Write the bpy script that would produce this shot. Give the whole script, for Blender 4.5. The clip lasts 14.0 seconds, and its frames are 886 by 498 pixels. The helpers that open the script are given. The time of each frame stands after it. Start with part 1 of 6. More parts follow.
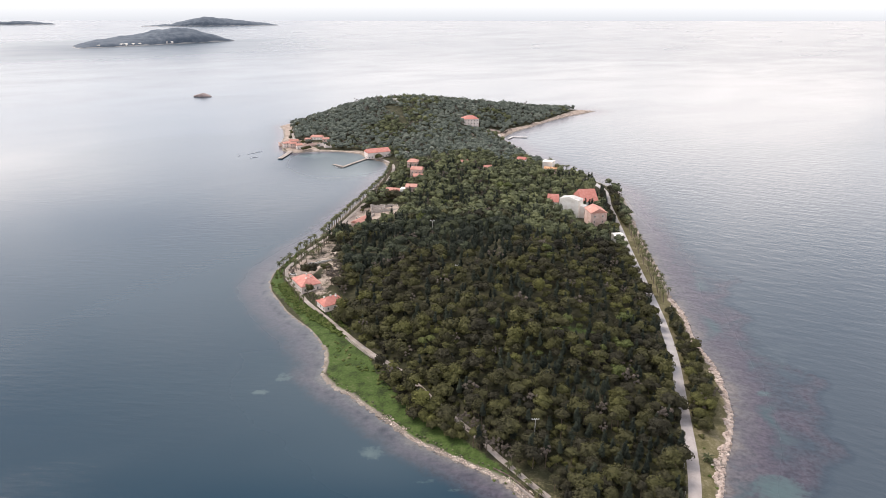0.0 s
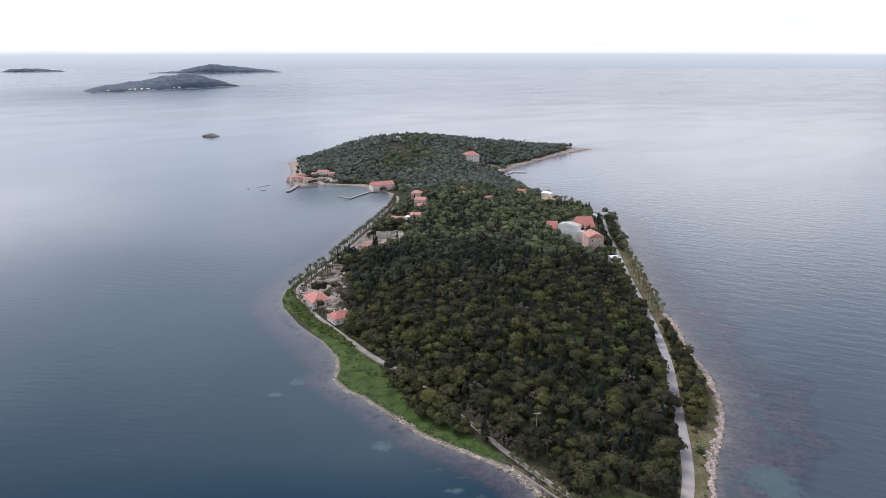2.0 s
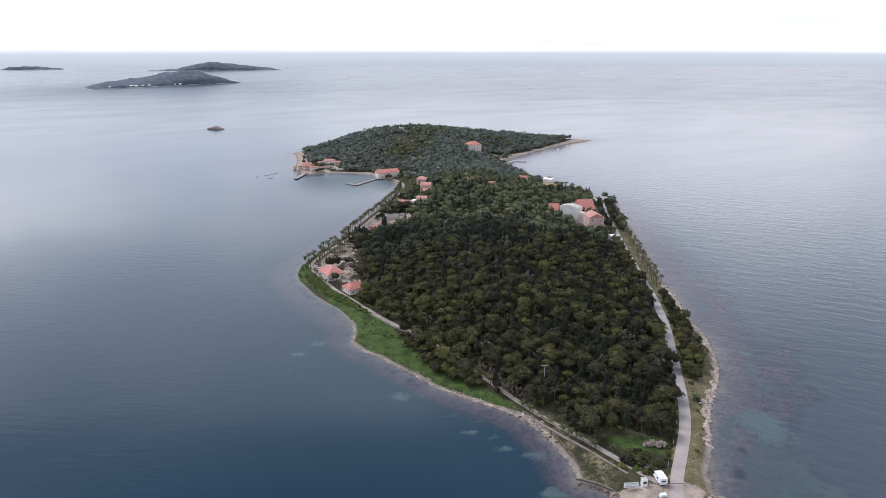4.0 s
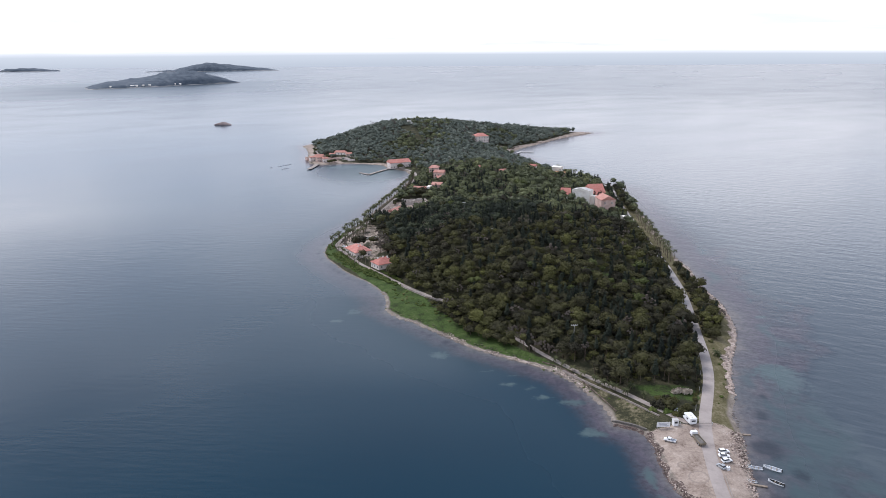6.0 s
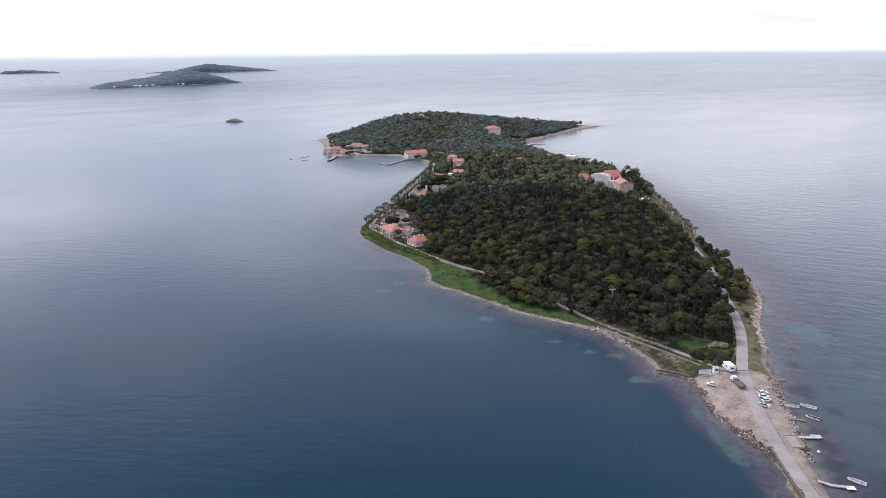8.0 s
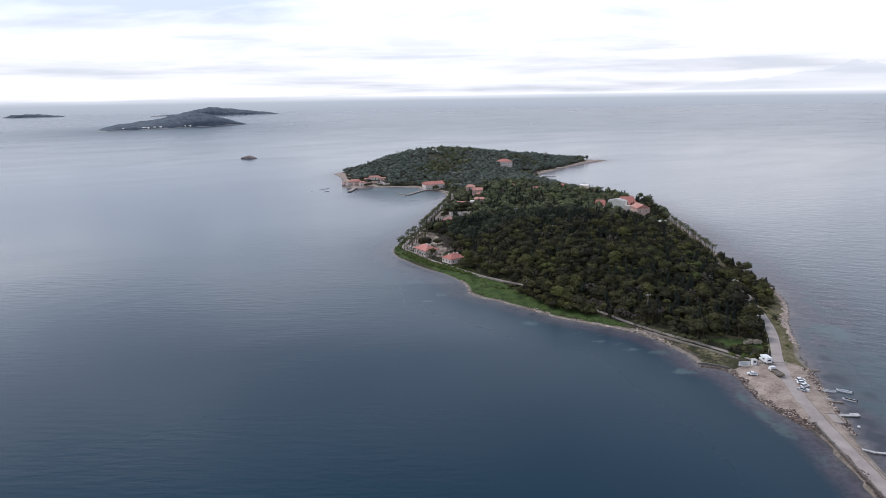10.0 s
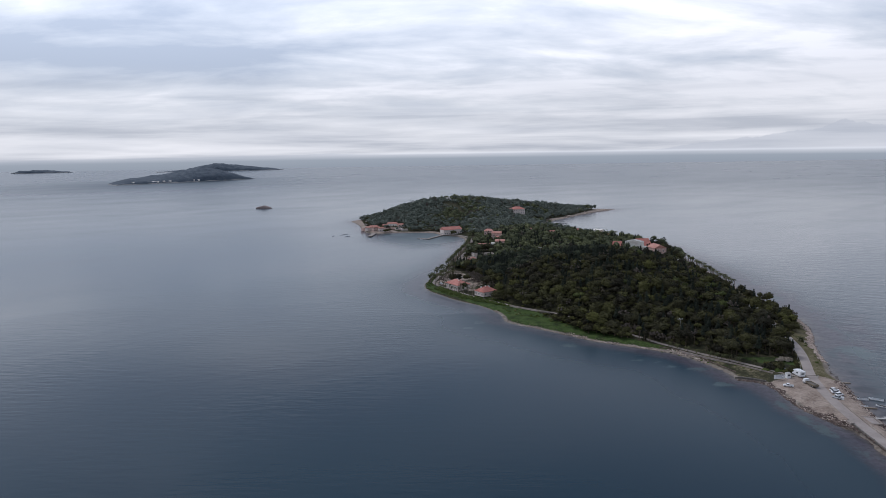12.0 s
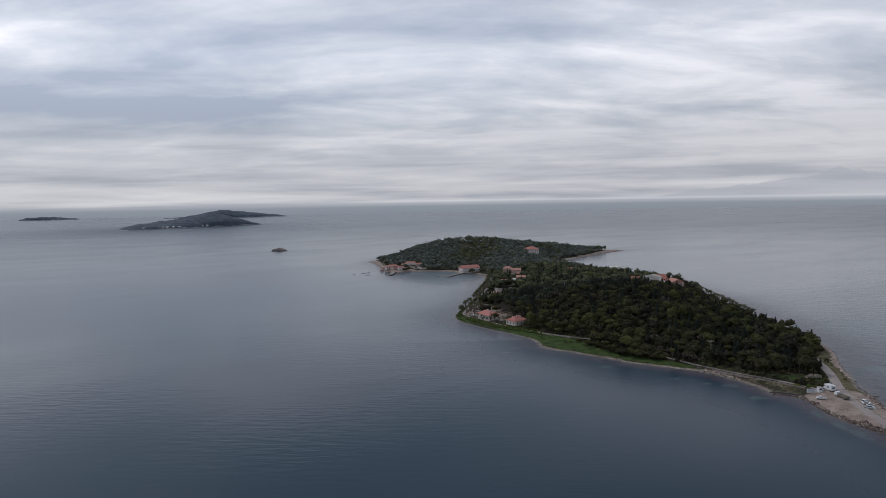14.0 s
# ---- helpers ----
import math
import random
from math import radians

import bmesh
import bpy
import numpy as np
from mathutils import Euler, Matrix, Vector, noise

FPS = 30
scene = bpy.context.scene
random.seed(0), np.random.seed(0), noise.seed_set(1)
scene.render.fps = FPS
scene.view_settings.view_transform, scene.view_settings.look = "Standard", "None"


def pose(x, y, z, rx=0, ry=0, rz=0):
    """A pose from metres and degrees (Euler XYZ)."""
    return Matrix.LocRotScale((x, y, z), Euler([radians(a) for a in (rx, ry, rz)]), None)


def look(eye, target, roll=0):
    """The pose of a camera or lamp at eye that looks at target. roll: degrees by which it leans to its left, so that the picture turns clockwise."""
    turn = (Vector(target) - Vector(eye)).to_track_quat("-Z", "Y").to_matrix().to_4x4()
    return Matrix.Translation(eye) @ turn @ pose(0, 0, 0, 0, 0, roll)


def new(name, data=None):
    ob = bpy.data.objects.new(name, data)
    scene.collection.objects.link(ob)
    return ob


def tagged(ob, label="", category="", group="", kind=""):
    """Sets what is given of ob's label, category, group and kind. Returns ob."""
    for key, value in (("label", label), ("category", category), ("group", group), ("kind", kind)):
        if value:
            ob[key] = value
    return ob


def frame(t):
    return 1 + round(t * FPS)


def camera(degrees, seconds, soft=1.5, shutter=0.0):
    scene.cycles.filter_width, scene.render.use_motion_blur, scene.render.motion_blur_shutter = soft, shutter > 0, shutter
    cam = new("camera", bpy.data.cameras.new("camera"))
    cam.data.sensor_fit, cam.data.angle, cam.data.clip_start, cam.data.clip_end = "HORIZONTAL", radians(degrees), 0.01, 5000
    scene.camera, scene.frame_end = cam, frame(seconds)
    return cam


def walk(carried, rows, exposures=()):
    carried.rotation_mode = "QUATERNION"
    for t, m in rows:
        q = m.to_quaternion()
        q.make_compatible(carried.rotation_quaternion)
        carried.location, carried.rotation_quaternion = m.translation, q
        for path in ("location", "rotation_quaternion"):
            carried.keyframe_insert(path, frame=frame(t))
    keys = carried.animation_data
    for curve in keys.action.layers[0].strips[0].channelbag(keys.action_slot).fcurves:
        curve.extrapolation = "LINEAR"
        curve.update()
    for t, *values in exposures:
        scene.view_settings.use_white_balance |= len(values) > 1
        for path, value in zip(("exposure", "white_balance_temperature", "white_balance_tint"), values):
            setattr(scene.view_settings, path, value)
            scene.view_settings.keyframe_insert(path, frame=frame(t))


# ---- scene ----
cam = camera(66.7, 14.0, soft=0.8)
PATH = [
    (0, (5.31, 37.32, 168.05), (5.14, 130.96, 132.95), 0.05),
    (0.5, (4.34, 31.43, 165.93), (4.12, 126.31, 134.37), 0.06),
    (1, (3.91, 24.99, 163.82), (3.59, 120.73, 134.97), 0.04),
    (1.5, (3.28, 18.87, 161.84), (3.02, 114.62, 132.99), -0.03),
    (2, (2.50, 12.73, 159.26), (2.34, 108.48, 130.42), -0.01),
    (2.5, (1.27, 6.41, 157.06), (1.23, 102.14, 128.16), 0.05),
    (3, (0.00, 0.00, 155.00), (-0.00, 95.71, 126.02), 0.01),
    (5.5, (-18.34, -29.02, 142.87), (-17.60, 66.72, 114.01), -0.21),
    (6, (-24.03, -34.73, 140.54), (-23.10, 61.03, 111.74), -0.34),
    (6.5, (-30.15, -40.54, 137.99), (-29.04, 55.24, 109.27), -0.42),
    (7, (-36.51, -46.47, 135.61), (-35.25, 49.33, 106.94), -0.47),
    (7.5, (-43.46, -52.99, 133.63), (-42.02, 42.82, 105.00), -0.54),
    (8, (-49.92, -59.36, 131.67), (-48.39, 36.44, 103.05), -0.63),
    (10.5, (-84.65, -92.04, 118.52), (-82.23, 5.52, 96.67), -0.85),
    (11, (-91.61, -98.37, 115.33), (-88.98, -0.81, 93.54), -0.74),
    (11.5, (-98.25, -104.61, 113.01), (-95.53, -6.41, 94.35), -0.88),
    (12, (-104.70, -110.63, 110.44), (-101.92, -11.72, 96.00), -0.84),
    (12.5, (-111.76, -116.99, 108.10), (-108.78, -17.56, 97.90), -0.90),
    (13, (-118.03, -123.12, 106.28), (-115.08, -23.44, 98.85), -0.95),
    (13.5, (-125.38, -129.69, 104.03), (-122.38, -30.01, 96.58), -0.94),
    (14, (-131.93, -135.18, 101.71), (-128.90, -35.51, 94.24), -0.95),
]
EXPOSURES = [(0, 0.94, 6950, 15), (0.5, 0.74, 6650, 14), (1.0, 0.48, 6200, 14), (3.0, 0.43, 6150, 14), (8.0, 0.38, 6050, 14), (10.5, -0.06, 5950, 13), (11, -0.14, 5900, 13), (13, -0.87, 5900, 12), (14, -0.91, 6050, 12)]
walk(cam, [(t, look(eye, target, roll)) for t, eye, target, roll in PATH], EXPOSURES)

# ---- world and sun: a bright overcast sky ----
SUN_EL, SUN_AZ = radians(48), radians(-50)      # azimuth from +y, to the left negative


def nd(tree, kind, **inputs):
    n = tree.nodes.new(kind)
    for key, value in inputs.items():
        n.inputs[key.replace("_", " ")].default_value = value
    return n


def ramp(tree, stops, mode="LINEAR"):
    n = tree.nodes.new("ShaderNodeValToRGB")
    n.color_ramp.interpolation = mode
    e = n.color_ramp.elements
    while len(e) < len(stops):
        e.new(0.5)
    for k, (p, c) in enumerate(stops):
        e[k].position = p
        e[k].color = (*c, 1) if len(c) == 3 else c
    return n


def math_node(tree, op, a, b=None, c=None, clamp=False):
    n = tree.nodes.new("ShaderNodeMath")
    n.operation, n.use_clamp = op, clamp
    for k, v in enumerate((a, b, c)):
        if v is None:
            continue
        if isinstance(v, (int, float)):
            n.inputs[k].default_value = v
        else:
            tree.links.new(v, n.inputs[k])
    return n.outputs[0]


def mix_rgb(tree, fac, a, b, blend="MIX"):
    n = tree.nodes.new("ShaderNodeMix")
    n.data_type, n.blend_type = "RGBA", blend
    for slot, v in ((n.inputs[0], fac), (n.inputs[6], a), (n.inputs[7], b)):
        if isinstance(v, (int, float)):
            slot.default_value = v
        elif isinstance(v, tuple):
            slot.default_value = (*v, 1)
        else:
            tree.links.new(v, slot)
    return n.outputs[2]


def ramp_of(t, value, stops):
    r = ramp(t, stops)
    t.links.new(value, r.inputs[0])
    return r.outputs[0]


world = bpy.data.worlds.new("overcast_sky")
scene.world = world
world.use_nodes = True
wt = world.node_tree
wt.nodes.clear()
w_out = wt.nodes.new("ShaderNodeOutputWorld")
w_bg = wt.nodes.new("ShaderNodeBackground")
wt.links.new(w_bg.outputs[0], w_out.inputs[0])
w_tc = wt.nodes.new("ShaderNodeTexCoord")
w_sep = wt.nodes.new("ShaderNodeSeparateXYZ")
wt.links.new(w_tc.outputs["Generated"], w_sep.inputs[0])
wx, wy, wz = w_sep.outputs
# the cloud deck is flat and far: directions are laid onto a plane overhead
deck = math_node(wt, "ADD", math_node(wt, "MAXIMUM", wz, 0.0), 0.20)
w_uv = wt.nodes.new("ShaderNodeCombineXYZ")
wt.links.new(math_node(wt, "DIVIDE", wx, deck), w_uv.inputs[0])
wt.links.new(math_node(wt, "DIVIDE", wy, deck), w_uv.inputs[1])
w_map = wt.nodes.new("ShaderNodeMapping")
w_map.inputs["Rotation"].default_value = (0, 0, radians(-2))
w_map.inputs["Scale"].default_value = (0.62, 1.2, 1.0)
w_map.inputs["Location"].default_value = (3.1, 7.7, 0.0)
wt.links.new(w_uv.outputs[0], w_map.inputs[0])
w_n1 = nd(wt, "ShaderNodeTexNoise", Scale=2.0, Detail=9.0, Roughness=0.56, Distortion=0.22)
w_n2 = nd(wt, "ShaderNodeTexNoise", Scale=0.28, Detail=3.0, Roughness=0.5)
for n in (w_n1, w_n2):
    wt.links.new(w_map.outputs[0], n.inputs["Vector"])
cover = math_node(wt, "ADD", math_node(wt, "MULTIPLY", w_n1.outputs[0], 0.6), math_node(wt, "MULTIPLY", w_n2.outputs[0], 0.4))


def sky_spot(cx, cz, rx, rz):
    """1 in the middle of a long cloud bank low in the sky, 0 away from it."""
    dx = math_node(wt, "DIVIDE", math_node(wt, "SUBTRACT", wx, cx), rx)
    dz = math_node(wt, "DIVIDE", math_node(wt, "SUBTRACT", wz, cz), rz)
    far = math_node(wt, "ADD", math_node(wt, "MULTIPLY", dx, dx), math_node(wt, "MULTIPLY", dz, dz))
    return math_node(wt, "MULTIPLY", math_node(wt, "EXPONENT", math_node(wt, "MULTIPLY", far, -1.0)), math_node(wt, "GREATER_THAN", wy, 0.0))


# a slate bank low on the left, a bright gap above it
cover = math_node(wt, "MULTIPLY_ADD", sky_spot(-0.50, 0.125, 0.24, 0.034), -0.15, cover)
cover = math_node(wt, "MULTIPLY_ADD", sky_spot(-0.58, 0.21, 0.12, 0.05), 0.09, cover)
cover = math_node(wt, "MULTIPLY_ADD", sky_spot(0.1, 0.075, 0.6, 0.03), 0.07, cover)
clouds = ramp(wt, [(0.38, (0.58, 0.635, 0.725)), (0.45, (0.74, 0.78, 0.84)), (0.52, (0.93, 0.945, 0.97)), (0.60, (1.25, 1.22, 1.21))])
wt.links.new(cover, clouds.inputs[0])
w_sky = wt.nodes.new("ShaderNodeTexSky")
w_sky.sky_type, w_sky.sun_disc = "NISHITA", False
w_sky.sun_elevation, w_sky.sun_rotation = SUN_EL, SUN_AZ
thin = mix_rgb(wt, 0.10, mix_rgb(wt, 1.0, w_sky.outputs[0], (0.1, 0.1, 0.1), "MULTIPLY"), clouds.outputs[0])
thin.node.inputs[0].default_value = 0.92
# pale haze low over the sea, and the sea itself past the edge of the water sheet
low = ramp(wt, [(0.0, (0.95, 0.95, 0.95)), (0.03, (0.72, 0.72, 0.72)), (0.07, (0.35, 0.35, 0.35)), (0.12, (0, 0, 0))])
wt.links.new(wz, low.inputs[0])
# the deck is brighter towards the hidden sun
w_dot = wt.nodes.new("ShaderNodeVectorMath")
w_dot.operation = "DOT_PRODUCT"
wt.links.new(w_tc.outputs["Generated"], w_dot.inputs[0])
w_dot.inputs[1].default_value = (math.sin(SUN_AZ) * math.cos(SUN_EL), math.cos(SUN_AZ) * math.cos(SUN_EL), math.sin(SUN_EL))
sunward = math_node(wt, "MULTIPLY_ADD", w_dot.outputs["Value"], 0.26, 0.94)
w_glow = wt.nodes.new("ShaderNodeVectorMath")
w_glow.operation = "SCALE"
wt.links.new(thin, w_glow.inputs[0])
wt.links.new(sunward, w_glow.inputs["Scale"])
# thinner and bluer overhead, thick and bright low down
lofty = ramp(wt, [(0.0, (1.08, 1.07, 1.05)), (0.08, (1.02, 1.02, 1.02)), (0.2, (1.42, 1.41, 1.40)), (0.36, (0.94, 0.98, 1.05)), (0.6, (0.58, 0.63, 0.72)), (1.0, (0.56, 0.61, 0.70))])
wt.links.new(wz, lofty.inputs[0])
thin = mix_rgb(wt, 1.0, w_glow.outputs[0], lofty.outputs[0], "MULTIPLY")
hazy = mix_rgb(wt, low.outputs[0], thin, (1.06, 1.04, 1.02))
w_low = wt.nodes.new("ShaderNodeCombineXYZ")
wt.links.new(math_node(wt, "MULTIPLY", wx, 2.6), w_low.inputs[0])
wt.links.new(math_node(wt, "MULTIPLY", wz, 46.0), w_low.inputs[1])
low_bands = nd(wt, "ShaderNodeTexNoise", Scale=1.0, Detail=6.0, Roughness=0.55, Distortion=0.3)
wt.links.new(w_low.outputs[0], low_bands.inputs["Vector"])
hazy = mix_rgb(wt, low.outputs[0], hazy, mix_rgb(wt, 1.0, hazy, ramp_of(wt, low_bands.outputs[0], [(0.36, (0.64, 0.665, 0.705)), (0.5, (0.98, 0.98, 0.98)), (0.64, (1.20, 1.18, 1.16))]), "MULTIPLY"))      # long low streaks of cloud in the haze
# mountains beyond the horizon, faint in the haze, and a gleaming strip of far sea below them
bearing = math_node(wt, "DIVIDE", wx, math_node(wt, "MAXIMUM", wy, 0.05))
w_az = wt.nodes.new("ShaderNodeCombineXYZ")
wt.links.new(bearing, w_az.inputs[0])
crest = nd(wt, "ShaderNodeTexNoise", Scale=9.0, Detail=5.0, Roughness=0.55)
wt.links.new(w_az.outputs[0], crest.inputs["Vector"])
massif = ramp(wt, [(0.0, (0.05, 0.05, 0.05)), (0.30, (0.10, 0.10, 0.10)), (0.40, (0.16, 0.16, 0.16)), (0.46, (0.08, 0.08, 0.08)), (0.74, (0.10, 0.10, 0.10)), (0.84, (0.55, 0.55, 0.55)), (0.95, (1.0, 1.0, 1.0))])
wt.links.new(math_node(wt, "MULTIPLY_ADD", bearing, 0.72, 0.5, clamp=True), massif.inputs[0])
top = math_node(wt, "MULTIPLY_ADD", math_node(wt, "MULTIPLY", massif.outputs[0], math_node(wt, "MULTIPLY_ADD", crest.outputs[0], 1.1, 0.25)), 0.042, -0.0062)
behind = math_node(wt, "MULTIPLY", math_node(wt, "MULTIPLY_ADD", math_node(wt, "SUBTRACT", top, wz), 600.0, 0.0, clamp=True), math_node(wt, "GREATER_THAN", wy, 0.0))
hazy = mix_rgb(wt, math_node(wt, "MULTIPLY", behind, 0.55), hazy, (0.72, 0.74, 0.78))
gleam = math_node(wt, "MULTIPLY", math_node(wt, "EXPONENT", math_node(wt, "MULTIPLY", math_node(wt, "POWER", math_node(wt, "MULTIPLY_ADD", wz, 700.0, 2.6), 2.0), -1.0)), ramp_of(wt, math_node(wt, "MULTIPLY_ADD", bearing, 0.72, 0.5, clamp=True), [(0.36, (0, 0, 0)), (0.5, (0.45, 0.45, 0.45)), (1.0, (0.7, 0.7, 0.7))]))
hazy = mix_rgb(wt, gleam, hazy, (1.12, 1.12, 1.12))
below = math_node(wt, "MULTIPLY_ADD", wz, -130.0, -0.42, clamp=True)
sea_band = ramp(wt, [(0.0, (0.385, 0.425, 0.47)), (1.0, (0.53, 0.57, 0.605))])
wt.links.new(math_node(wt, "MULTIPLY_ADD", wz, 40.0, 1.25, clamp=True), sea_band.inputs[0])
sky_col = mix_rgb(wt, below, hazy, sea_band.outputs[0])
wt.links.new(sky_col, w_bg.inputs[0])
w_bg.inputs[1].default_value = 1.0

sun = new("sun", bpy.data.lights.new("sun", "SUN"))
sun.data.energy, sun.data.angle, sun.data.color = 2.0, radians(25), (1.0, 0.96, 0.9)
sun.matrix_world = look((math.sin(SUN_AZ) * math.cos(SUN_EL) * 900, math.cos(SUN_AZ) * math.cos(SUN_EL) * 900, math.sin(SUN_EL) * 900), (0, 0, 0))

# ---- materials ----
def material(name, stops, scale=1.0, rough=0.85, bump=0.0, bump_scale=None, metal=0.0, coords="Object", detail=6.0, spec=0.3, obj_random=0.0, wear=0.25):
    """Colour from two scales of noise through a ramp, with relief and uneven gloss."""
    m = bpy.data.materials.new(name)
    m.use_nodes = True
    t = m.node_tree
    b = t.nodes["Principled BSDF"]
    tc = t.nodes.new("ShaderNodeTexCoord")
    big = nd(t, "ShaderNodeTexNoise", Scale=scale, Detail=detail, Roughness=0.6)
    fine = nd(t, "ShaderNodeTexNoise", Scale=scale * 7.3, Detail=4.0, Roughness=0.65)
    for n in (big, fine):
        t.links.new(tc.outputs[coords], n.inputs["Vector"])
    v = math_node(t, "ADD", math_node(t, "MULTIPLY", big.outputs[0], 1 - wear), math_node(t, "MULTIPLY", fine.outputs[0], wear))
    v = math_node(t, "MULTIPLY_ADD", v, 2.2, -0.6)
    if obj_random:
        info = t.nodes.new("ShaderNodeObjectInfo")
        v = math_node(t, "ADD", v, math_node(t, "MULTIPLY_ADD", info.outputs["Random"], obj_random, -obj_random / 2))
    r = ramp(t, stops)
    t.links.new(v, r.inputs[0])
    t.links.new(r.outputs[0], b.inputs["Base Color"])
    t.links.new(math_node(t, "MULTIPLY_ADD", fine.outputs[0], 0.3, rough - 0.15, clamp=True), b.inputs["Roughness"])
    b.inputs["Metallic"].default_value = metal
    b.inputs["Specular IOR Level"].default_value = spec
    if bump:
        bn = nd(t, "ShaderNodeTexNoise", Scale=bump_scale or scale * 4, Detail=5.0)
        t.links.new(tc.outputs[coords], bn.inputs["Vector"])
        bp = nd(t, "ShaderNodeBump", Strength=bump, Distance=0.3)
        t.links.new(bn.outputs[0], bp.inputs["Height"])
        t.links.new(bp.outputs[0], b.inputs["Normal"])
    return m


def foliage(name, stops, rough=0.75):
    """Leaves: a tint for each tree, mottled from clump to clump."""
    m = bpy.data.materials.new(name)
    m.use_nodes = True
    t = m.node_tree
    b = t.nodes["Principled BSDF"]
    info = t.nodes.new("ShaderNodeObjectInfo")
    att = t.nodes.new("ShaderNodeAttribute")
    att.attribute_name = "tint"
    geo = t.nodes.new("ShaderNodeNewGeometry")
    tc = t.nodes.new("ShaderNodeTexCoord")
    v = math_node(t, "FRACT", math_node(t, "ADD", info.outputs["Random"], att.outputs["Fac"]))
    v = math_node(t, "MULTIPLY_ADD", v, 0.62, math_node(t, "MULTIPLY_ADD", geo.outputs["Random Per Island"], 0.16, 0.10))
    stand = nd(t, "ShaderNodeTexNoise", Scale=0.035, Detail=3.0)
    t.links.new(geo.outputs["Position"], stand.inputs["Vector"])
    v = math_node(t, "ADD", v, math_node(t, "MULTIPLY_ADD", stand.outputs[0], 1.1, -0.55))
    r = ramp(t, stops)
    t.links.new(v, r.inputs[0])
    n = nd(t, "ShaderNodeTexNoise", Scale=1.7, Detail=4.0)
    t.links.new(tc.outputs["Object"], n.inputs["Vector"])
    col = mix_rgb(t, 1.0, r.outputs[0], ramp_of(t, n.outputs[0], [(0.3, (0.74, 0.74, 0.78)), (0.7, (1.28, 1.26, 1.18))]), "MULTIPLY")
    t.links.new(col, b.inputs["Base Color"])
    b.inputs["Roughness"].default_value = rough
    b.inputs["Specular IOR Level"].default_value = 0.08
    return m


M_PINE = foliage("pine_needles", [(0.0, (0.0235, 0.0225, 0.017)), (0.3, (0.0395, 0.0368, 0.0235)), (0.6, (0.064, 0.062, 0.0275)), (0.85, (0.087, 0.086, 0.032)), (1.0, (0.119, 0.119, 0.039))])
M_DEEP = foliage("dark_pine_needles", [(0.0, (0.024, 0.029, 0.023)), (0.4, (0.041, 0.048, 0.033)), (0.75, (0.062, 0.071, 0.042)), (1.0, (0.092, 0.099, 0.051))])
M_LIME = foliage("yellow_green_leaves", [(0.0, (0.058, 0.070, 0.026)), (0.5, (0.086, 0.100, 0.036)), (1.0, (0.125, 0.138, 0.050))])
# aerial haze mixed into the next two leaf colours, paler and greyer
M_OLIVE_HAZE = foliage("hazed_olive_leaves", [(0.0, (0.094, 0.109, 0.094)), (0.5, (0.141, 0.160, 0.132)), (1.0, (0.192, 0.210, 0.172))])
M_LEAF_HAZE = foliage("hazed_leaves", [(0.0, (0.058, 0.066, 0.043)), (0.4, (0.099, 0.109, 0.061)), (0.75, (0.137, 0.147, 0.075)), (1.0, (0.182, 0.189, 0.093))])
M_DARK = foliage("cypress_needles", [(0.0, (0.018, 0.023, 0.019)), (1.0, (0.044, 0.052, 0.036))])
M_BARE = foliage("bare_twigs", [(0.0, (0.085, 0.070, 0.058)), (1.0, (0.16, 0.135, 0.115))])
M_PALM = foliage("palm_fronds", [(0.0, (0.045, 0.052, 0.026)), (0.6, (0.078, 0.082, 0.038)), (1.0, (0.125, 0.115, 0.058))])
M_BUSH = foliage("scrub_leaves", [(0.0, (0.05, 0.075, 0.018)), (0.6, (0.085, 0.11, 0.03)), (1.0, (0.14, 0.13, 0.06))])
M_BARK = material("bark", [(0.2, (0.07, 0.05, 0.035)), (0.8, (0.16, 0.12, 0.09))], 3.0, 0.9, 0.5)
M_PALMBARK = material("palm_bark", [(0.2, (0.13, 0.10, 0.075)), (0.8, (0.26, 0.21, 0.16))], 3.0, 0.9, 0.5)
M_ASPHALT = material("pale_worn_paving", [(0.1, (0.305, 0.278, 0.27)), (0.5, (0.405, 0.376, 0.365)), (0.9, (0.485, 0.455, 0.44))], 0.16, 0.9, 0.15, 6.0, coords="Object")
M_TRACK = material("trodden_earth_track", [(0.1, (0.20, 0.165, 0.14)), (0.5, (0.30, 0.255, 0.225)), (0.9, (0.40, 0.355, 0.32))], 0.2, 0.95, 0.2, 5.0)
_t = M_ASPHALT.node_tree
_b = _t.nodes["Principled BSDF"]
_pale = _b.inputs["Base Color"].links[0].from_socket
_where = _t.nodes.new("ShaderNodeSeparateXYZ")
_t.links.new(_t.nodes.new("ShaderNodeTexCoord").outputs["Object"], _where.inputs[0])
_old = ramp(_t, [(0.0, (0.80, 0.74, 0.69)), (1.0, (1, 1, 1))])
_t.links.new(math_node(_t, "MULTIPLY_ADD", _where.outputs[1], 0.008, -1.7, clamp=True), _old.inputs[0])      # old asphalt up to the gate, newer pale paving beyond
_t.links.new(mix_rgb(_t, 1.0, _pale, _old.outputs[0], "MULTIPLY"), _b.inputs["Base Color"])
M_KERB = material("concrete", [(0.1, (0.34, 0.32, 0.30)), (0.9, (0.56, 0.54, 0.51))], 0.7, 0.85, 0.2, 5.0)
M_DARKWALL = material("dark_stone_wall", [(0.1, (0.08, 0.07, 0.06)), (0.9, (0.2, 0.18, 0.16))], 0.9, 0.9, 0.4, 4.0)
M_PLASTER = material("white_plaster", [(0.1, (0.66, 0.605, 0.53)), (0.5, (0.80, 0.755, 0.68)), (0.9, (0.86, 0.83, 0.77))], 0.35, 0.85, 0.1, 4.0, obj_random=0.15)
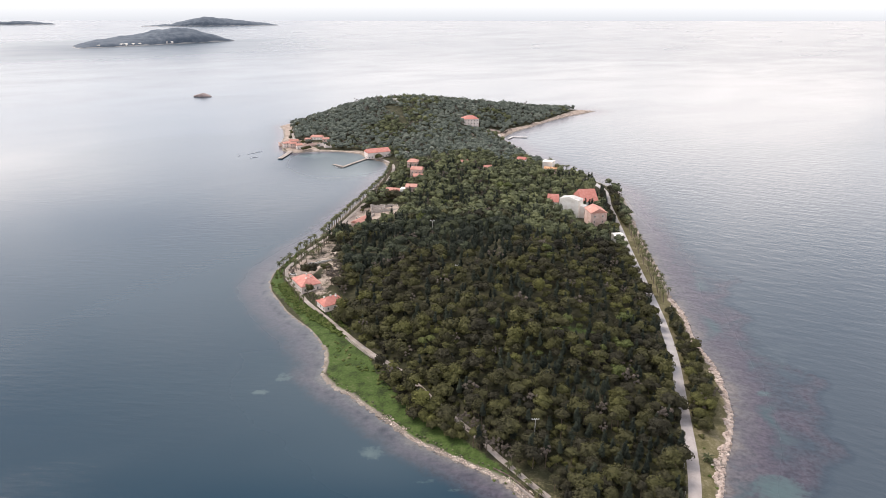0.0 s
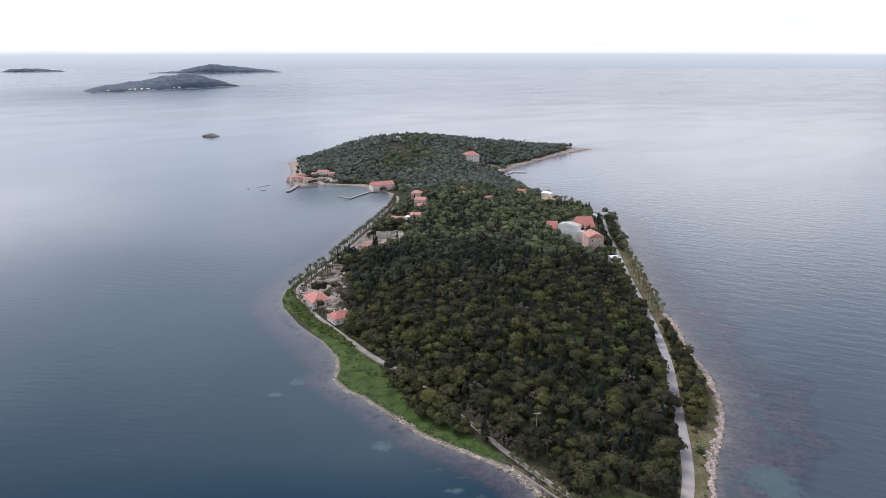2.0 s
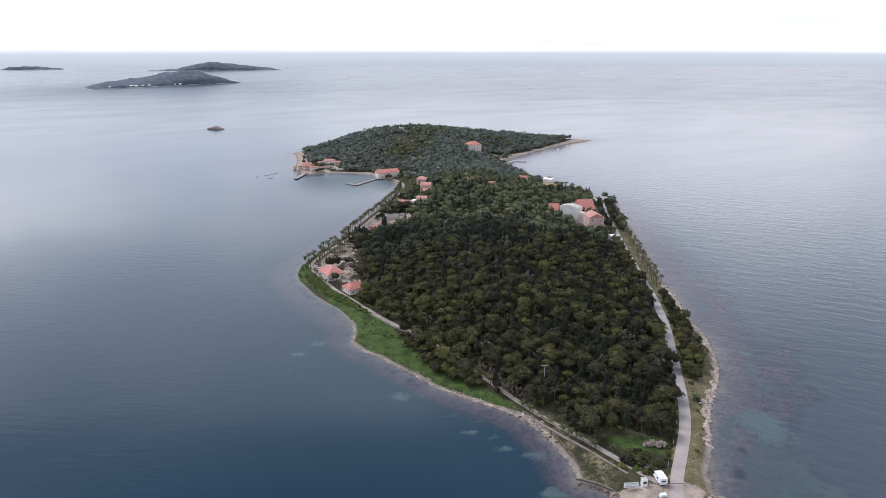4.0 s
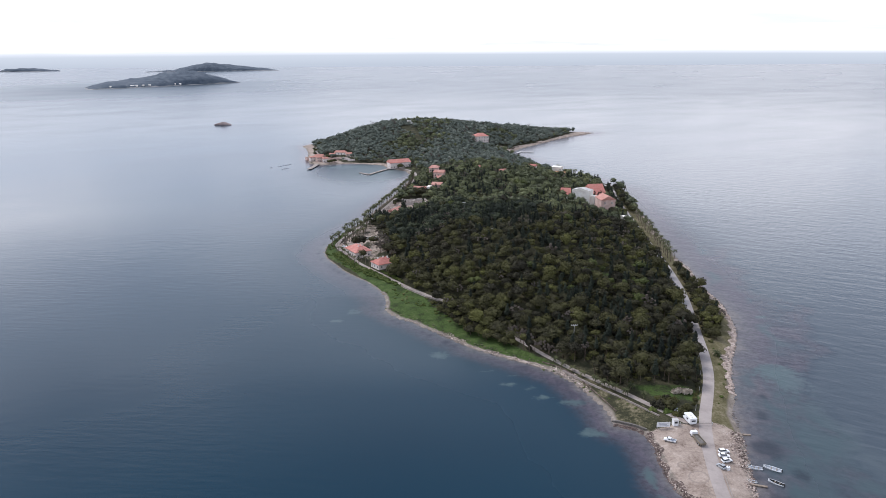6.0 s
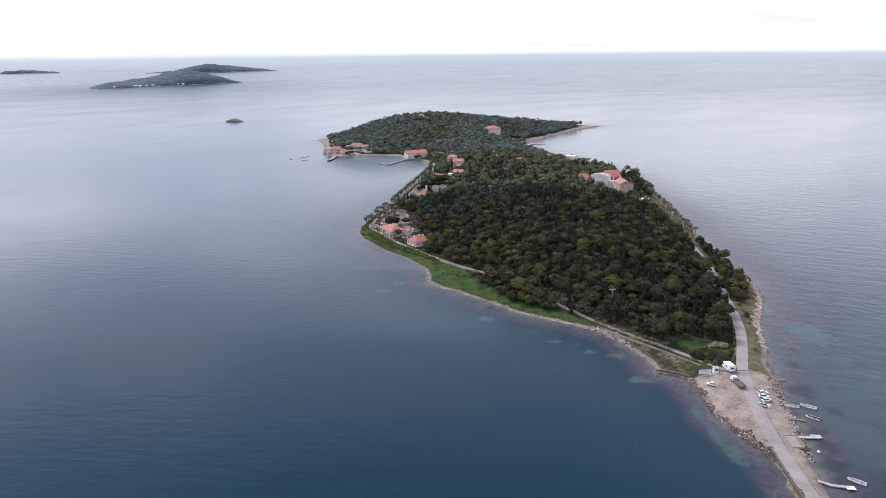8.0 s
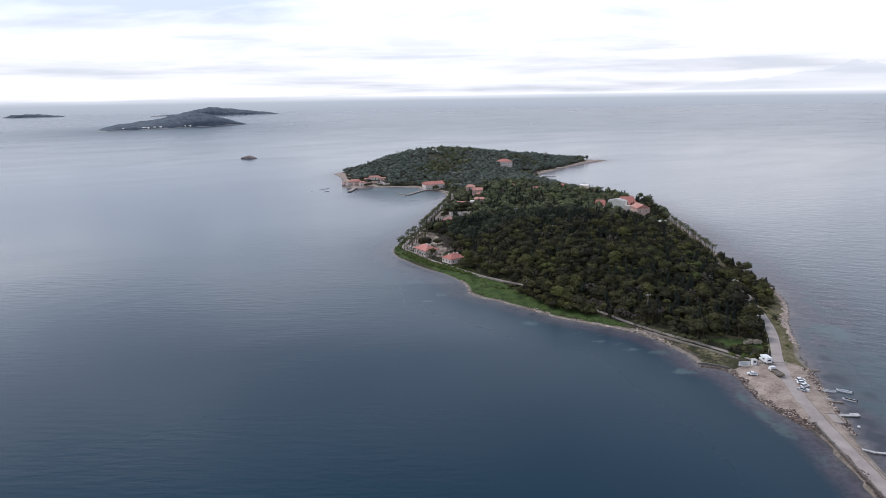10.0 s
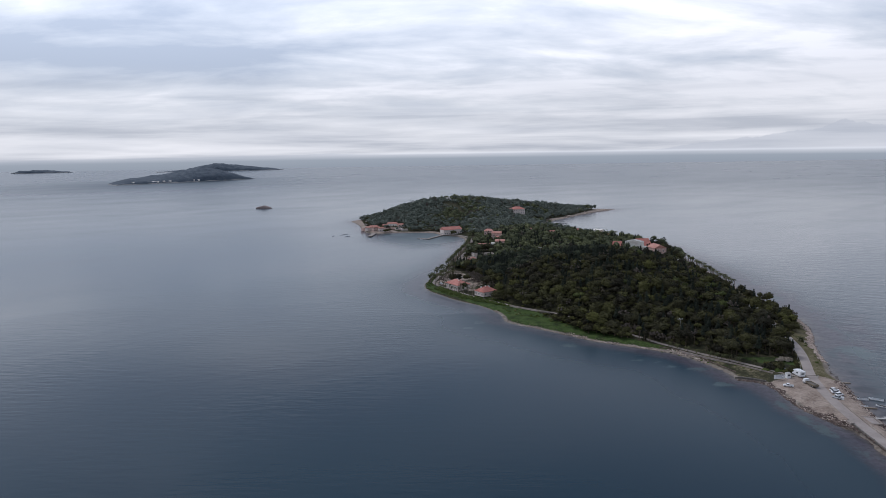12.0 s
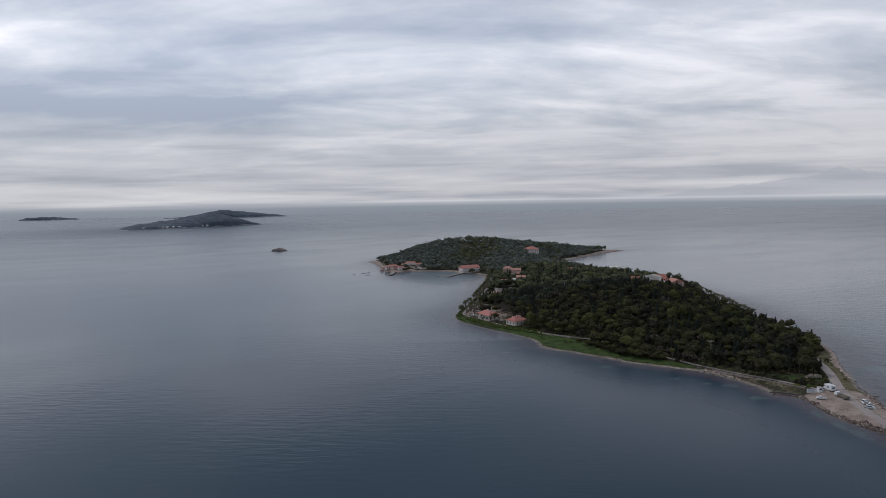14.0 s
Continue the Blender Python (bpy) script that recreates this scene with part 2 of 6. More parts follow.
M_ROSE = material("pale_rose_plaster", [(0.1, (0.56, 0.46, 0.41)), (0.5, (0.70, 0.60, 0.55)), (0.9, (0.80, 0.74, 0.69))], 0.4, 0.85, 0.1, 4.0)
M_PINKWALL = material("faded_pink_plaster", [(0.1, (0.44, 0.28, 0.235)), (0.5, (0.58, 0.41, 0.35)), (0.9, (0.68, 0.55, 0.49))], 0.4, 0.85, 0.15, 4.0)
M_RUIN = material("bare_rubble_masonry", [(0.1, (0.28, 0.23, 0.20)), (0.5, (0.44, 0.39, 0.35)), (0.9, (0.58, 0.53, 0.49))], 0.8, 0.9, 0.6, 3.0)
M_GLASS = material("dark_window_glass", [(0.2, (0.03, 0.035, 0.04)), (0.8, (0.07, 0.075, 0.08))], 0.6, 0.25, spec=0.5)
M_FRAME = material("painted_window_frame", [(0.2, (0.55, 0.50, 0.45)), (0.8, (0.75, 0.72, 0.68))], 2.0, 0.6)
M_WOOD = material("weathered_wood", [(0.1, (0.16, 0.12, 0.09)), (0.9, (0.34, 0.28, 0.22))], 1.4, 0.85, 0.3, 6.0)
M_ROCKP = material("pale_shore_rock", [(0.1, (0.24, 0.183, 0.15)), (0.5, (0.415, 0.332, 0.28)), (0.9, (0.605, 0.512, 0.445))], 0.35, 0.9, 0.6, 2.0)
M_RUBBLE = material("brown_rubble", [(0.1, (0.044, 0.031, 0.026)), (0.5, (0.118, 0.085, 0.072)), (0.9, (0.25, 0.19, 0.162))], 0.6, 0.9, 0.6, 2.0)
M_ROCKD = material("wet_dark_rock", [(0.1, (0.05, 0.045, 0.04)), (0.5, (0.13, 0.11, 0.10)), (0.9, (0.25, 0.22, 0.2))], 0.35, 0.8, 0.6, 2.0)
M_WHITE = material("white_car_paint", [(0.1, (0.70, 0.70, 0.70)), (0.9, (0.82, 0.82, 0.82))], 0.8, 0.35, spec=0.5)
M_SILVER = material("grey_car_paint", [(0.1, (0.34, 0.35, 0.36)), (0.9, (0.46, 0.47, 0.48))], 0.8, 0.35, metal=0.4, spec=0.5)
M_RUBBER = material("tyre_rubber", [(0.1, (0.02, 0.02, 0.02)), (0.9, (0.05, 0.05, 0.05))], 3.0, 0.85)
M_STEEL = material("galvanised_steel", [(0.1, (0.30, 0.30, 0.31)), (0.9, (0.48, 0.48, 0.49))], 2.0, 0.5, metal=0.6)
M_RUST = material("brown_truck_paint", [(0.1, (0.12, 0.10, 0.07)), (0.9, (0.24, 0.20, 0.15))], 1.0, 0.7)
M_BOATIN = material("boat_interior", [(0.1, (0.25, 0.27, 0.30)), (0.9, (0.45, 0.47, 0.50))], 1.0, 0.7)
M_LAMP = material("lamp_lens", [(0.1, (0.5, 0.5, 0.48)), (0.9, (0.8, 0.8, 0.78))], 3.0, 0.3)
M_FADED = material("faded_orange_awning", [(0.1, (0.55, 0.28, 0.14)), (0.9, (0.68, 0.40, 0.22))], 0.8, 0.8)
M_BOARD = material("white_board", [(0.1, (0.66, 0.66, 0.66)), (0.9, (0.82, 0.82, 0.82))], 0.8, 0.6)
M_BAR = material("faded_print", [(0.1, (0.22, 0.24, 0.28)), (0.9, (0.36, 0.38, 0.42))], 2.0, 0.7)


def roof_material(name, stops):
    """Clay pantiles in courses: ribs across the slope and a mottled, patched colour."""
    m = material(name, stops, 0.45, 0.85, obj_random=0.3, wear=0.4)
    t = m.node_tree
    tc = t.nodes.new("ShaderNodeTexCoord")
    wave = nd(t, "ShaderNodeTexWave", Scale=1.1, Distortion=0.6, Detail=1.0)
    wave.bands_direction = "X"
    t.links.new(tc.outputs["Object"], wave.inputs["Vector"])
    bp = nd(t, "ShaderNodeBump", Strength=0.35, Distance=0.1)
    t.links.new(wave.outputs[1], bp.inputs["Height"])
    t.links.new(bp.outputs[0], t.nodes["Principled BSDF"].inputs["Normal"])
    return m


M_ROOF = roof_material("clay_pantiles", [(0.05, (0.34, 0.125, 0.095)), (0.5, (0.45, 0.175, 0.138)), (0.95, (0.55, 0.27, 0.22))])
M_ROOFPALE = roof_material("weathered_clay_pantiles", [(0.05, (0.32, 0.14, 0.105)), (0.5, (0.44, 0.205, 0.16)), (0.95, (0.55, 0.32, 0.26))])


# ---- mesh helpers ----
def mesh_arrays(name, verts, faces, mats, tint=None, smooth=False):
    """A mesh from an (n, 3) array of corners and a list of (m, k) arrays of faces."""
    me = bpy.data.meshes.new(name)
    verts = np.asarray(verts, np.float32)
    loops = np.concatenate([np.asarray(f, np.int32).ravel() for f in faces])
    sizes = np.concatenate([np.full(len(f), f.shape[1], np.int32) for f in faces])
    me.vertices.add(len(verts))
    me.vertices.foreach_set("co", verts.ravel())
    me.loops.add(len(loops))
    me.loops.foreach_set("vertex_index", loops)
    me.polygons.add(len(sizes))
    me.polygons.foreach_set("loop_start", np.r_[0, np.cumsum(sizes)[:-1]].astype(np.int32))
    me.polygons.foreach_set("use_smooth", np.full(len(sizes), smooth))
    for m in mats:
        me.materials.append(m)
    if tint is not None:
        me.attributes.new("tint", "FLOAT", "POINT").data.foreach_set("value", np.asarray(tint, np.float32))
    me.update(calc_edges=True)
    me.validate()
    return me


def part(name, bm, mat, parent=None, label="", smooth=False):
    """Links a bmesh as one mesh object, under a thing or part if one is given."""
    me = bpy.data.meshes.new(name)
    if smooth:
        for f in bm.faces:
            f.smooth = True
    bm.to_mesh(me)
    bm.free()
    me.materials.append(mat)
    ob = new(name, me)
    if parent:
        ob.parent = parent
    if label:
        tagged(ob, label)
    return ob


def thing(name, label, category, group="", kind="", at=None):
    ob = tagged(new(name), label, category, group, kind)
    if at is not None:
        ob.matrix_basis = at
    return ob


def box(bm, cx, cy, cz, sx, sy, sz, rz=0.0, bevel=0.0, m=None):
    """A box centred at (cx, cy) whose base lies at cz."""
    g = bmesh.ops.create_cube(bm, size=1)
    mat = (m or Matrix()) @ pose(cx, cy, cz + sz / 2, 0, 0, rz) @ Matrix.Diagonal((sx, sy, sz, 1))
    bmesh.ops.transform(bm, matrix=mat, verts=g["verts"])
    if bevel:
        edges = list({e for v in g["verts"] for e in v.link_edges})
        bmesh.ops.bevel(bm, geom=edges, offset=bevel, segments=1, affect="EDGES")
    return bm


def tube(bm, p, q, r0, r1, n=7):
    """A tapered round bar from p to q."""
    p, q = Vector(p), Vector(q)
    d = q - p
    mat = Matrix.Translation((p + q) / 2) @ d.to_track_quat("Z", "Y").to_matrix().to_4x4()
    bmesh.ops.create_cone(bm, cap_ends=True, segments=n, radius1=r0, radius2=r1, depth=d.length, matrix=mat)
    return bm


def boxed(*args, **kw):
    return box(bmesh.new(), *args, **kw)


# ---- the island's plan ----
SHORE = np.array([
    (48, 0), (57, 90), (60, 110), (61, 119), (62, 126), (61, 134), (58, 141), (56, 148), (54, 157), (54, 167), (55, 180), (54, 188), (50, 192),
    (44, 194), (44, 204), (39, 219), (35, 229), (29, 238), (22, 244), (16, 248), (4, 256), (-8, 265), (-17, 275), (-22, 280), (-28, 287),
    (-37, 297), (-45, 303), (-53, 314), (-53, 326), (-55, 337), (-59, 348), (-66.5, 361), (-76, 372.5), (-84.5, 383.5), (-93, 399), (-100, 411.5)], float)
SHORE_WEST = np.array([
    (-104.5, 426), (-105, 441), (-101, 459), (-97, 481), (-91, 498), (-84, 521), (-79, 549), (-73, 583), (-66, 614), (-59, 653), (-54, 694),
    (-53, 729), (-58, 753), (-68, 762), (-81, 772), (-91, 793), (-112, 804), (-137, 807), (-159, 801), (-172, 799), (-183, 811), (-194, 849),
    (-199, 891), (-211, 940), (-222, 967), (-214, 985), (-203, 1005), (-196, 1030), (-180, 1060), (-150, 1090), (-100, 1110), (-40, 1122)], float)
SHORE_EAST = np.array([
    (30, 1130), (100, 1135), (160, 1130), (205, 1120), (241, 1102), (219, 1078), (196, 1059), (175, 1034), (145, 996), (125, 965), (102, 935),
    (84, 900), (80, 880), (86, 850), (98, 800), (111, 760), (126, 722), (143, 692), (157, 664), (166, 640), (165.5, 617), (161, 583), (157, 549), (152.5, 518),
    (149.5, 487), (147, 460), (143.5, 426), (140.5, 401), (141, 382), (137.5, 361), (135.5, 344), (136.5, 331), (136.5, 318), (134, 305), (129, 283)], float)
SHORE_SOUTH = np.array([(121, 265), (112, 248), (105, 232), (100, 216), (92, 200), (90, 187), (87, 177), (83, 163), (80, 153), (77, 140), (74, 130), (71, 121), (68, 109), (65, 90), (56, 0)], float)
COAST = np.concatenate([SHORE, SHORE_WEST, SHORE_EAST, SHORE_SOUTH])


def corner_of(line, px_, py_):
    """Number of the line's corner nearest to a spot."""
    return int(np.argmin(np.hypot(line[:, 0] - px_, line[:, 1] - py_)))


def corner(px_, py_):
    return corner_of(COAST, px_, py_)


def smoothed(points, step=4.0):
    """A rounded line through the points, at even steps."""
    p = np.asarray(points, float)
    p = np.concatenate([[2 * p[0] - p[1]], p, [2 * p[-1] - p[-2]]])
    out = []
    for a, b, c, d in zip(p, p[1:], p[2:], p[3:]):
        n = max(2, int(np.linalg.norm(c - b) / step))
        for u in np.arange(n) / n:
            out.append(0.5 * (2 * b + (c - a) * u + (2 * a - 5 * b + 4 * c - d) * u * u + (3 * b - a - 3 * c + d) * u ** 3))
    return np.array(out + [p[-2]])


def nearest(x, y, line, closed=False):
    """Distance from points to a polyline, and how far along its corners the nearest spot lies."""
    a = line
    b = np.roll(line, -1, 0) if closed else line[1:]
    a = a if closed else line[:-1]
    best, where = np.full(np.shape(x), 1e9), np.zeros(np.shape(x))
    for k, ((ax, ay), (bx, by)) in enumerate(zip(a, b)):
        dx, dy = bx - ax, by - ay
        u = np.clip(((x - ax) * dx + (y - ay) * dy) / (dx * dx + dy * dy + 1e-9), 0, 1)
        d = np.hypot(x - ax - u * dx, y - ay - u * dy)
        closer = d < best
        best, where = np.where(closer, d, best), np.where(closer, k + u, where)
    return best, where


def inside(x, y, poly):
    odd = np.zeros(np.shape(x), bool)
    for (ax, ay), (bx, by) in zip(poly, np.roll(poly, -1, 0)):
        if ay != by:
            odd ^= ((ay > y) != (by > y)) & (x < (bx - ax) * (y - ay) / (by - ay) + ax)
    return odd


def shore_distance(x, y):
    """Metres inland; negative out at sea."""
    d, _ = nearest(x, y, COAST, True)
    return np.where(inside(x, y, COAST), d, -d)


def ease(v):
    v = np.clip(v, 0, 1)
    return v * v * (3 - 2 * v)


HILLS = [(42, 418, 58, 68, 19), (20, 330, 50, 60, 6), (-62, 1005, 85, 90, 23.5), (30, 960, 90, 110, 6), (10, 690, 60, 110, 9), (120, 1050, 80, 60, 6)]


def hills(x, y, sd):
    h = 0 * x
    for cx, cy, sx, sy, top in HILLS:
        h = h + top * np.exp(-0.5 * (((x - cx) / sx) ** 2 + ((y - cy) / sy) ** 2))
    return h * ease((sd - 6) / 55)


def raw_height(x, y, sd=None):
    sd = shore_distance(x, y) if sd is None else sd
    low = np.where(sd > 0, 1.7 * (1 - np.exp(-np.maximum(sd, 0) / 5.0)), 0.22 * sd)
    return low + hills(x, y, sd) + np.where(sd > 4, 0.25 * np.sin(x * 0.31 + 1.3) * np.sin(y * 0.23), 0)


ROAD_EAST = smoothed([(51, 0), (58, 70), (62, 105), (63.4, 118), (65.4, 135), (67.6, 150), (70.6, 165), (74.4, 180), (79.8, 196), (87.4, 213), (94.8, 231), (101, 252), (106.2, 275), (110.5, 294), (118.5, 330), (123.5, 362), (127, 394), (131, 440), (135, 482), (139, 519), (143, 560), (146, 590), (152, 628), (149, 660)])
ROAD_WEST = smoothed([(72, 192), (66, 200), (63, 204), (54, 216), (47, 224.5), (38, 236), (31, 246), (26, 253), (17, 267), (3.4, 285.4), (-8, 302.5), (-18.4, 316.4), (-27, 325.6), (-34, 334.8), (-46, 352.6), (-55.4, 366.4), (-65.5, 380.5), (-75.6, 395), (-84, 411), (-93, 427)])
ROAD_BAY = smoothed([(-93, 427), (-97, 440), (-95, 456), (-90, 478), (-82, 502), (-76, 531), (-70, 560), (-63, 595), (-56, 630), (-50, 665), (-47, 706), (-49, 735), (-60, 757), (-76, 775)])
TRACK_HEAD = smoothed([(-186, 966), (-195, 944), (-193, 916), (-186, 886), (-177, 858), (-166, 836)])
ROADS = [("road", ROAD_EAST, 4.6), ("path", ROAD_WEST, 2.5), ("promenade", ROAD_BAY, 2.8), ("track", TRACK_HEAD, 3.2)]
ROAD_Z = [np.maximum(raw_height(r[:, 0], r[:, 1]), 1.5) for _, r, _ in ROADS]
for k, z in enumerate(ROAD_Z):
    ROAD_Z[k] = np.convolve(np.pad(z, 4, mode="edge"), np.ones(9) / 9, "valid")


def height(x, y, sd=None):
    """The lie of the land: beach, hills, and the roads' level beds."""
    x, y = np.asarray(x, float), np.asarray(y, float)
    h = raw_height(x, y, sd)
    for (_, line, width), z in zip(ROADS, ROAD_Z):
        d, k = nearest(x, y, line)
        bed = np.interp(k, np.arange(len(line)), z)
        w = 1 - ease((d - width * 0.5 - 1.2) / 5.0)
        h = np.where((shore_distance(x, y) if sd is None else sd) > -1.0, h * (1 - w) + bed * w, h)
    return h


def ground_z(x, y):
    return float(height(np.array([x]), np.array([y]))[0])


# ---- sea ----
def water_material():
    """Sea water: dark depth, weedy shelf and pale sand patches showing through, wind ripples and slicks on top."""
    m = bpy.data.materials.new("sea_water")
    m.use_nodes = True
    t = m.node_tree
    b = t.nodes["Principled BSDF"]
    tc = t.nodes.new("ShaderNodeTexCoord")
    pos = tc.outputs["Object"]
    shelf = t.nodes.new("ShaderNodeAttribute")
    shelf.attribute_name = "shelf"
    sand = t.nodes.new("ShaderNodeAttribute")
    sand.attribute_name = "sand"
    blot = nd(t, "ShaderNodeTexNoise", Scale=0.075, Detail=6.0, Roughness=0.62, Distortion=0.6)
    weed = nd(t, "ShaderNodeTexNoise", Scale=0.42, Detail=6.0, Roughness=0.7)
    broad = nd(t, "ShaderNodeTexNoise", Scale=0.006, Detail=4.0)
    for n in (blot, weed, broad):
        t.links.new(pos, n.inputs["Vector"])
    reach = math_node(t, "ADD", shelf.outputs["Fac"], math_node(t, "MULTIPLY_ADD", blot.outputs[0], 0.66, -0.33))
    reach = math_node(t, "ADD", reach, math_node(t, "MULTIPLY_ADD", weed.outputs[0], 0.3, -0.15))
    deep = ramp_of(t, broad.outputs[0], [(0.3, (0.0014, 0.020, 0.037)), (0.7, (0.0022, 0.026, 0.045))])
    bottom = ramp_of(t, reach, [(0.0, (0.135, 0.120, 0.112)), (0.12, (0.090, 0.085, 0.092)), (0.35, (0.066, 0.058, 0.073)), (0.65, (0.033, 0.039, 0.053)), (1.0, (0.006, 0.022, 0.040))])
    grain = ramp_of(t, weed.outputs[0], [(0.38, (0.62, 0.62, 0.66)), (0.62, (1.28, 1.27, 1.25))])
    bottom = mix_rgb(t, 1.0, bottom, grain, "MULTIPLY")
    col = mix_rgb(t, ramp_of(t, reach, [(0.65, (0, 0, 0)), (1.05, (1, 1, 1))]), bottom, deep)
    teal = t.nodes.new("ShaderNodeAttribute")
    teal.attribute_name = "teal"
    glow = math_node(t, "ADD", teal.outputs["Fac"], math_node(t, "MULTIPLY_ADD", blot.outputs[0], 1.5, -0.75))
    col = mix_rgb(t, ramp_of(t, glow, [(0.45, (0, 0, 0)), (1.0, (1, 1, 1))]), col, (0.040, 0.065, 0.073))
    patch = math_node(t, "ADD", sand.outputs["Fac"], math_node(t, "MULTIPLY_ADD", blot.outputs[0], 1.3, -0.65))
    patch = math_node(t, "ADD", patch, math_node(t, "MULTIPLY_ADD", weed.outputs[0], 0.9, -0.45))
    col = mix_rgb(t, ramp_of(t, patch, [(0.48, (0, 0, 0)), (0.74, (0.75, 0.75, 0.75)), (1.0, (1, 1, 1))]), col, (0.058, 0.090, 0.094))
    silt_sheen = t.nodes.new("ShaderNodeAttribute")
    silt_sheen.attribute_name = "silt_sheen"
    col = mix_rgb(t, silt_sheen.outputs["Fac"], col, (0.115, 0.140, 0.145))      # pale sandy bay floor, lightened further in place of reflected sky
    bed = t.nodes.new("ShaderNodeAttribute")
    bed.attribute_name = "weed"
    tangle = math_node(t, "ADD", bed.outputs["Fac"], math_node(t, "MULTIPLY_ADD", blot.outputs[0], 1.2, -0.6))
    tangle = math_node(t, "ADD", tangle, math_node(t, "MULTIPLY_ADD", weed.outputs[0], 0.8, -0.4))
    weed_cover = ramp_of(t, tangle, [(0.46, (0, 0, 0)), (0.78, (0.75, 0.75, 0.75))])
    shoal_sheen = t.nodes.new("ShaderNodeAttribute")
    shoal_sheen.attribute_name = "wind"
    col = mix_rgb(t, math_node(t, "MULTIPLY", math_node(t, "MULTIPLY", shoal_sheen.outputs["Fac"], 0.6), ramp_of(t, reach, [(0.45, (0, 0, 0)), (1.0, (1, 1, 1))])), col, (0.066, 0.079, 0.092))      # eastern shallows, lightened in colour for sky caught on their waves
    col = mix_rgb(t, weed_cover, col, (0.015, 0.021, 0.031))      # dark beds of weed
    t.links.new(col, b.inputs["Base Color"])
    b.inputs["IOR"].default_value = 1.27
    # slicks: broad calm streaks among the wind-ruffled water
    streak = t.nodes.new("ShaderNodeMapping")
    streak.vector_type = "TEXTURE"
    streak.inputs["Scale"].default_value = (260, 110, 1)
    streak.inputs["Rotation"].default_value = (0, 0, radians(28))
    t.links.new(pos, streak.inputs[0])
    calm = nd(t, "ShaderNodeTexNoise", Scale=1.0, Detail=7.0, Roughness=0.6, Distortion=0.8)
    t.links.new(streak.outputs[0], calm.inputs["Vector"])
    gloss = ramp_of(t, calm.outputs[0], [(0.35, (0.11, 0.11, 0.11)), (0.5, (0.125, 0.125, 0.125)), (0.68, (0.15, 0.15, 0.15))])
    ruffled = t.nodes.new("ShaderNodeAttribute")
    ruffled.attribute_name = "ruffled"
    gloss = math_node(t, "MULTIPLY_ADD", ruffled.outputs["Fac"], 0.20, gloss)
    t.links.new(gloss, b.inputs["Roughness"])

    def crests(along, across, turn, detail):
        """Wave heights with long crests: metres along and across a crest, and its bearing."""
        w = t.nodes.new("ShaderNodeMapping")
        w.vector_type = "TEXTURE"
        w.inputs["Scale"].default_value = (along, across, 1)
        w.inputs["Rotation"].default_value = (0, 0, radians(turn))
        t.links.new(pos, w.inputs[0])
        n = nd(t, "ShaderNodeTexNoise", Scale=1.0, Detail=detail, Roughness=0.5, Distortion=0.15)
        t.links.new(w.outputs[0], n.inputs["Vector"])
        return n.outputs[0]

    wind = t.nodes.new("ShaderNodeAttribute")
    wind.attribute_name = "wind"
    lee = t.nodes.new("ShaderNodeAttribute")
    lee.attribute_name = "lee"
    gust = ramp_of(t, calm.outputs[0], [(0.38, (0.15, 0.15, 0.15)), (0.62, (1, 1, 1))])
    swell = math_node(t, "MULTIPLY", crests(17, 7, -24, 2.5), math_node(t, "MULTIPLY", wind.outputs["Fac"], 0.95))
    chop = math_node(t, "MULTIPLY", crests(13, 3.0, -4, 2.0), math_node(t, "MULTIPLY", math_node(t, "MULTIPLY", lee.outputs["Fac"], gust), 0.42))
    fine = math_node(t, "MULTIPLY", crests(6.5, 3.2, -34, 2.0), math_node(t, "MULTIPLY", wind.outputs["Fac"], 0.45))
    hgt = math_node(t, "ADD", math_node(t, "ADD", swell, fine), chop)
    bp = nd(t, "ShaderNodeBump", Strength=0.5, Distance=0.5)
    t.links.new(hgt, bp.inputs["Height"])
    t.links.new(bp.outputs[0], b.inputs["Normal"])
    return m


def spaced(lo, hi, step, far_lo, far_hi):
    """Even lines between lo and hi, ever wider beyond."""
    line, k = list(np.arange(lo, hi + 0.1, step)), step
    while line[-1] < far_hi:
        k *= 1.18
        line.append(line[-1] + k)
    k = step
    while line[0] > far_lo:
        k *= 1.18
        line.insert(0, line[0] - k)
    return np.array(line)


def grid_faces(nx, ny):
    i = (np.arange(ny - 1)[:, None] * nx + np.arange(nx - 1)[None]).ravel()
    return np.stack([i, i + 1, i + nx + 1, i + nx], 1)


# pale sand among the weed: centre and reach in metres
SAND = [(-23, 257, 6, 4), (7, 228, 4, 2), (15, 226, 6, 2.5), (20, 216.5, 5, 3), (32, 211, 8, 3), (-3, 241, 5, 2), (-70, 313, 5, 5), (128, 233, 11, 17), (35, 189, 7, 3), (48, 160, 3, 7),
        (49, 147, 3, 6), (50, 135, 4, 9), (54, 112, 3, 10), (-78, 300, 4, 3), (150, 300, 4, 4), (10, 236, 3, 2), (-92, 765, 26, 28), (-78, 720, 14, 40), (-130, 785, 40, 16)]
WEED = [(95, 177, 7, 7), (81, 159, 5, 5), (85, 148, 6, 4), (84, 139, 5, 6), (80, 128, 5, 6), (78, 120, 4, 5), (99, 160, 4, 5), (104, 200, 4, 6), (112, 216, 4, 5)]
sx, sy = spaced(-280, 300, 4, -7000, 7000), spaced(60, 1180, 4, -2500, 6000)
gx, gy = np.meshgrid(sx, sy)
gx, gy = gx.ravel(), gy.ravel()
near = (gx > -330) & (gx < 350) & (gy > -60) & (gy < 1250)
sd = np.full(gx.shape, -400.0)
sd[near] = shore_distance(gx[near], gy[near])
east = ease((gx - 10 - np.where(gy < 230, (230 - gy) * 0.35, 0)) / 90)
west_point = ease((gy - 290) / 60) * (1 - ease((gy - 700) / 80)) * (gx < 0)
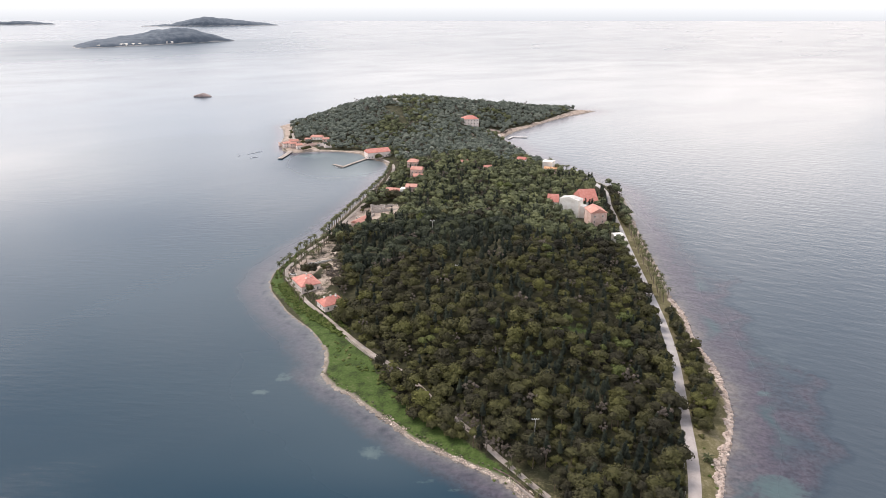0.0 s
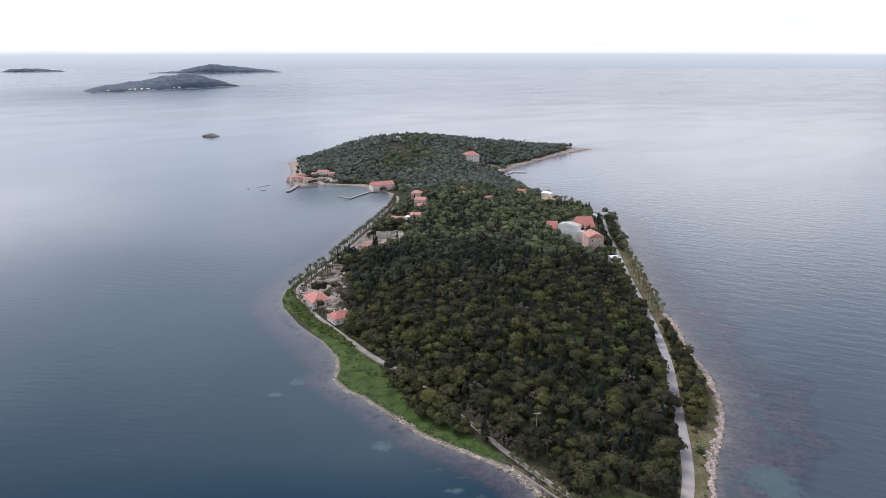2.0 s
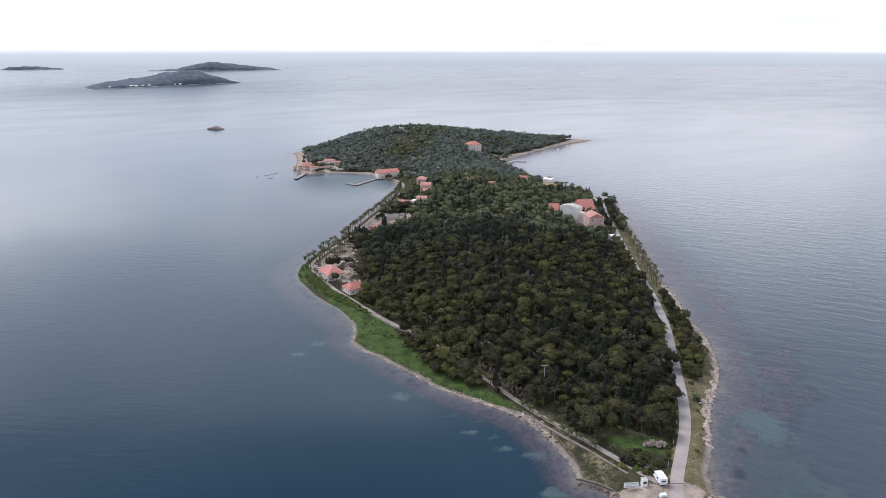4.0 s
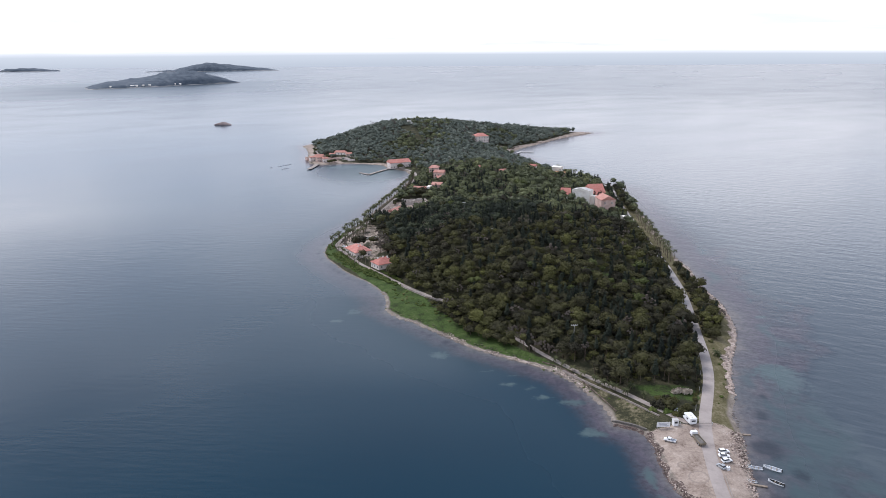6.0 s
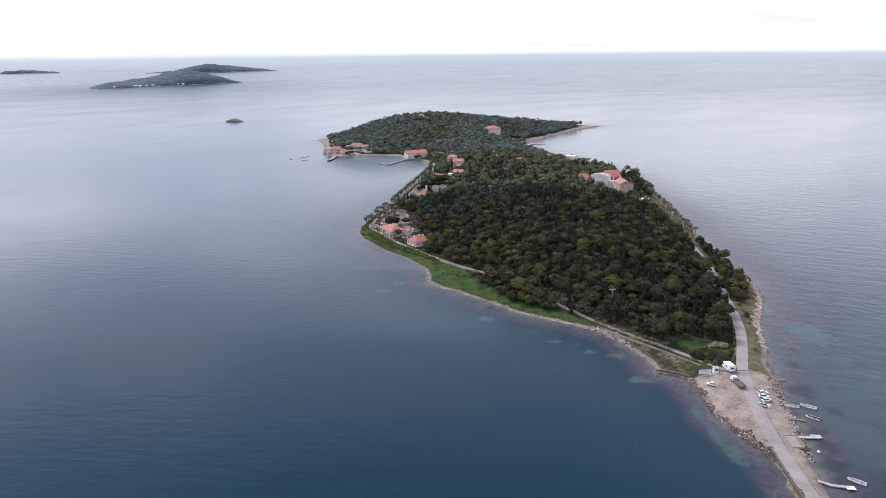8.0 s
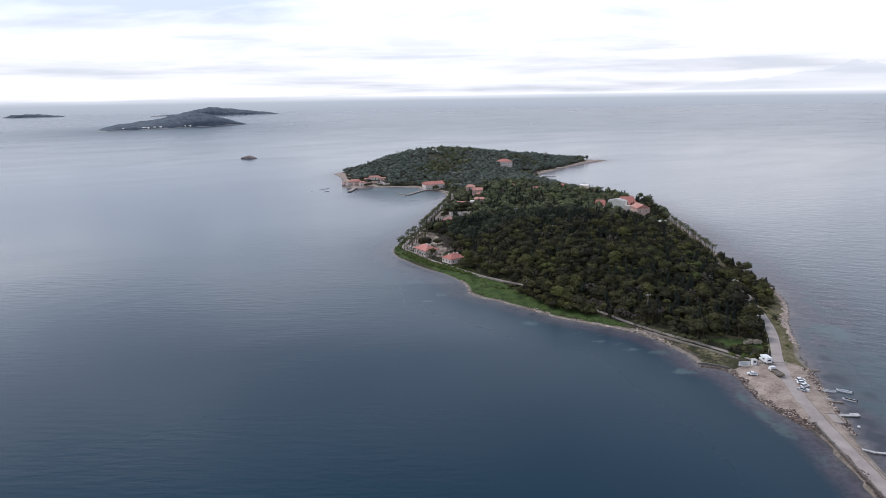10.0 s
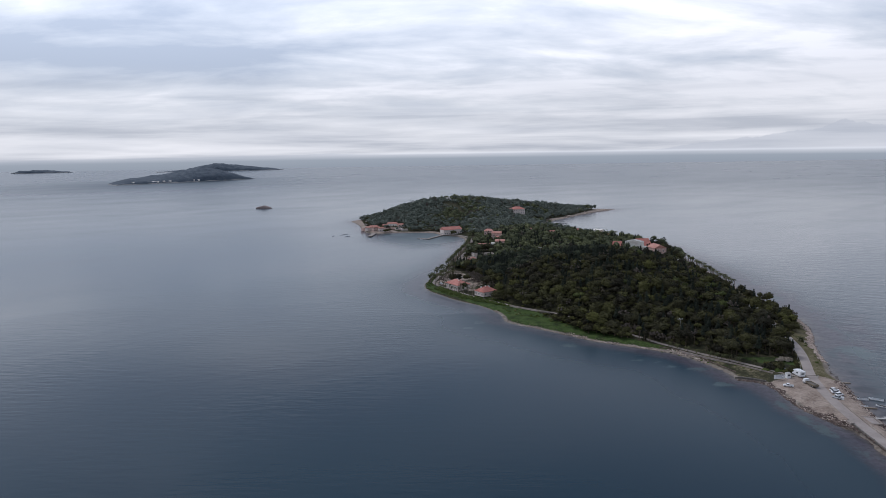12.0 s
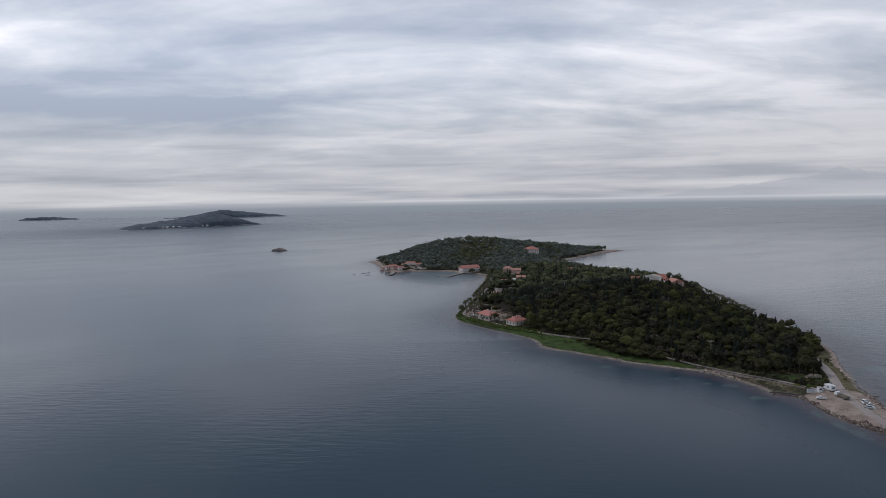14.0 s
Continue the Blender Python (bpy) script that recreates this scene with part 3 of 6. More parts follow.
shelf = np.clip(-sd / (15 + 21 * east + 9 * west_point), 0, 2.6)
sand = np.zeros(gx.shape)
for cx, cy, rx, ry in SAND:
    sand = np.maximum(sand, 1.0 * np.exp(-0.8 * (((gx - cx) / rx) ** 2 + ((gy - cy) / ry) ** 2)))
weeds = np.zeros(gx.shape)
for cx, cy, rx, ry in WEED:
    weeds = np.maximum(weeds, np.exp(-0.8 * (((gx - cx) / rx) ** 2 + ((gy - cy) / ry) ** 2)))
weeds = np.maximum(weeds, 0.62 * np.exp(-((sd + 4.5) / 3.6) ** 2) * (gx < 46) * ease((gy - 196) / 12) * (1 - ease((gy - 440) / 40)))      # weed along the western waterline
wind = ease((gx - 55) / 85) * (1 - ease((np.hypot(gx - 150, gy - 350) - 300) / 800))
teal = np.maximum(np.maximum(1.1 * np.exp(-(((gx - 98) / 14) ** 2 + ((gy - 148) / 34) ** 2)), np.exp(-(((gx - 118) / 26) ** 2 + ((gy - 185) / 60) ** 2))), 0.6 * np.exp(-(((gx - 170) / 22) ** 2 + ((gy - 340) / 60) ** 2)))
wav = 6 * np.sin(gy / 23 + 1.4) + 4 * np.sin(gy / 9.5) + 2.5 * np.sin(gy / 5.1 + gx / 8)
ribbon_w = np.exp(-((sd + 15 + wav) / 5.5) ** 2) * (0.62 + 0.3 * np.sin(gy / 14 + gx / 11)) * ease((gx - 92) / 20) * (1 - ease((gy - 470) / 60))
teal = np.maximum(teal, ribbon_w)
weedy = np.exp(-((sd + 29 + 1.6 * wav) / 8) ** 2) * ease((gx - 92) / 20) * (1 - ease((gy - 420) / 60))
shelf = shelf * (1 - 0.75 * weedy) + 0.36 * 0.75 * weedy
teal = np.maximum(teal, 0.5 * np.exp(-(((gx + 98) / 48) ** 2 + ((gy - 725) / 100) ** 2)))
sea_mesh = mesh_arrays("water", np.stack([gx, gy, 0 * gx], 1), [grid_faces(len(sx), len(sy))], [water_material()], smooth=True)
for key, vals in (("shelf", shelf), ("sand", sand), ("weed", weeds), ("silt_sheen", np.maximum(0.9 * np.exp(-(((gx + 96) / 46) ** 2 + ((gy - 748) / 62) ** 2) ** 2), 0.26 * np.exp(np.minimum(sd, 0) / 95) * ease((40 - gx) / 60) * ease((gy - 215) / 40) * (1 - ease((gy - 470) / 120)))), ("wind", wind), ("teal", teal), ("ruffled", 0.65 * ease((np.hypot(gx, gy) - 350) / 2300) + np.maximum(np.where((gx < 70) & (gy < 340), 1.9, 0.6 + 0.6 * (1 - ease((gy - 400) / 300))) * np.exp(np.minimum(sd, 0) / (16 + 26 * (1 - ease((gy - 400) / 300)))), np.maximum(2.2 * np.exp(-(((gx + 105) / 55) ** 2 + ((gy - 765) / 70) ** 2)), 0.6 * np.exp(-(((gx + 1150) / 420) ** 2 + ((gy - 2500) / 420) ** 2))))), ("lee", ease((-10 - gx) / 110) * (1 - 0.8 * ease((np.hypot(gx, gy - 150) - 250) / 700)))):
    sea_mesh.attributes.new(key, "FLOAT", "POINT").data.foreach_set("value", vals.astype(np.float32))
tagged(new("water", sea_mesh), "calm grey-blue sea with weedy shallows round the island", "sea", kind="structure")


# ---- ground ----
GRASS = [np.array(p, float) for p in (
    [(38, 230), (20, 248), (-3, 261), (-23, 281.5), (-48, 305.5), (-52.5, 330), (-60, 350), (-75, 375.5), (-99, 413), (-103.5, 430), (-103.5, 442), (-98, 468), (-94.5, 466), (-99.5, 440), (-95.5, 426), (-90, 414), (-74, 392), (-50, 362), (-36, 336), (-24, 309), (-8, 284), (12, 264), (27, 247)],
    [(54, 222), (64, 211), (76, 207), (84, 208), (88, 219), (80, 223), (58, 224)],
    [(104, 240), (112, 254), (119, 272), (116, 280), (108, 262)],
    [(60, 338), (68, 333), (84, 331), (87, 335), (74, 340), (64, 342)],
    [(-80, 955), (-68, 976), (-52, 952), (-40, 884), (-46, 876), (-58, 920)],
    [(131, 400), (138, 402), (146, 460), (151, 520), (146, 520), (138, 470)])]
BARE = [np.array(p, float) for p in (
    [(48, 0), (58, 100), (62, 130), (53, 150), (53, 186), (60, 190), (82, 193), (88, 188), (80, 150), (68, 100), (56, 0)],
    [(-96, 440), (-92, 430), (-79, 430), (-75, 440), (-81, 458), (-89, 462)],
    [(-78, 520), (-50, 520), (-30, 560), (-34, 580), (-64, 580)],
    [(-224, 970), (-212, 985), (-203, 960), (-192, 890), (-160, 838), (-140, 812), (-90, 804), (-60, 765), (-90, 780), (-112, 800), (-172, 795), (-200, 860)],
    [(80, 880), (102, 938), (125, 966), (176, 1034), (244, 1104), (215, 1108), (176, 1052), (124, 976), (91, 941), (70, 889)],
    [(38, 872), (41.5, 872), (46, 800), (42.5, 800)],
    [(58, 905), (66, 925), (80, 925), (74, 892), (64, 884)],
    [(-74, 1022), (-70, 1036), (-52, 1036), (-54, 1020)],
    [(-76, 404), (-70, 398), (-60, 402), (-66, 424), (-78, 428)],
    [(-92, 462), (-85, 498), (-74, 500), (-68, 478), (-66, 459), (-58, 428), (-55, 412), (-68, 408), (-74, 428), (-77, 445), (-84, 460)])]


def zone(x, y, polys, soft):
    """1 inside any of the plots, 0 outside, blurred over the given metres."""
    v = np.zeros(np.shape(x))
    for p in polys:
        near_it = (x > p[:, 0].min() - 9) & (x < p[:, 0].max() + 9) & (y > p[:, 1].min() - 9) & (y < p[:, 1].max() + 9)
        d, _ = nearest(x[near_it], y[near_it], p, True)
        s = np.where(inside(x[near_it], y[near_it], p), d, -d)
        v[near_it] = np.maximum(v[near_it], ease(0.5 + s / soft))
    return v


def ground_material():
    """Forest floor, grass, trodden earth and beach by plot, broken up by noise."""
    m = bpy.data.materials.new("island_ground")
    m.use_nodes = True
    t = m.node_tree
    b = t.nodes["Principled BSDF"]
    tc = t.nodes.new("ShaderNodeTexCoord")
    a = {}
    for key in ("grass", "bare", "inland", "dry"):
        a[key] = t.nodes.new("ShaderNodeAttribute")
        a[key].attribute_name = key
    n1 = nd(t, "ShaderNodeTexNoise", Scale=0.16, Detail=7.0, Roughness=0.65)
    n2 = nd(t, "ShaderNodeTexNoise", Scale=1.1, Detail=6.0, Roughness=0.7)
    for n in (n1, n2):
        t.links.new(tc.outputs["Object"], n.inputs["Vector"])
    both = math_node(t, "ADD", math_node(t, "MULTIPLY", n1.outputs[0], 0.6), math_node(t, "MULTIPLY", n2.outputs[0], 0.4))
    wob = math_node(t, "MULTIPLY_ADD", both, 1.4, -0.7)
    floor = ramp_of(t, both, [(0.35, (0.022, 0.021, 0.014)), (0.5, (0.04, 0.04, 0.02)), (0.66, (0.095, 0.08, 0.05))])
    grass = ramp_of(t, both, [(0.38, (0.020, 0.028, 0.010)), (0.45, (0.033, 0.050, 0.014)), (0.52, (0.050, 0.080, 0.019)), (0.57, (0.062, 0.088, 0.026)), (0.61, (0.088, 0.096, 0.040)), (0.67, (0.135, 0.125, 0.062))])
    earth = ramp_of(t, both, [(0.36, (0.155, 0.113, 0.092)), (0.46, (0.27, 0.212, 0.172)), (0.56, (0.352, 0.284, 0.235)), (0.68, (0.455, 0.388, 0.33))])
    # rings worn by turning wheels
    for cx, cy, rad in ((66.0, 151.0, 2.3), (62.4, 150.5, 1.2), (60.5, 166.0, 1.6), (63.5, 159.0, 3.2)):
        off = t.nodes.new("ShaderNodeVectorMath")
        off.operation = "DISTANCE"
        flat = nd(t, "ShaderNodeVectorMath")
        flat.operation = "MULTIPLY"
        flat.inputs[1].default_value = (1, 1, 0)
        t.links.new(tc.outputs["Object"], flat.inputs[0])
        t.links.new(flat.outputs[0], off.inputs[0])
        off.inputs[1].default_value = (cx, cy, 0)
        ring = math_node(t, "ABSOLUTE", math_node(t, "SUBTRACT", math_node(t, "ADD", off.outputs["Value"], math_node(t, "MULTIPLY", n2.outputs[0], 0.8)), rad + 0.4))
        earth = mix_rgb(t, ramp_of(t, ring, [(0.12, (0.32, 0.32, 0.32)), (0.5, (0, 0, 0))]), earth, (0.13, 0.11, 0.095))
    dry = ramp_of(t, both, [(0.35, (0.055, 0.052, 0.022)), (0.5, (0.115, 0.10, 0.05)), (0.66, (0.22, 0.185, 0.125))])
    beach = ramp_of(t, both, [(0.33, (0.10, 0.084, 0.07)), (0.5, (0.205, 0.172, 0.142)), (0.68, (0.36, 0.315, 0.27))])
    col = mix_rgb(t, ramp_of(t, math_node(t, "ADD", a["grass"].outputs["Fac"], wob), [(0.4, (0, 0, 0)), (0.6, (1, 1, 1))]), floor, grass)
    col = mix_rgb(t, ramp_of(t, math_node(t, "ADD", a["dry"].outputs["Fac"], wob), [(0.4, (0, 0, 0)), (0.6, (1, 1, 1))]), col, dry)
    col = mix_rgb(t, ramp_of(t, math_node(t, "ADD", a["bare"].outputs["Fac"], wob), [(0.42, (0, 0, 0)), (0.6, (1, 1, 1))]), col, earth)
    edge = math_node(t, "MULTIPLY_ADD", a["inland"].outputs["Fac"], 0.20, math_node(t, "MULTIPLY", wob, 0.7))
    col = mix_rgb(t, ramp_of(t, edge, [(0.28, (1, 1, 1)), (0.5, (0, 0, 0))]), col, beach)
    t.links.new(col, b.inputs["Base Color"])
    b.inputs["Roughness"].default_value = 0.95
    b.inputs["Specular IOR Level"].default_value = 0.15
    bp = nd(t, "ShaderNodeBump", Strength=0.6, Distance=0.5)
    t.links.new(both, bp.inputs["Height"])
    t.links.new(bp.outputs[0], b.inputs["Normal"])
    return m


gxs, gys = np.arange(-240, 262, 2.5), np.arange(-4, 1152, 2.5)
px, py = (v.ravel() for v in np.meshgrid(gxs, gys))
psd = shore_distance(px, py)
keep = psd > -9
pz = np.full(px.shape, -2.0)
pz[keep] = height(px[keep], py[keep], psd[keep])
pz -= np.where((py < 150) & (psd < 0.6), 0.5, 0.0)
pz += np.where((psd > -3) & (psd < 2.5) & (py > 150), 0.28 * np.sin(px * 1.1 + 2 * np.sin(py * 0.37)) * np.sin(py * 0.9 + px * 0.2), 0)
faces = grid_faces(len(gxs), len(gys))
faces = faces[keep[faces].all(1)]
used, back = np.unique(faces, return_inverse=True)
ground_mesh = mesh_arrays("ground", np.stack([px, py, pz], 1)[used], [back.reshape(-1, 4)], [ground_material()], smooth=True)
for key, vals in (("grass", zone(px[used], py[used], GRASS[:1], 5) + 0.6 * zone(px[used], py[used], GRASS[1:4], 8)), ("bare", np.maximum(zone(px[used], py[used], BARE[:-2], 7), 0.52 * zone(px[used], py[used], BARE[-2:], 7))), ("inland", np.where((px[used] < -50) & (py[used] > 345) & (py[used] < 520), psd[used] * 2.4 + 0.5, psd[used])),
                  ("dry", np.where((py[used] > 182) & (py[used] < 560) & (px[used] > np.interp(py[used], ROAD_EAST[:, 1], ROAD_EAST[:, 0]) - 3), 0.85, 0.0) + 0.35 * zone(px[used], py[used], GRASS[4:5], 8) + 0.42 * ((px[used] < 62) & (py[used] < 240) & (py[used] > 188)))):
    ground_mesh.attributes.new(key, "FLOAT", "POINT").data.foreach_set("value", vals.astype(np.float32))
tagged(new("ground", ground_mesh), "wooded island ground with grass, trodden earth and stony beach", "ground", kind="structure")


# ---- roads ----
def along(line, z, lift=0.0):
    """Points, left-hand normals and levels along a line."""
    d = np.gradient(line, axis=0)
    d /= np.linalg.norm(d, axis=1)[:, None]
    return line, np.stack([-d[:, 1], d[:, 0]], 1), z + lift


def ribbon(name, line, z, profile, mat):
    """A strip swept along a line: profile of (offset to the left, lift)."""
    p, n, z = along(line, z)
    rows = [np.stack([p[:, 0] + n[:, 0] * o, p[:, 1] + n[:, 1] * o, z + u], 1) for o, u in profile]
    v = np.stack(rows, 1).reshape(-1, 3)
    return mesh_arrays(name, v, [grid_faces(len(profile), len(line))], [mat])


for (name, line, width), z in zip(ROADS, ROAD_Z):
    label = {"road": "pale worn paved road along the eastern shore and causeway", "path": "pale narrow lane behind the meadow", "track": "pale earth track over the headland", "promenade": "pale paved promenade round the bay"}[name]
    w = width / 2
    tagged(new(name, ribbon(name, line, z, [(w, -0.3), (w, 0.1), (w * 0.5, 0.13), (0, 0.15), (-w * 0.5, 0.13), (-w, 0.1), (-w, -0.3)], M_ASPHALT if name == "road" else M_TRACK)), label, "road", kind="structure")


def wall_along(name, line, z, offset, thick, high, mat, label):
    a, b = offset - thick / 2, offset + thick / 2
    ob = new(name, ribbon(name, line, z, [(b, -0.4), (b, high), (a, high), (a, -0.4)], mat))
    return tagged(ob, label, "wall", kind="structure")


shore_wall = smoothed([(47, 203), (42, 219), (37.5, 230), (31, 240), (24, 246.5)], 3)
wall_along("shore_wall", shore_wall, height(shore_wall[:, 0], shore_wall[:, 1]), 0, 0.35, 0.4, M_RUBBLE, "low crumbling stone bank above the beach")
south, kerbed = ROAD_EAST[:, 1] < 141, ROAD_EAST[:, 1] < 162
wall_along("parapet", ROAD_EAST[south], ROAD_Z[0][south], 3.0, 0.35, 0.55, M_DARKWALL, "low dark stone parapet along the causeway")
wall_along("parapet", ROAD_EAST[kerbed], ROAD_Z[0][kerbed], -2.9, 0.25, 0.3, M_TRACK, "low worn concrete kerb along the causeway")
mole = smoothed([(43.6, 196.5), (47.5, 194.4), (51, 192.8), (55, 189.2)], 2)
wall_along("shore_wall", mole, height(mole[:, 0], mole[:, 1]), 0, 0.7, 0.8, M_DARKWALL, "dark rough stone wall at the corner of the spit")
for lo, hi, away, high in ((198, 240, 4.6, 0.6), (318, 352, 2.4, 0.9)):
    part_w = (ROAD_WEST[:, 1] > lo) & (ROAD_WEST[:, 1] < hi)
    wall_along("lane_wall", ROAD_WEST[part_w], ROAD_Z[1][part_w], away, 0.4, high, M_TRACK, "low weathered stone wall beside the lane")

# ---- trees ----
rng = np.random.default_rng(5)
ICO = bmesh.new()
bmesh.ops.create_icosphere(ICO, subdivisions=1, radius=1)
ICO_V = np.array([v.co[:] for v in ICO.verts])
ICO_F = np.array([[v.index for v in f.verts] for f in ICO.faces])
ICO.free()
ICO2 = bmesh.new()
bmesh.ops.create_icosphere(ICO2, subdivisions=2, radius=1)
ICO2_V = np.array([v.co[:] for v in ICO2.verts])
ICO2_F = np.array([[v.index for v in f.verts] for f in ICO2.faces])
ICO2.free()


def tufts(centres, normals, size):
    """Small bent leaf clumps: two leaning quads' worth of surface at each spot."""
    k = len(centres)
    up = rng.normal(size=(k, 3))
    n = normals / np.linalg.norm(normals, axis=1)[:, None]
    u = np.cross(n, up)
    u /= np.linalg.norm(u, axis=1)[:, None] + 1e-9
    v = np.cross(n, u)
    s = (size * rng.uniform(0.6, 1.3, k))[:, None]
    tip = n * s * 0.35
    verts = np.stack([centres - u * s, centres - v * s * 0.7 + tip, centres + u * s, centres + v * s * 0.7 + tip], 1).reshape(-1, 3)
    return verts, np.arange(4 * k).reshape(-1, 4)


def lobed_crown(lobes, leaves, leaf, fine, jag=0.2):
    """A crown of uneven lobes (x, y, z, radius, flatness) covered with leaf clumps."""
    vs, tri, quad, n0 = [], [], [], 0
    base_v, base_f = (ICO2_V, ICO2_F) if fine else (ICO_V, ICO_F)
    lobes = np.array(lobes)
    area = lobes[:, 3] ** 2
    for (x, y, z, r, flat), share in zip(lobes, area / area.sum()):
        v = base_v * (r * 0.86) * (1 + jag * rng.normal(size=(len(base_v), 1))) * (1, 1, flat) + (x, y, z)
        vs.append(v)
        tri.append(base_f + n0)
        n0 += len(v)
        k = max(6, int(leaves * share))
        d = rng.normal(size=(k, 3))
        d[:, 2] = np.abs(d[:, 2]) * 1.1 - 0.25
        d /= np.linalg.norm(d, axis=1)[:, None]
        c = d * (r * rng.uniform(0.85, 1.14, (k, 1))) * (1, 1, flat) + (x, y, z)
        lv, lf = tufts(c, d + (0, 0, 0.35) + 0.32 * rng.normal(size=(k, 3)), leaf)
        vs.append(lv)
        quad.append(lf + n0)
        n0 += len(lv)
    return np.concatenate(vs), np.concatenate(tri), np.concatenate(quad)


def pine_lobes(n, spread=1.0, tall=1.0):
    """Rounded, slightly flat-topped crown, unit radius about 1, base at 0."""
    out = [(0, 0, 0.75 * tall, 0.72, 0.75 * tall)]
    for k in range(n):
        a, r = k * 2.4 + rng.uniform(0, 0.7), rng.uniform(0.42, 0.72) * spread
        out.append((r * math.cos(a), r * math.sin(a), rng.uniform(0.42, 0.95) * tall, rng.uniform(0.28, 0.46), rng.uniform(0.5, 0.75)))
    return out


def spire_lobes(n):
    return [(rng.normal() * 0.07, rng.normal() * 0.07, 0.3 + 2.3 * k / n, 0.52 * (1 - 0.78 * k / n), 1.25) for k in range(n)]


CROWNS = {True: {}, False: {}, "far": {}}
for level in (True, False, "far"):
    fine, q = level is True, {True: 1.0, False: 0.34, "far": 0.12}[level]
    big = 1.4 if level == "far" else 1.0
    CROWNS[level]["pine"] = [lobed_crown(pine_lobes(12 if fine else 8 if level is False else 5), 520 * q, 0.098 if fine else 0.145 * big, False) for _ in range(7)]
    CROWNS[level]["tall"] = [lobed_crown(pine_lobes(11 if fine else 7 if level is False else 5, 0.8, 1.35), 520 * q, 0.102 if fine else 0.15 * big, False) for _ in range(4)]
    CROWNS[level]["spire"] = [lobed_crown(spire_lobes(6 if fine else 4), 420 * q, 0.08 if fine else 0.125 * big, False) for _ in range(3)]
    CROWNS[level]["bush"] = [lobed_crown([(x, y, 0.35, r, 0.8) for x, y, r in ((0, 0, 0.6), (0.4, 0.2, 0.45), (-0.35, 0.3, 0.4), (0.05, -0.45, 0.42))], 150 * q, 0.13 * big, False) for _ in range(4)]
    CROWNS[level]["bare"] = [lobed_crown([(x, y, z, 0.16, 1.0) for x, y, z in rng.normal(size=(9, 3)) * (0.4, 0.4, 0.25) + (0, 0, 0.8)], 260 * q, 0.07 * big, False, 0.5) for _ in range(2)]


def lean_trunk(high, thick, limbs):
    """A tapered, slightly bent trunk with a few limbs."""
    bm = bmesh.new()
    mid = (high * 0.05, -high * 0.03, high * 0.55)
    tube(bm, (0, 0, -0.4), mid, thick, thick * 0.72, 6)
    tube(bm, mid, (high * 0.02, 0, high), thick * 0.72, thick * 0.4, 6)
    for k in range(limbs):
        a = k * 2.2 + 0.4
        tube(bm, (mid[0], mid[1], high * (0.6 + 0.1 * k)), (math.cos(a) * high * 0.3, math.sin(a) * high * 0.3, high * (1.0 + 0.05 * k)), thick * 0.4, thick * 0.16, 5)
    me = bpy.data.meshes.new("trunk")
    bm.to_mesh(me)
    bm.free()
    me.materials.append(M_BARK)
    return me


# ---- where the trees stand ----
HOUSES = [(114, 692, 12), (122, 700, 8), (-150, 830, 11), (-134, 822, 8), (-168, 850, 8), (-19, 650, 7), (-26, 702, 8), (-30.6, 607, 6), (-38, 606, 8), (-37, 594, 7), (-140, 842, 9), (-160, 849, 7), (-80, 414, 14), (-59, 386, 14), (-61, 536, 10), (-44, 572, 14), (-44, 560, 11), (-43, 550, 10), (-35, 562, 9), (-38, 546, 8), (-47, 541, 7), (-36, 612, 9), (-29, 603, 6), (-20, 606, 8), (-19, 663, 8), (-25, 697, 8), (-70, 772, 16), (38, 914, 12), (38, 896, 9), (96, 577, 9), (107, 556, 12), (126, 590, 14),
          (121, 533, 11), (104, 546, 6), (109, 543, 7), (115, 520, 8), (121, 520, 6), (112, 530, 7), (86, 733, 7), (110, 708, 10), (76, 193, 9), (78, 215, 7), (64, 190, 7), (-150, 855, 12), (-172, 815, 20), (-62, 1000, 10), (34, 1016, 8), (47.5, 675, 8), (-36, 770, 7), (131, 496, 8.5), (-52, 518, 5)]


def free_spots(step, seed, test):
    """Jittered places on land where the test holds, clear of roads, houses and open plots."""
    r = np.random.default_rng(seed)
    x, y = (v.ravel() for v in np.meshgrid(np.arange(-215, 235, step), np.arange(216, 1130, step)))
    x, y = x + r.uniform(-0.42, 0.42, x.shape) * step, y + r.uniform(-0.42, 0.42, x.shape) * step
    d = shore_distance(x, y)
    ok = test(x, y, d)
    for _, line, width in ROADS:
        ok &= nearest(x, y, line)[0] > width / 2 + np.where((width > 4) & (x > 120) & (y > 505), 3.6, np.where((width < 4) | (y > 265), 0.9, 2.1))
    for hx, hy, hr in HOUSES:
        ok &= np.hypot(x - hx, y - hy) > hr
    ok &= (zone(x, y, GRASS, 3) < 0.5) & (zone(x, y, BARE, 3) < 0.5)
    return x[ok], y[ok], d[ok]


def woods_here(x, y, d):
    ok = ((d > 8) | ((x > 100) & (y > 262) & (y < 392) & (d > 8)) | ((x > 100) & (y > 522) & (y < 760) & (d > 5))) & (y > 219.5)
    ok &= ~((x > np.interp(y, ROAD_EAST[:, 1], ROAD_EAST[:, 0])) & (y > 388) & (y < 522))
    ok &= ~((x < 45) & (y < 430) & (d < np.where((y > 245) & (y < 312), 9, 15)))
    ok &= ~((x < 40) & (y > 428) & (y < 770) & (d < 11))
    return ok


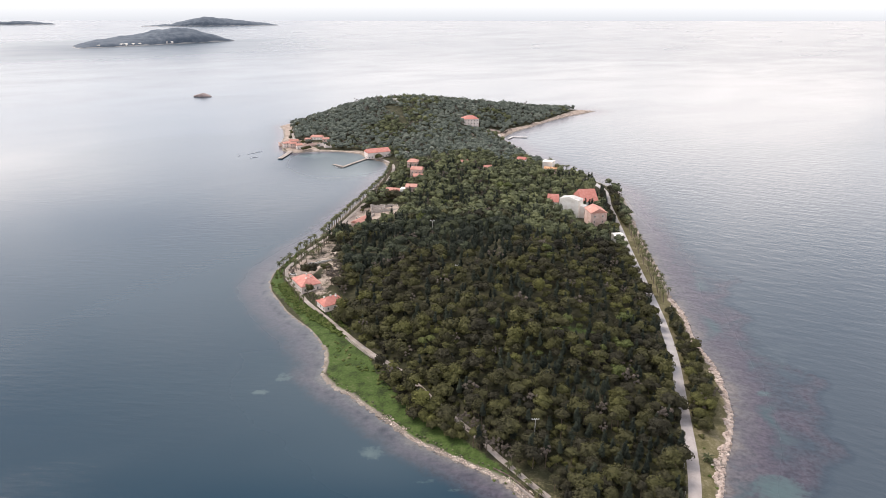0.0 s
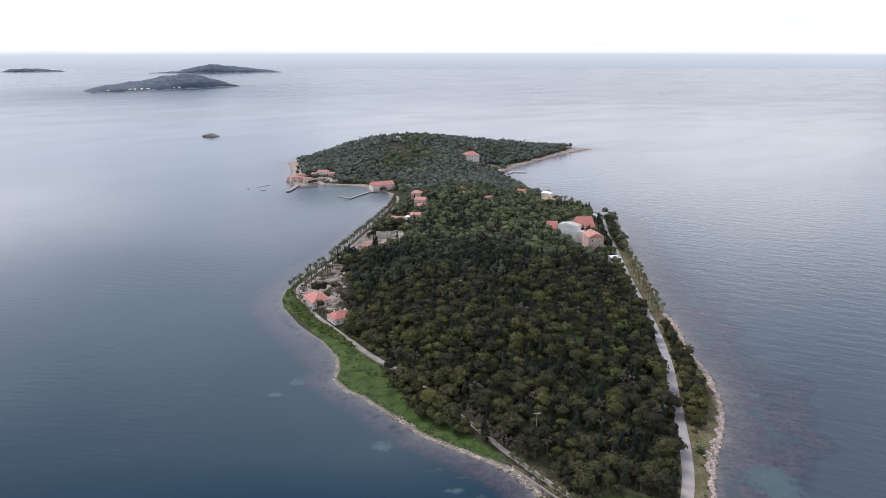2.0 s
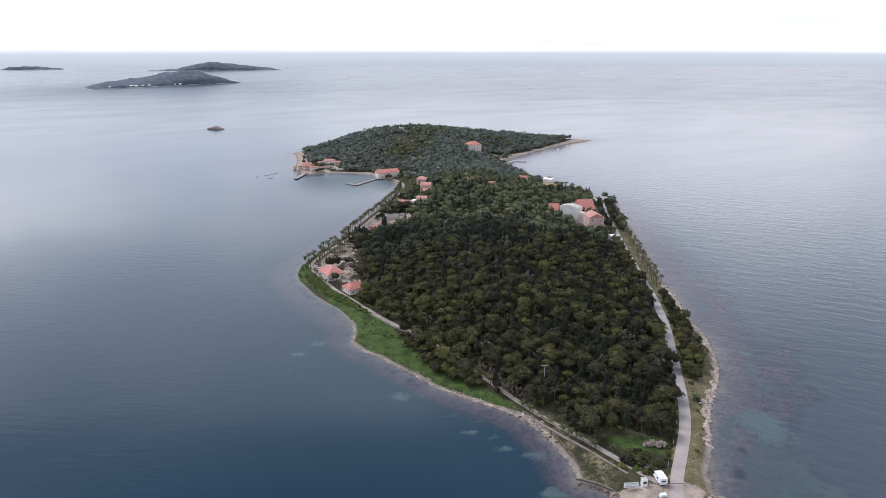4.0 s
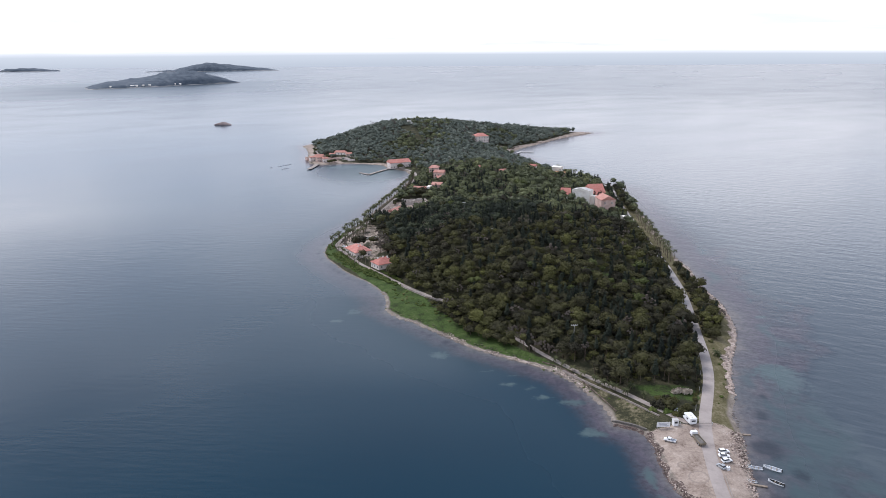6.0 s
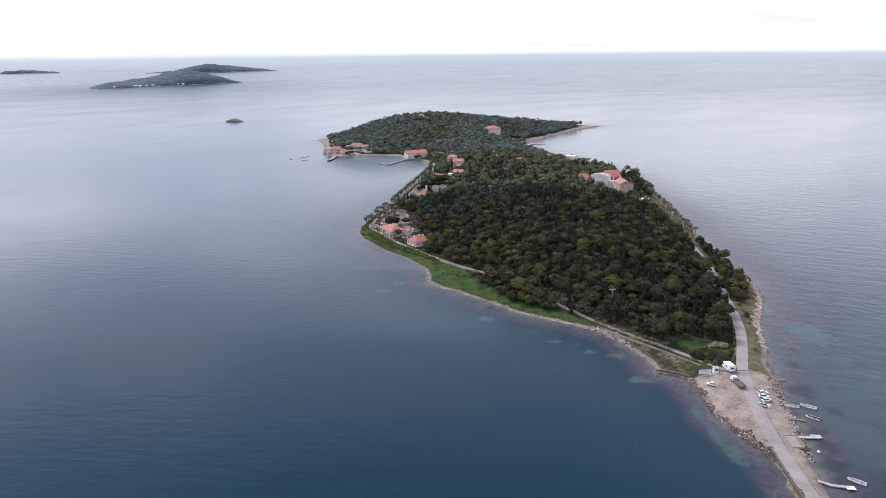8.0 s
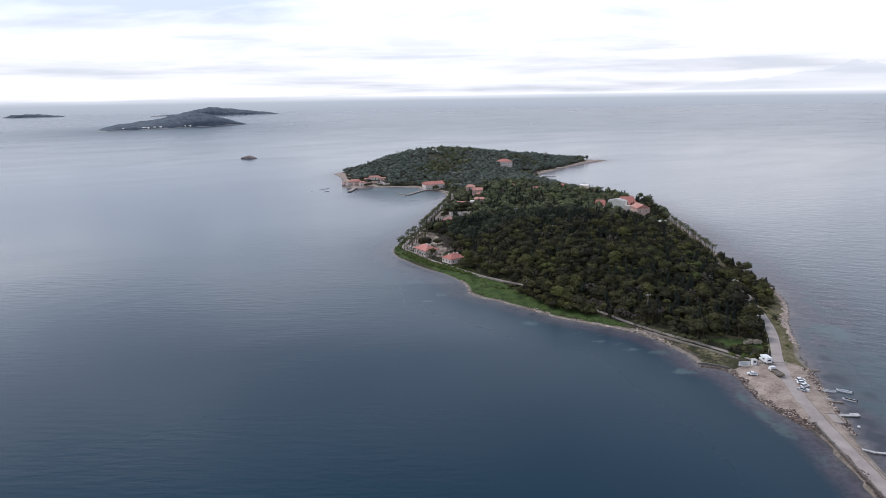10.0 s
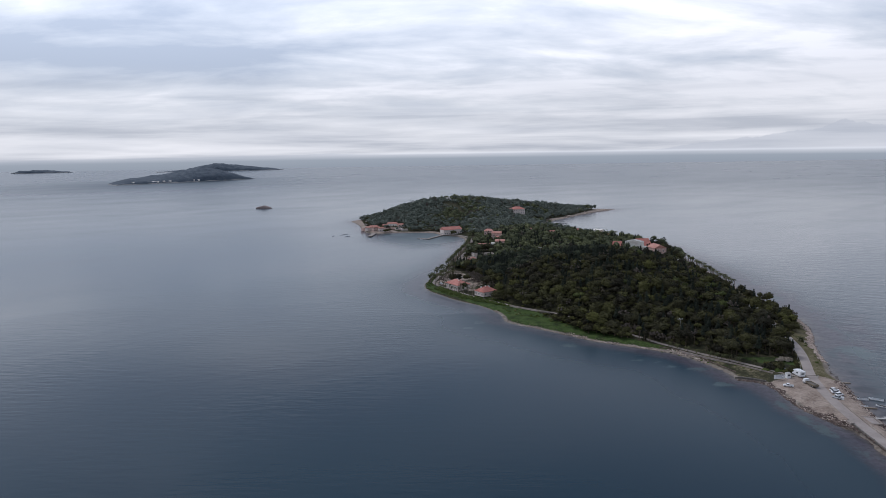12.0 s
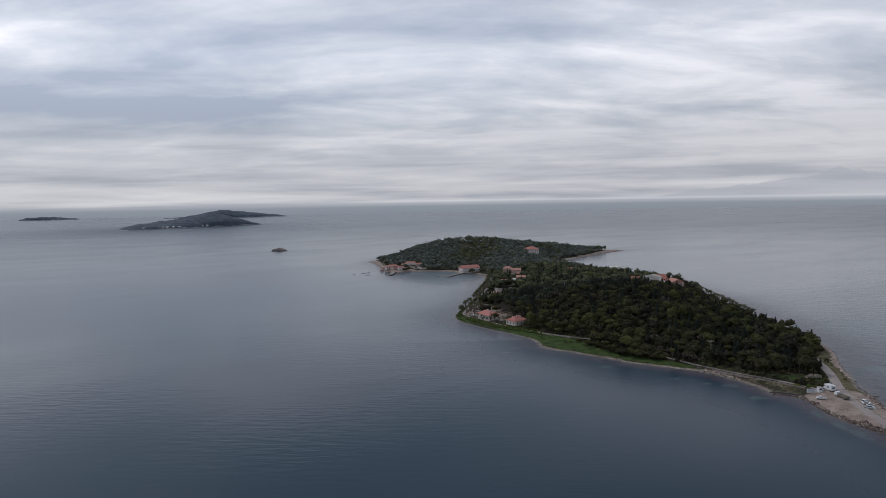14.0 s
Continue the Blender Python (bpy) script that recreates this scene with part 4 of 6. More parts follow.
tx, ty, td = free_spots(4.9, 11, lambda x, y, d: woods_here(x, y, d) & (y < 690))
fx, fy, fd = free_spots(4.75, 12, lambda x, y, d: woods_here(x, y, d) & (y >= 690))
tx, ty, td = np.r_[tx, fx], np.r_[ty, fy], np.r_[td, fd]
tz = height(tx, ty)
pick = rng.random(len(tx))
patch_n = np.array([noise.noise(Vector((a * 0.018, b * 0.018, 3.0))) for a, b in zip(tx, ty)])
kind_of = np.where(pick < 0.05, "bare", np.where(pick < 0.30 + 0.45 * patch_n, "spire", np.where(pick < 0.5, "tall", "pine")))
mix_n = np.array([noise.noise(Vector((a * 0.011, b * 0.011, 9.0))) + 0.4 * noise.noise(Vector((a * 0.04, b * 0.04, 2.0))) for a, b in zip(tx, ty)])
# olive and broad mark the trees given haze-paled leaves, more with distance
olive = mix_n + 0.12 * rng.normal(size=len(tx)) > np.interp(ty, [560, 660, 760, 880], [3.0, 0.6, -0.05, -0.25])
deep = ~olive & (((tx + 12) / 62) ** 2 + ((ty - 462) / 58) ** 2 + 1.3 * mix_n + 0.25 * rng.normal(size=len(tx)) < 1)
lime = np.zeros(len(tx), bool)
for cx, cy, reach in ((-18, 511, 9), (66, 325, 8), (74, 316, 6), (46, 312, 6), (29, 331, 5), (90, 325, 7), (68, 411, 6), (-4, 325, 4), (61, 604, 9), (86, 277, 6), (87, 299, 6), (-26, 640, 8), (4, 560, 6), (100, 352, 5)):
    lime |= (np.hypot(tx - cx, ty - cy) < reach) & (rng.random(len(tx)) < 0.5)
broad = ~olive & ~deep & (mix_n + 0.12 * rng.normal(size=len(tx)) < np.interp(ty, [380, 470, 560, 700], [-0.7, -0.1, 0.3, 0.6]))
kind_of = np.where((ty > 700) & (kind_of == "spire"), "pine", kind_of)
kind_of = np.where(lime & ((kind_of == "spire") | (kind_of == "bare")), "pine", kind_of)
for cx, cy, reach in ((63, 286, 14), (76, 255, 9), (49, 264, 7), (38, 420, 17), (58, 450, 17), (20, 395, 13), (50, 305, 11), (0, 440, 15), (-30, 470, 14), (22, 470, 14)):
    kind_of = np.where((np.hypot(tx - cx, ty - cy) < reach) & (rng.random(len(tx)) < 0.65), "spire", kind_of)
radius = np.where(kind_of == "spire", rng.uniform(1.9, 3.0, len(tx)), 2.2 + 2.8 * rng.random(len(tx)) ** 1.6)
radius = np.where(ty > 690, radius * 0.86, radius)
stem = np.where(ty > 700, rng.uniform(1.5, 3.2, len(tx)), rng.uniform(1.2, 5.2, len(tx)))
MATS = {"pine": M_PINE, "tall": M_PINE, "spire": M_DARK, "bare": M_BARE, "bush": M_BUSH}
LABELS = {"pine": "rounded dark green pine in the island wood", "tall": "tall uneven green pine in the island wood", "spire": "slender dark cypress standing in the wood", "bare": "leafless grey-brown tree in the wood"}
TRUNKS = {"pine": lean_trunk(1, 0.055, 3), "tall": lean_trunk(1, 0.05, 3), "spire": lean_trunk(1, 0.045, 0), "bare": lean_trunk(1, 0.045, 4)}
CROWN_MESH = {}
for k, crowns in CROWNS[True].items():
    CROWN_MESH[k] = []
    for v, tri, quad in crowns:
        CROWN_MESH[k].append(mesh_arrays("crown", v, [tri, quad], [MATS[k]], np.zeros(len(v))))


def plant(kind, variant, x, y, z, stem_h, r, turn, group="trees of the wood", label="", stretch=1.0):
    ob = thing("cypress_tree" if kind == "spire" else "bare_tree" if kind == "bare" else "pine_tree", label or LABELS[kind], "tree", group, at=pose(x, y, z, 0, 0, turn))
    trunk = new("trunk", TRUNKS[kind])
    trunk.parent = ob
    trunk.scale = (max(stem_h, 4) * 0.9, max(stem_h, 4) * 0.9, stem_h + r * 0.6)
    crown = new("crown", CROWN_MESH[kind][variant % len(CROWN_MESH[kind])])
    crown.parent = ob
    crown.location = (0, 0, stem_h - r * 0.15)
    crown.scale = (r, r, r * stretch)
    return ob


order = np.argsort(ty)
singles, rest = order[:220], order[220:]
for i in singles:
    plant(kind_of[i], int(rng.integers(7)), tx[i], ty[i], tz[i], stem[i], radius[i], float(rng.uniform(0, 360)), stretch=float(rng.uniform(0.85, 1.15)))


def merged(name, idx, mat, label, kinds=None, stems=None, rs=None):
    """One mesh of many trees, each crown turned and sized on its own."""
    vs, fs3, fs4, tint, n0 = [], [], [], [], 0
    for i in idx:
        crowns = CROWNS["far" if ty[i] > 500 else False][kinds[i]]
        v, tri, quad = crowns[int(rng.integers(len(crowns)))]
        a, r = rng.uniform(0, 6.28), rs[i]
        c, s = math.cos(a), math.sin(a)
        st = rng.uniform(0.85, 1.2)
        w = np.stack([(v[:, 0] * c - v[:, 1] * s) * r, (v[:, 0] * s + v[:, 1] * c) * r, v[:, 2] * r * st], 1)
        vs.append(w + (tx[i], ty[i], tz[i] + stems[i] - r * 0.15))
        fs3.append(tri + n0)
        fs4.append(quad + n0)
        tint.append(np.full(len(v), rng.random()))
        n0 += len(v)
    me = mesh_arrays(name, np.concatenate(vs), [np.concatenate(fs3), np.concatenate(fs4)], [mat], np.concatenate(tint))
    return tagged(new(name, me), label, "woods", kind="stuff")


for k, mat, label in ((("pine", "tall"), M_PINE, "dense dark green pine woods covering the island"), (("spire",), M_DARK, "dark cypresses scattered through the woods"), (("bare",), M_BARE, "leafless grey trees scattered through the woods")):
    idx = [i for i in rest if kind_of[i] in k and not ((olive[i] or broad[i] or deep[i] or lime[i]) and k[0] == "pine")]
    merged("woods", idx, mat, label, kind_of, stem, radius)
ux, uy, _ = free_spots(3.9, 23, lambda x, y, d: (d > 9) & (y > 219.5) & (y < 345) & ~((x < 45) & (d < np.where((y > 245) & (y < 312), 9, 15))))
uz = height(ux, uy)
vs, fs3, fs4, tn, n0 = [], [], [], [], 0
for i in range(len(ux)):
    v, tri, quad = CROWNS[False]["bush"][i % 4]
    r = rng.uniform(1.2, 2.4)
    vs.append(v * (r, r, r * 1.1) + (ux[i], uy[i], uz[i] - 0.2))
    fs3.append(tri + n0)
    fs4.append(quad + n0)
    tn.append(np.full(len(v), rng.random() * 0.6))
    n0 += len(v)
tagged(new("undergrowth", mesh_arrays("undergrowth", np.concatenate(vs), [np.concatenate(fs3), np.concatenate(fs4)], [M_PINE], np.concatenate(tn))), "dark shrubby undergrowth beneath the pines", "undergrowth", kind="stuff")
merged("woods", [i for i in rest if deep[i] and not lime[i] and kind_of[i] in ("pine", "tall")], M_DEEP, "dense blue-green pine stand in the middle of the island", kind_of, stem, radius)
merged("woods", [i for i in rest if lime[i] and kind_of[i] in ("pine", "tall")], M_LIME, "scattered yellow-green broadleaf trees among the pines", kind_of, stem, radius * 0.9)
merged("olive_woods", [i for i in rest if olive[i] and not lime[i] and kind_of[i] in ("pine", "tall")], M_OLIVE_HAZE, "grey-green olives and scrub over the far hill, coloured paler for haze", kind_of, stem * 0.7, radius)

merged("broadleaf_woods", [i for i in rest if broad[i] and not lime[i] and kind_of[i] in ("pine", "tall")], M_LEAF_HAZE, "mid-green woods on the island's middle, coloured paler for haze", kind_of, stem * 0.85, radius)
# ---- buildings ----
def window_on(wall, u, v, w, h, face, sx, sy):
    """A framed window on one face of a wall block: u along the face, v up from its base."""
    turn = {"s": 0, "e": 90, "n": 180, "w": 270}[face]
    off = (sy if face in "sn" else sx) / 2
    m = pose(0, 0, 0, 0, 0, turn)
    fr = bmesh.new()
    for du, dv, a, b in ((-w / 2, 0, 0.12, h), (w / 2, 0, 0.12, h), (0, h - 0.06, w + 0.12, 0.12), (0, -0.06, w + 0.3, 0.12)):
        box(fr, u + du, -off - 0.05, v + dv, a, 0.14, b, m=m)
    frame_ob = part("window", fr, M_FRAME, wall)
    part("pane", box(bmesh.new(), u, -off - 0.01, v, w - 0.1, 0.06, h - 0.06, m=m), M_GLASS, frame_ob)


def gable_roof(bm, sx, sy, z, rise, over=0.45, hip=0.0, thick=0.22):
    """Ridge along x; hip is how far the ridge is drawn in at each end."""
    ax, ay = sx / 2 + over, sy / 2 + over
    rx = max(ax - hip, 0.05)
    low = [(-ax, -ay, z), (ax, -ay, z), (ax, ay, z), (-ax, ay, z)]
    v = [bm.verts.new(p) for p in low] + [bm.verts.new((p[0], p[1], z + thick)) for p in low] + [bm.verts.new((-rx, 0, z + thick + rise)), bm.verts.new((rx, 0, z + thick + rise))]
    for f in ((0, 3, 2, 1), (0, 1, 5, 4), (1, 2, 6, 5), (2, 3, 7, 6), (3, 0, 4, 7), (4, 5, 9, 8), (6, 7, 8, 9), (5, 6, 9), (7, 4, 8)):
        bm.faces.new([v[k] for k in f])
    return bm


def house(label, x, y, rz, sx, sy, wall_h, rise, hip, windows="ns", storeys=1, wall=None, roof=None, chimneys=(), sink=0.0, z=None, name="house", group="", step=3.2):
    z = ground_z(x, y) - 0.3 if z is None else z
    ob = thing(name, label, "building", group, at=pose(x, y, z - sink, 0, 0, rz))
    w = part("wall", boxed(0, 0, 0, sx, sy, wall_h), wall or M_PLASTER, ob)
    for face in "nsew":
        run = sx if face in "ns" else sy
        n = max(1, int(run / step)) if face in windows else 0
        for s in range(storeys):
            for k in range(n):
                tall = 1.5 if not (s == 0 and k == n // 2 and face == "s") else 2.1
                window_on(w, (k + 0.5) * run / n - run / 2, 1.0 + s * wall_h / storeys if tall < 2 else 0.35, 1.0, tall, face, sx, sy)
    r = part("roof", gable_roof(bmesh.new(), sx, sy, wall_h + 0.004, rise, hip=hip), roof or M_ROOF, ob)
    for cx, cy, ch in chimneys:
        c = part("chimney", boxed(cx, cy, wall_h + 0.3, 0.8, 0.8, ch, bevel=0.04), M_PLASTER, r)
        part("cap", boxed(cx, cy, wall_h + 0.3 + ch, 1.0, 1.0, 0.15), M_KERB, c)
    return ob


house("large pale rose house with a faded red hip roof", -78.6, 414, -58, 16.2, 12, 4.2, 3.1, 5.4, "nsew", 1, wall=M_ROSE, chimneys=((-2, 1, 3.2), (3, -1, 2.9), (0, 3, 2.6)))
house("small cream house with a red hip roof and chimneys", -59.2, 385.5, 35, 12.6, 10.4, 3.4, 3.0, 4.4, "nsew", 1, wall=M_ROSE, chimneys=((-3.4, 1, 2.9), (0, 0, 3.4), (2.6, -1.2, 2.7), (3.8, 1.2, 2.5)))
# bay side
house("long low pink house with a weathered red roof", -60, 536, 62, 15, 7, 3.2, 1.8, 0.4, "sn", wall=M_PINKWALL, roof=M_ROOFPALE)
house("low house with a weathered red roof among trees", -39, 613, -15, 14, 8, 4.8, 2.0, 0.4, "s", wall=M_PINKWALL, roof=M_ROOFPALE)
part("wall", boxed(0, 0, 0, 4.2, 7, 7.0, bevel=0.05), M_PLASTER, thing("annexe", "white rendered block between two red-roofed houses", "building", at=pose(-30.6, 607, ground_z(-30.6, 607) - 0.3, 0, 0, -12)))
house("pale house with a red gable roof among trees", -23, 607, -8, 10, 8, 7.2, 1.8, 0.4, "sw", 2, wall=M_PINKWALL, roof=M_ROOFPALE)
house("pink house with a red roof among trees", -20.5, 662, -10, 11, 9, 9.0, 2.0, 0.5, "sw", 2, wall=M_PINKWALL, roof=M_ROOFPALE)
house("low red-roofed wing beside the pink house", -19, 650, -10, 9, 8, 5.2, 1.8, 0.4, "sw", 1, wall=M_PINKWALL, roof=M_ROOFPALE)
house("narrow pink house with a red hip roof", -26, 702, -10, 10, 10, 9.0, 2.4, 3.4, "sw", 2, wall=M_PINKWALL, roof=M_ROOFPALE)
house("small house with a red roof in the woods", 25, 690, 10, 7, 6, 5.4, 1.6, 0.4, "s", roof=M_ROOFPALE)
house("long pale hall with a red roof beside the pier", -69, 774, 24, 26, 13, 6.5, 3.4, 0.5, "snw", 1, wall=M_ROSE)
house("low red-roofed building on the headland", -150, 855, -4, 15, 8, 3.6, 2.0, 2.0, "sn", roof=M_ROOFPALE)
house("tall pale building with a red hip roof above the woods", 38.5, 913, 14, 19, 15, 11.0, 3.6, 6.5, "nesw", 3, name="lodge", z=9.8, wall=M_ROSE)
# the old hospital on the eastern shore
house("red-roofed wing of the old hospital", 96, 577, -12, 9.0, 12, 6.4, 5.2, 0.3, "n", 1, z=3.0, name="hospital_wing", group="old hospital buildings")
house("hospital wing with a long red roof", 126, 590, 6, 14, 23, 7.0, 7.8, 0.3, "we", 1, z=0.6, name="hospital_wing", group="old hospital buildings")
house("pale hospital wing with an orange roof", 122, 533, 98, 14.5, 12.6, 13.0, 3.2, 0.3, "w", 3, z=1.2, roof=M_ROOFPALE, wall=M_PINKWALL, step=4.5, name="hospital_wing", group="old hospital buildings")
hall = thing("hospital_hall", "large windowless white hall of the old hospital", "building", "old hospital buildings", at=pose(108.2, 556.6, 2.4, 0, 0, -33) @ Matrix.Diagonal((1.12, 1, 1, 1)))
part("wall", boxed(0, -2.5, 0, 14.6, 9, 15.0), M_PLASTER, hall)
bm = gable_roof(bmesh.new(), 9, 14.6, 15.004, 1.6, over=0.1, thick=0.15)
bmesh.ops.transform(bm, matrix=pose(0, -2.5, 0, 0, 0, 90), verts=bm.verts)
part("roof", bm, M_KERB, hall)
bm = bmesh.new()
gab = [bm.verts.new(p) for p in ((-7.35, -7.25, 14.5), (7.35, -7.25, 14.5), (7.35, -7.25, 15.5), (0, -7.25, 17.3), (-7.35, -7.25, 15.5))]
gab2 = [bm.verts.new((v.co.x, -6.9, v.co.z)) for v in gab]
bm.faces.new(gab)
bm.faces.new(gab2[::-1])
for i in range(5):
    bm.faces.new((gab[i], gab2[i], gab2[(i + 1) % 5], gab[(i + 1) % 5]))
bmesh.ops.recalc_face_normals(bm, faces=bm.faces)
part("gable", bm, M_PLASTER, hall)
part("annexe", boxed(8.9, -1, 0, 3.2, 6, 10.5), M_PLASTER, hall)
house("small white building beside the eastern road", 130.6, 497, 8, 6.5, 6, 5.6, 0.7, 0.2, "sw", 1, roof=M_PLASTER)
house("small red-roofed house above the eastern shore", 87, 734, -25, 9, 7, 5, 2.0, 0.4, "s", roof=M_ROOF)
house("white boathouse beside the eastern shore", 112, 712, -30, 10, 9, 9.5, 0.8, 0.2, "s", roof=M_PLASTER)
house("low orange-roofed shed beside the eastern shore", 114, 699, -12, 16, 7, 5.0, 1.2, 0.2, "s", roof=M_FADED, wall=M_PINKWALL)


def ruin(label, x, y, rz, walls, mat=None):
    """Roofless masonry: broken walls as (x, y, length, turn, height)."""
    ob = thing("ruin", label, "ruin", at=pose(x, y, ground_z(x, y) - 0.4, 0, 0, rz))
    for k, (wx_, wy_, length, turn, high) in enumerate(walls):
        bm = bmesh.new()
        n = max(4, int(length / 0.9))
        r = random.Random(k + int(x))
        cols = []
        for j in range(n + 1):
            u, top = j * length / n - length / 2, high * r.choice((1.0, 1.0, 0.98, 0.9, 0.7, 0.45))
            cols.append([bm.verts.new(p) for p in ((u, -0.3, 0), (u, -0.3, top), (u, 0.3, top * r.uniform(0.95, 1.03)), (u, 0.3, 0))])
        for p, q in zip(cols, cols[1:]):
            for i in range(4):
                bm.faces.new((p[i], q[i], q[(i + 1) % 4], p[(i + 1) % 4]))
        bm.faces.new(cols[0][::-1])
        bm.faces.new(cols[-1])
        bmesh.ops.recalc_face_normals(bm, faces=bm.faces)
        bmesh.ops.transform(bm, matrix=pose(wx_, wy_, 0, 0, 0, turn), verts=bm.verts)
        part("wall", bm, mat or M_RUIN, ob)
    return ob


ruin("roofless pale rubble ruin above the promenade", -44, 570, 8, [(0, -6, 22, 0, 3.5), (0, 6, 22, 0, 3.0), (-11, 0, 12, 90, 3.4), (11, 0, 12, 90, 2.6), (0, 0, 12, 90, 2.8), (-5, 2, 10, 0, 2.2)])
ruin("broken rubble walls beside the promenade", -58, 553, 60, [(0, -4, 14, 0, 2.4), (-7, 0, 8, 90, 2.6), (7, 0, 8, 90, 1.8)])
for hx, hy, turn, long, deep, high, tint in ((-181, 826, 26, 9, 7, 5.0, M_ROSE), (-172, 820, 22, 8, 7, 5.6, M_PINKWALL), (-164, 815, 20, 7, 7, 4.8, M_ROSE), (-176, 842, 18, 11, 6, 4.0, M_PINKWALL)):
    house("faded pink house with a weathered roof on the headland", hx, hy, turn, long, deep, high, 1.5, 0.5, "sew", 2 if high > 4.9 else 1, wall=tint, roof=M_ROOFPALE, step=2.4, group="headland houses")
ruin("roofless pink shell on the headland", -188, 838, 34, [(0, -3, 9, 0, 4.2), (0, 3, 9, 0, 3.6), (-4.5, 0, 6, 90, 4.6), (4.5, 0, 6, 90, 4.0)], M_PINKWALL)
for hx, hy, turn, long in ((-150, 832, 24, 11), (-140, 828, 18, 9), (-168, 850, 40, 8), (-158, 828, 28, 8), (-132, 822, 20, 8)):
    ruin("tumbled pink walls on the headland", hx, hy, turn, [(0, -2.5, long, 0, 3.0), (0, 2.5, long * 0.8, 0, 2.4), (-long / 2, 0, 5, 90, 2.8), (long / 2, 0, 5, 90, 2.0)], M_PINKWALL if hx < -145 else M_ROSE)
ruin("broken pale garden wall on the headland", -140, 838, 30, [(0, 0, 22, 0, 1.8), (-11, 5, 10, 90, 1.5)], M_ROSE)
for hx, hy, turn, long in ((-138, 846, 12, 8), (-160, 849, -6, 7)):
    house("low pink outbuilding on the headland", hx, hy, turn, long, 6, 3.2, 1.3, 0.4, "s", wall=M_PINKWALL, roof=M_ROOFPALE, group="headland houses")
ruin("low rubble walls on the headland", -184, 846, 80, [(0, 0, 16, 0, 2.2), (8, 5, 10, 90, 1.8)])
ruin("courtyard wall behind the houses", -72, 446, 20, [(0, 8, 20, 0, 1.4), (10, 0, 16, 90, 1.4)], M_KERB)
ruin("pale broken walls beside the eastern cove", 70, 889, 30, [(0, -3, 12, 0, 3.0), (0, 4, 9, 0, 2.4), (-6, 0, 8, 90, 3.2), (5, 1, 6, 90, 2.2)], M_PLASTER)
ruin("low pale walls above the eastern cove", 64, 908, -10, [(0, 0, 10, 0, 2.6), (5, 3, 7, 90, 2.0)], M_RUIN)
house("small pale hut among the trees", 47.5, 677, 12, 7, 6, 4.5, 1.6, 0.3, "s", roof=M_ROOFPALE)
house("small pale-roofed shed behind the quay", -36, 768, -18, 5, 3.6, 3.6, 0.9, 0.2, "s", roof=M_KERB)
ruin("old lookout walls on the hilltop", -62, 1000, 5, [(0, -3, 10, 0, 6.0), (-5, 0, 6, 90, 6.0), (5, 0, 6, 90, 5.0)], M_PLASTER)


# ---- piers ----
def pier(label, points, width, level, mat=M_KERB, name="pier", posts=True):
    ob = thing(name, label, "pier")
    for k, (a, b) in enumerate(zip(points, points[1:])):
        a, b = Vector((*a, 0)), Vector((*b, 0))
        d = b - a
        rz = math.degrees(math.atan2(d.y, d.x))
        mid = (a + b) / 2
        part("deck", boxed(mid.x, mid.y, level - 0.35 + 0.004 * k, d.length + width * 0.5, width, 0.35, rz, bevel=0.03), mat, ob)
        if posts:
            for u in np.arange(0.1, 1, max(0.12, 3.5 / d.length)):
                for side in (-0.4, 0.4):
                    q = a + d * u + Vector((-d.y, d.x, 0)).normalized() * width * side
                    part("pile", tube(bmesh.new(), (q.x, q.y, -2), (q.x, q.y, level - 0.3), 0.16, 0.16, 6), M_DARKWALL, ob)
    return ob


pier("pale concrete pier with a bent arm in the bay", [(-80, 768), (-93, 744), (-100.5, 729), (-112, 739.5)], 3.4, 1.1, M_TRACK)
pier("short concrete jetty on the headland", [(-172, 802), (-173.5, 786), (-176, 768)], 5.2, 1.1, M_TRACK)
pier("concrete jetty in the eastern cove", [(86, 880), (93, 893), (110, 890)], 3.0, 1.0)
pier("narrow white boat jetty beside the causeway", [(75, 144.2), (83, 143.4)], 1.1, 0.7, M_KERB, "jetty")
pier("narrow bent white boat jetty beside the causeway", [(68.5, 120.4), (72.5, 117.2), (77.3, 116)], 1.0, 0.7, M_KERB, "jetty")
pier("narrow wooden boat jetty off the shore", [(79.6, 156.4), (84.6, 154.8)], 0.8, 0.5, M_WOOD, "jetty")
landing = thing("landing_stage", "small pale landing stage at the jetty end", "jetty")
part("deck", boxed(82.6, 144.2, 0.42, 3.4, 1.9, 0.3, -8, bevel=0.03), M_KERB, landing)
for dx_, dy_ in ((-1.4, -0.7), (1.4, -0.7), (-1.4, 0.7), (1.4, 0.7)):
    part("pile", tube(bmesh.new(), (82.6 + dx_, 144.2 + dy_, -2), (82.6 + dx_, 144.2 + dy_, 0.42), 0.14, 0.14, 6), M_DARKWALL, landing)
head_ = thing("landing_stage", "small white landing stage at the bent jetty's end", "jetty")
part("deck", boxed(77.6, 115.7, 0.40, 2.6, 1.8, 0.3, -6, bevel=0.03), M_BOARD, head_)
for dx_, dy_ in ((-1.1, -0.6), (1.1, -0.6), (-1.1, 0.6), (1.1, 0.6)):
    part("pile", tube(bmesh.new(), (77.6 + dx_, 115.7 + dy_, -2), (77.6 + dx_, 115.7 + dy_, 0.40), 0.14, 0.14, 6), M_DARKWALL, head_)
pier("old dark wooden jetty off the shore", [(84, 187), (93, 185.9)], 0.9, 0.4, M_WOOD, "jetty")
slab = thing("quay_slab", "flat pale concrete quay slab beside the causeway", "quay")
part("slab", boxed(72.4, 140.2, -0.6, 4.3, 7.0, 1.95, -8, bevel=0.08), M_ASPHALT, slab)
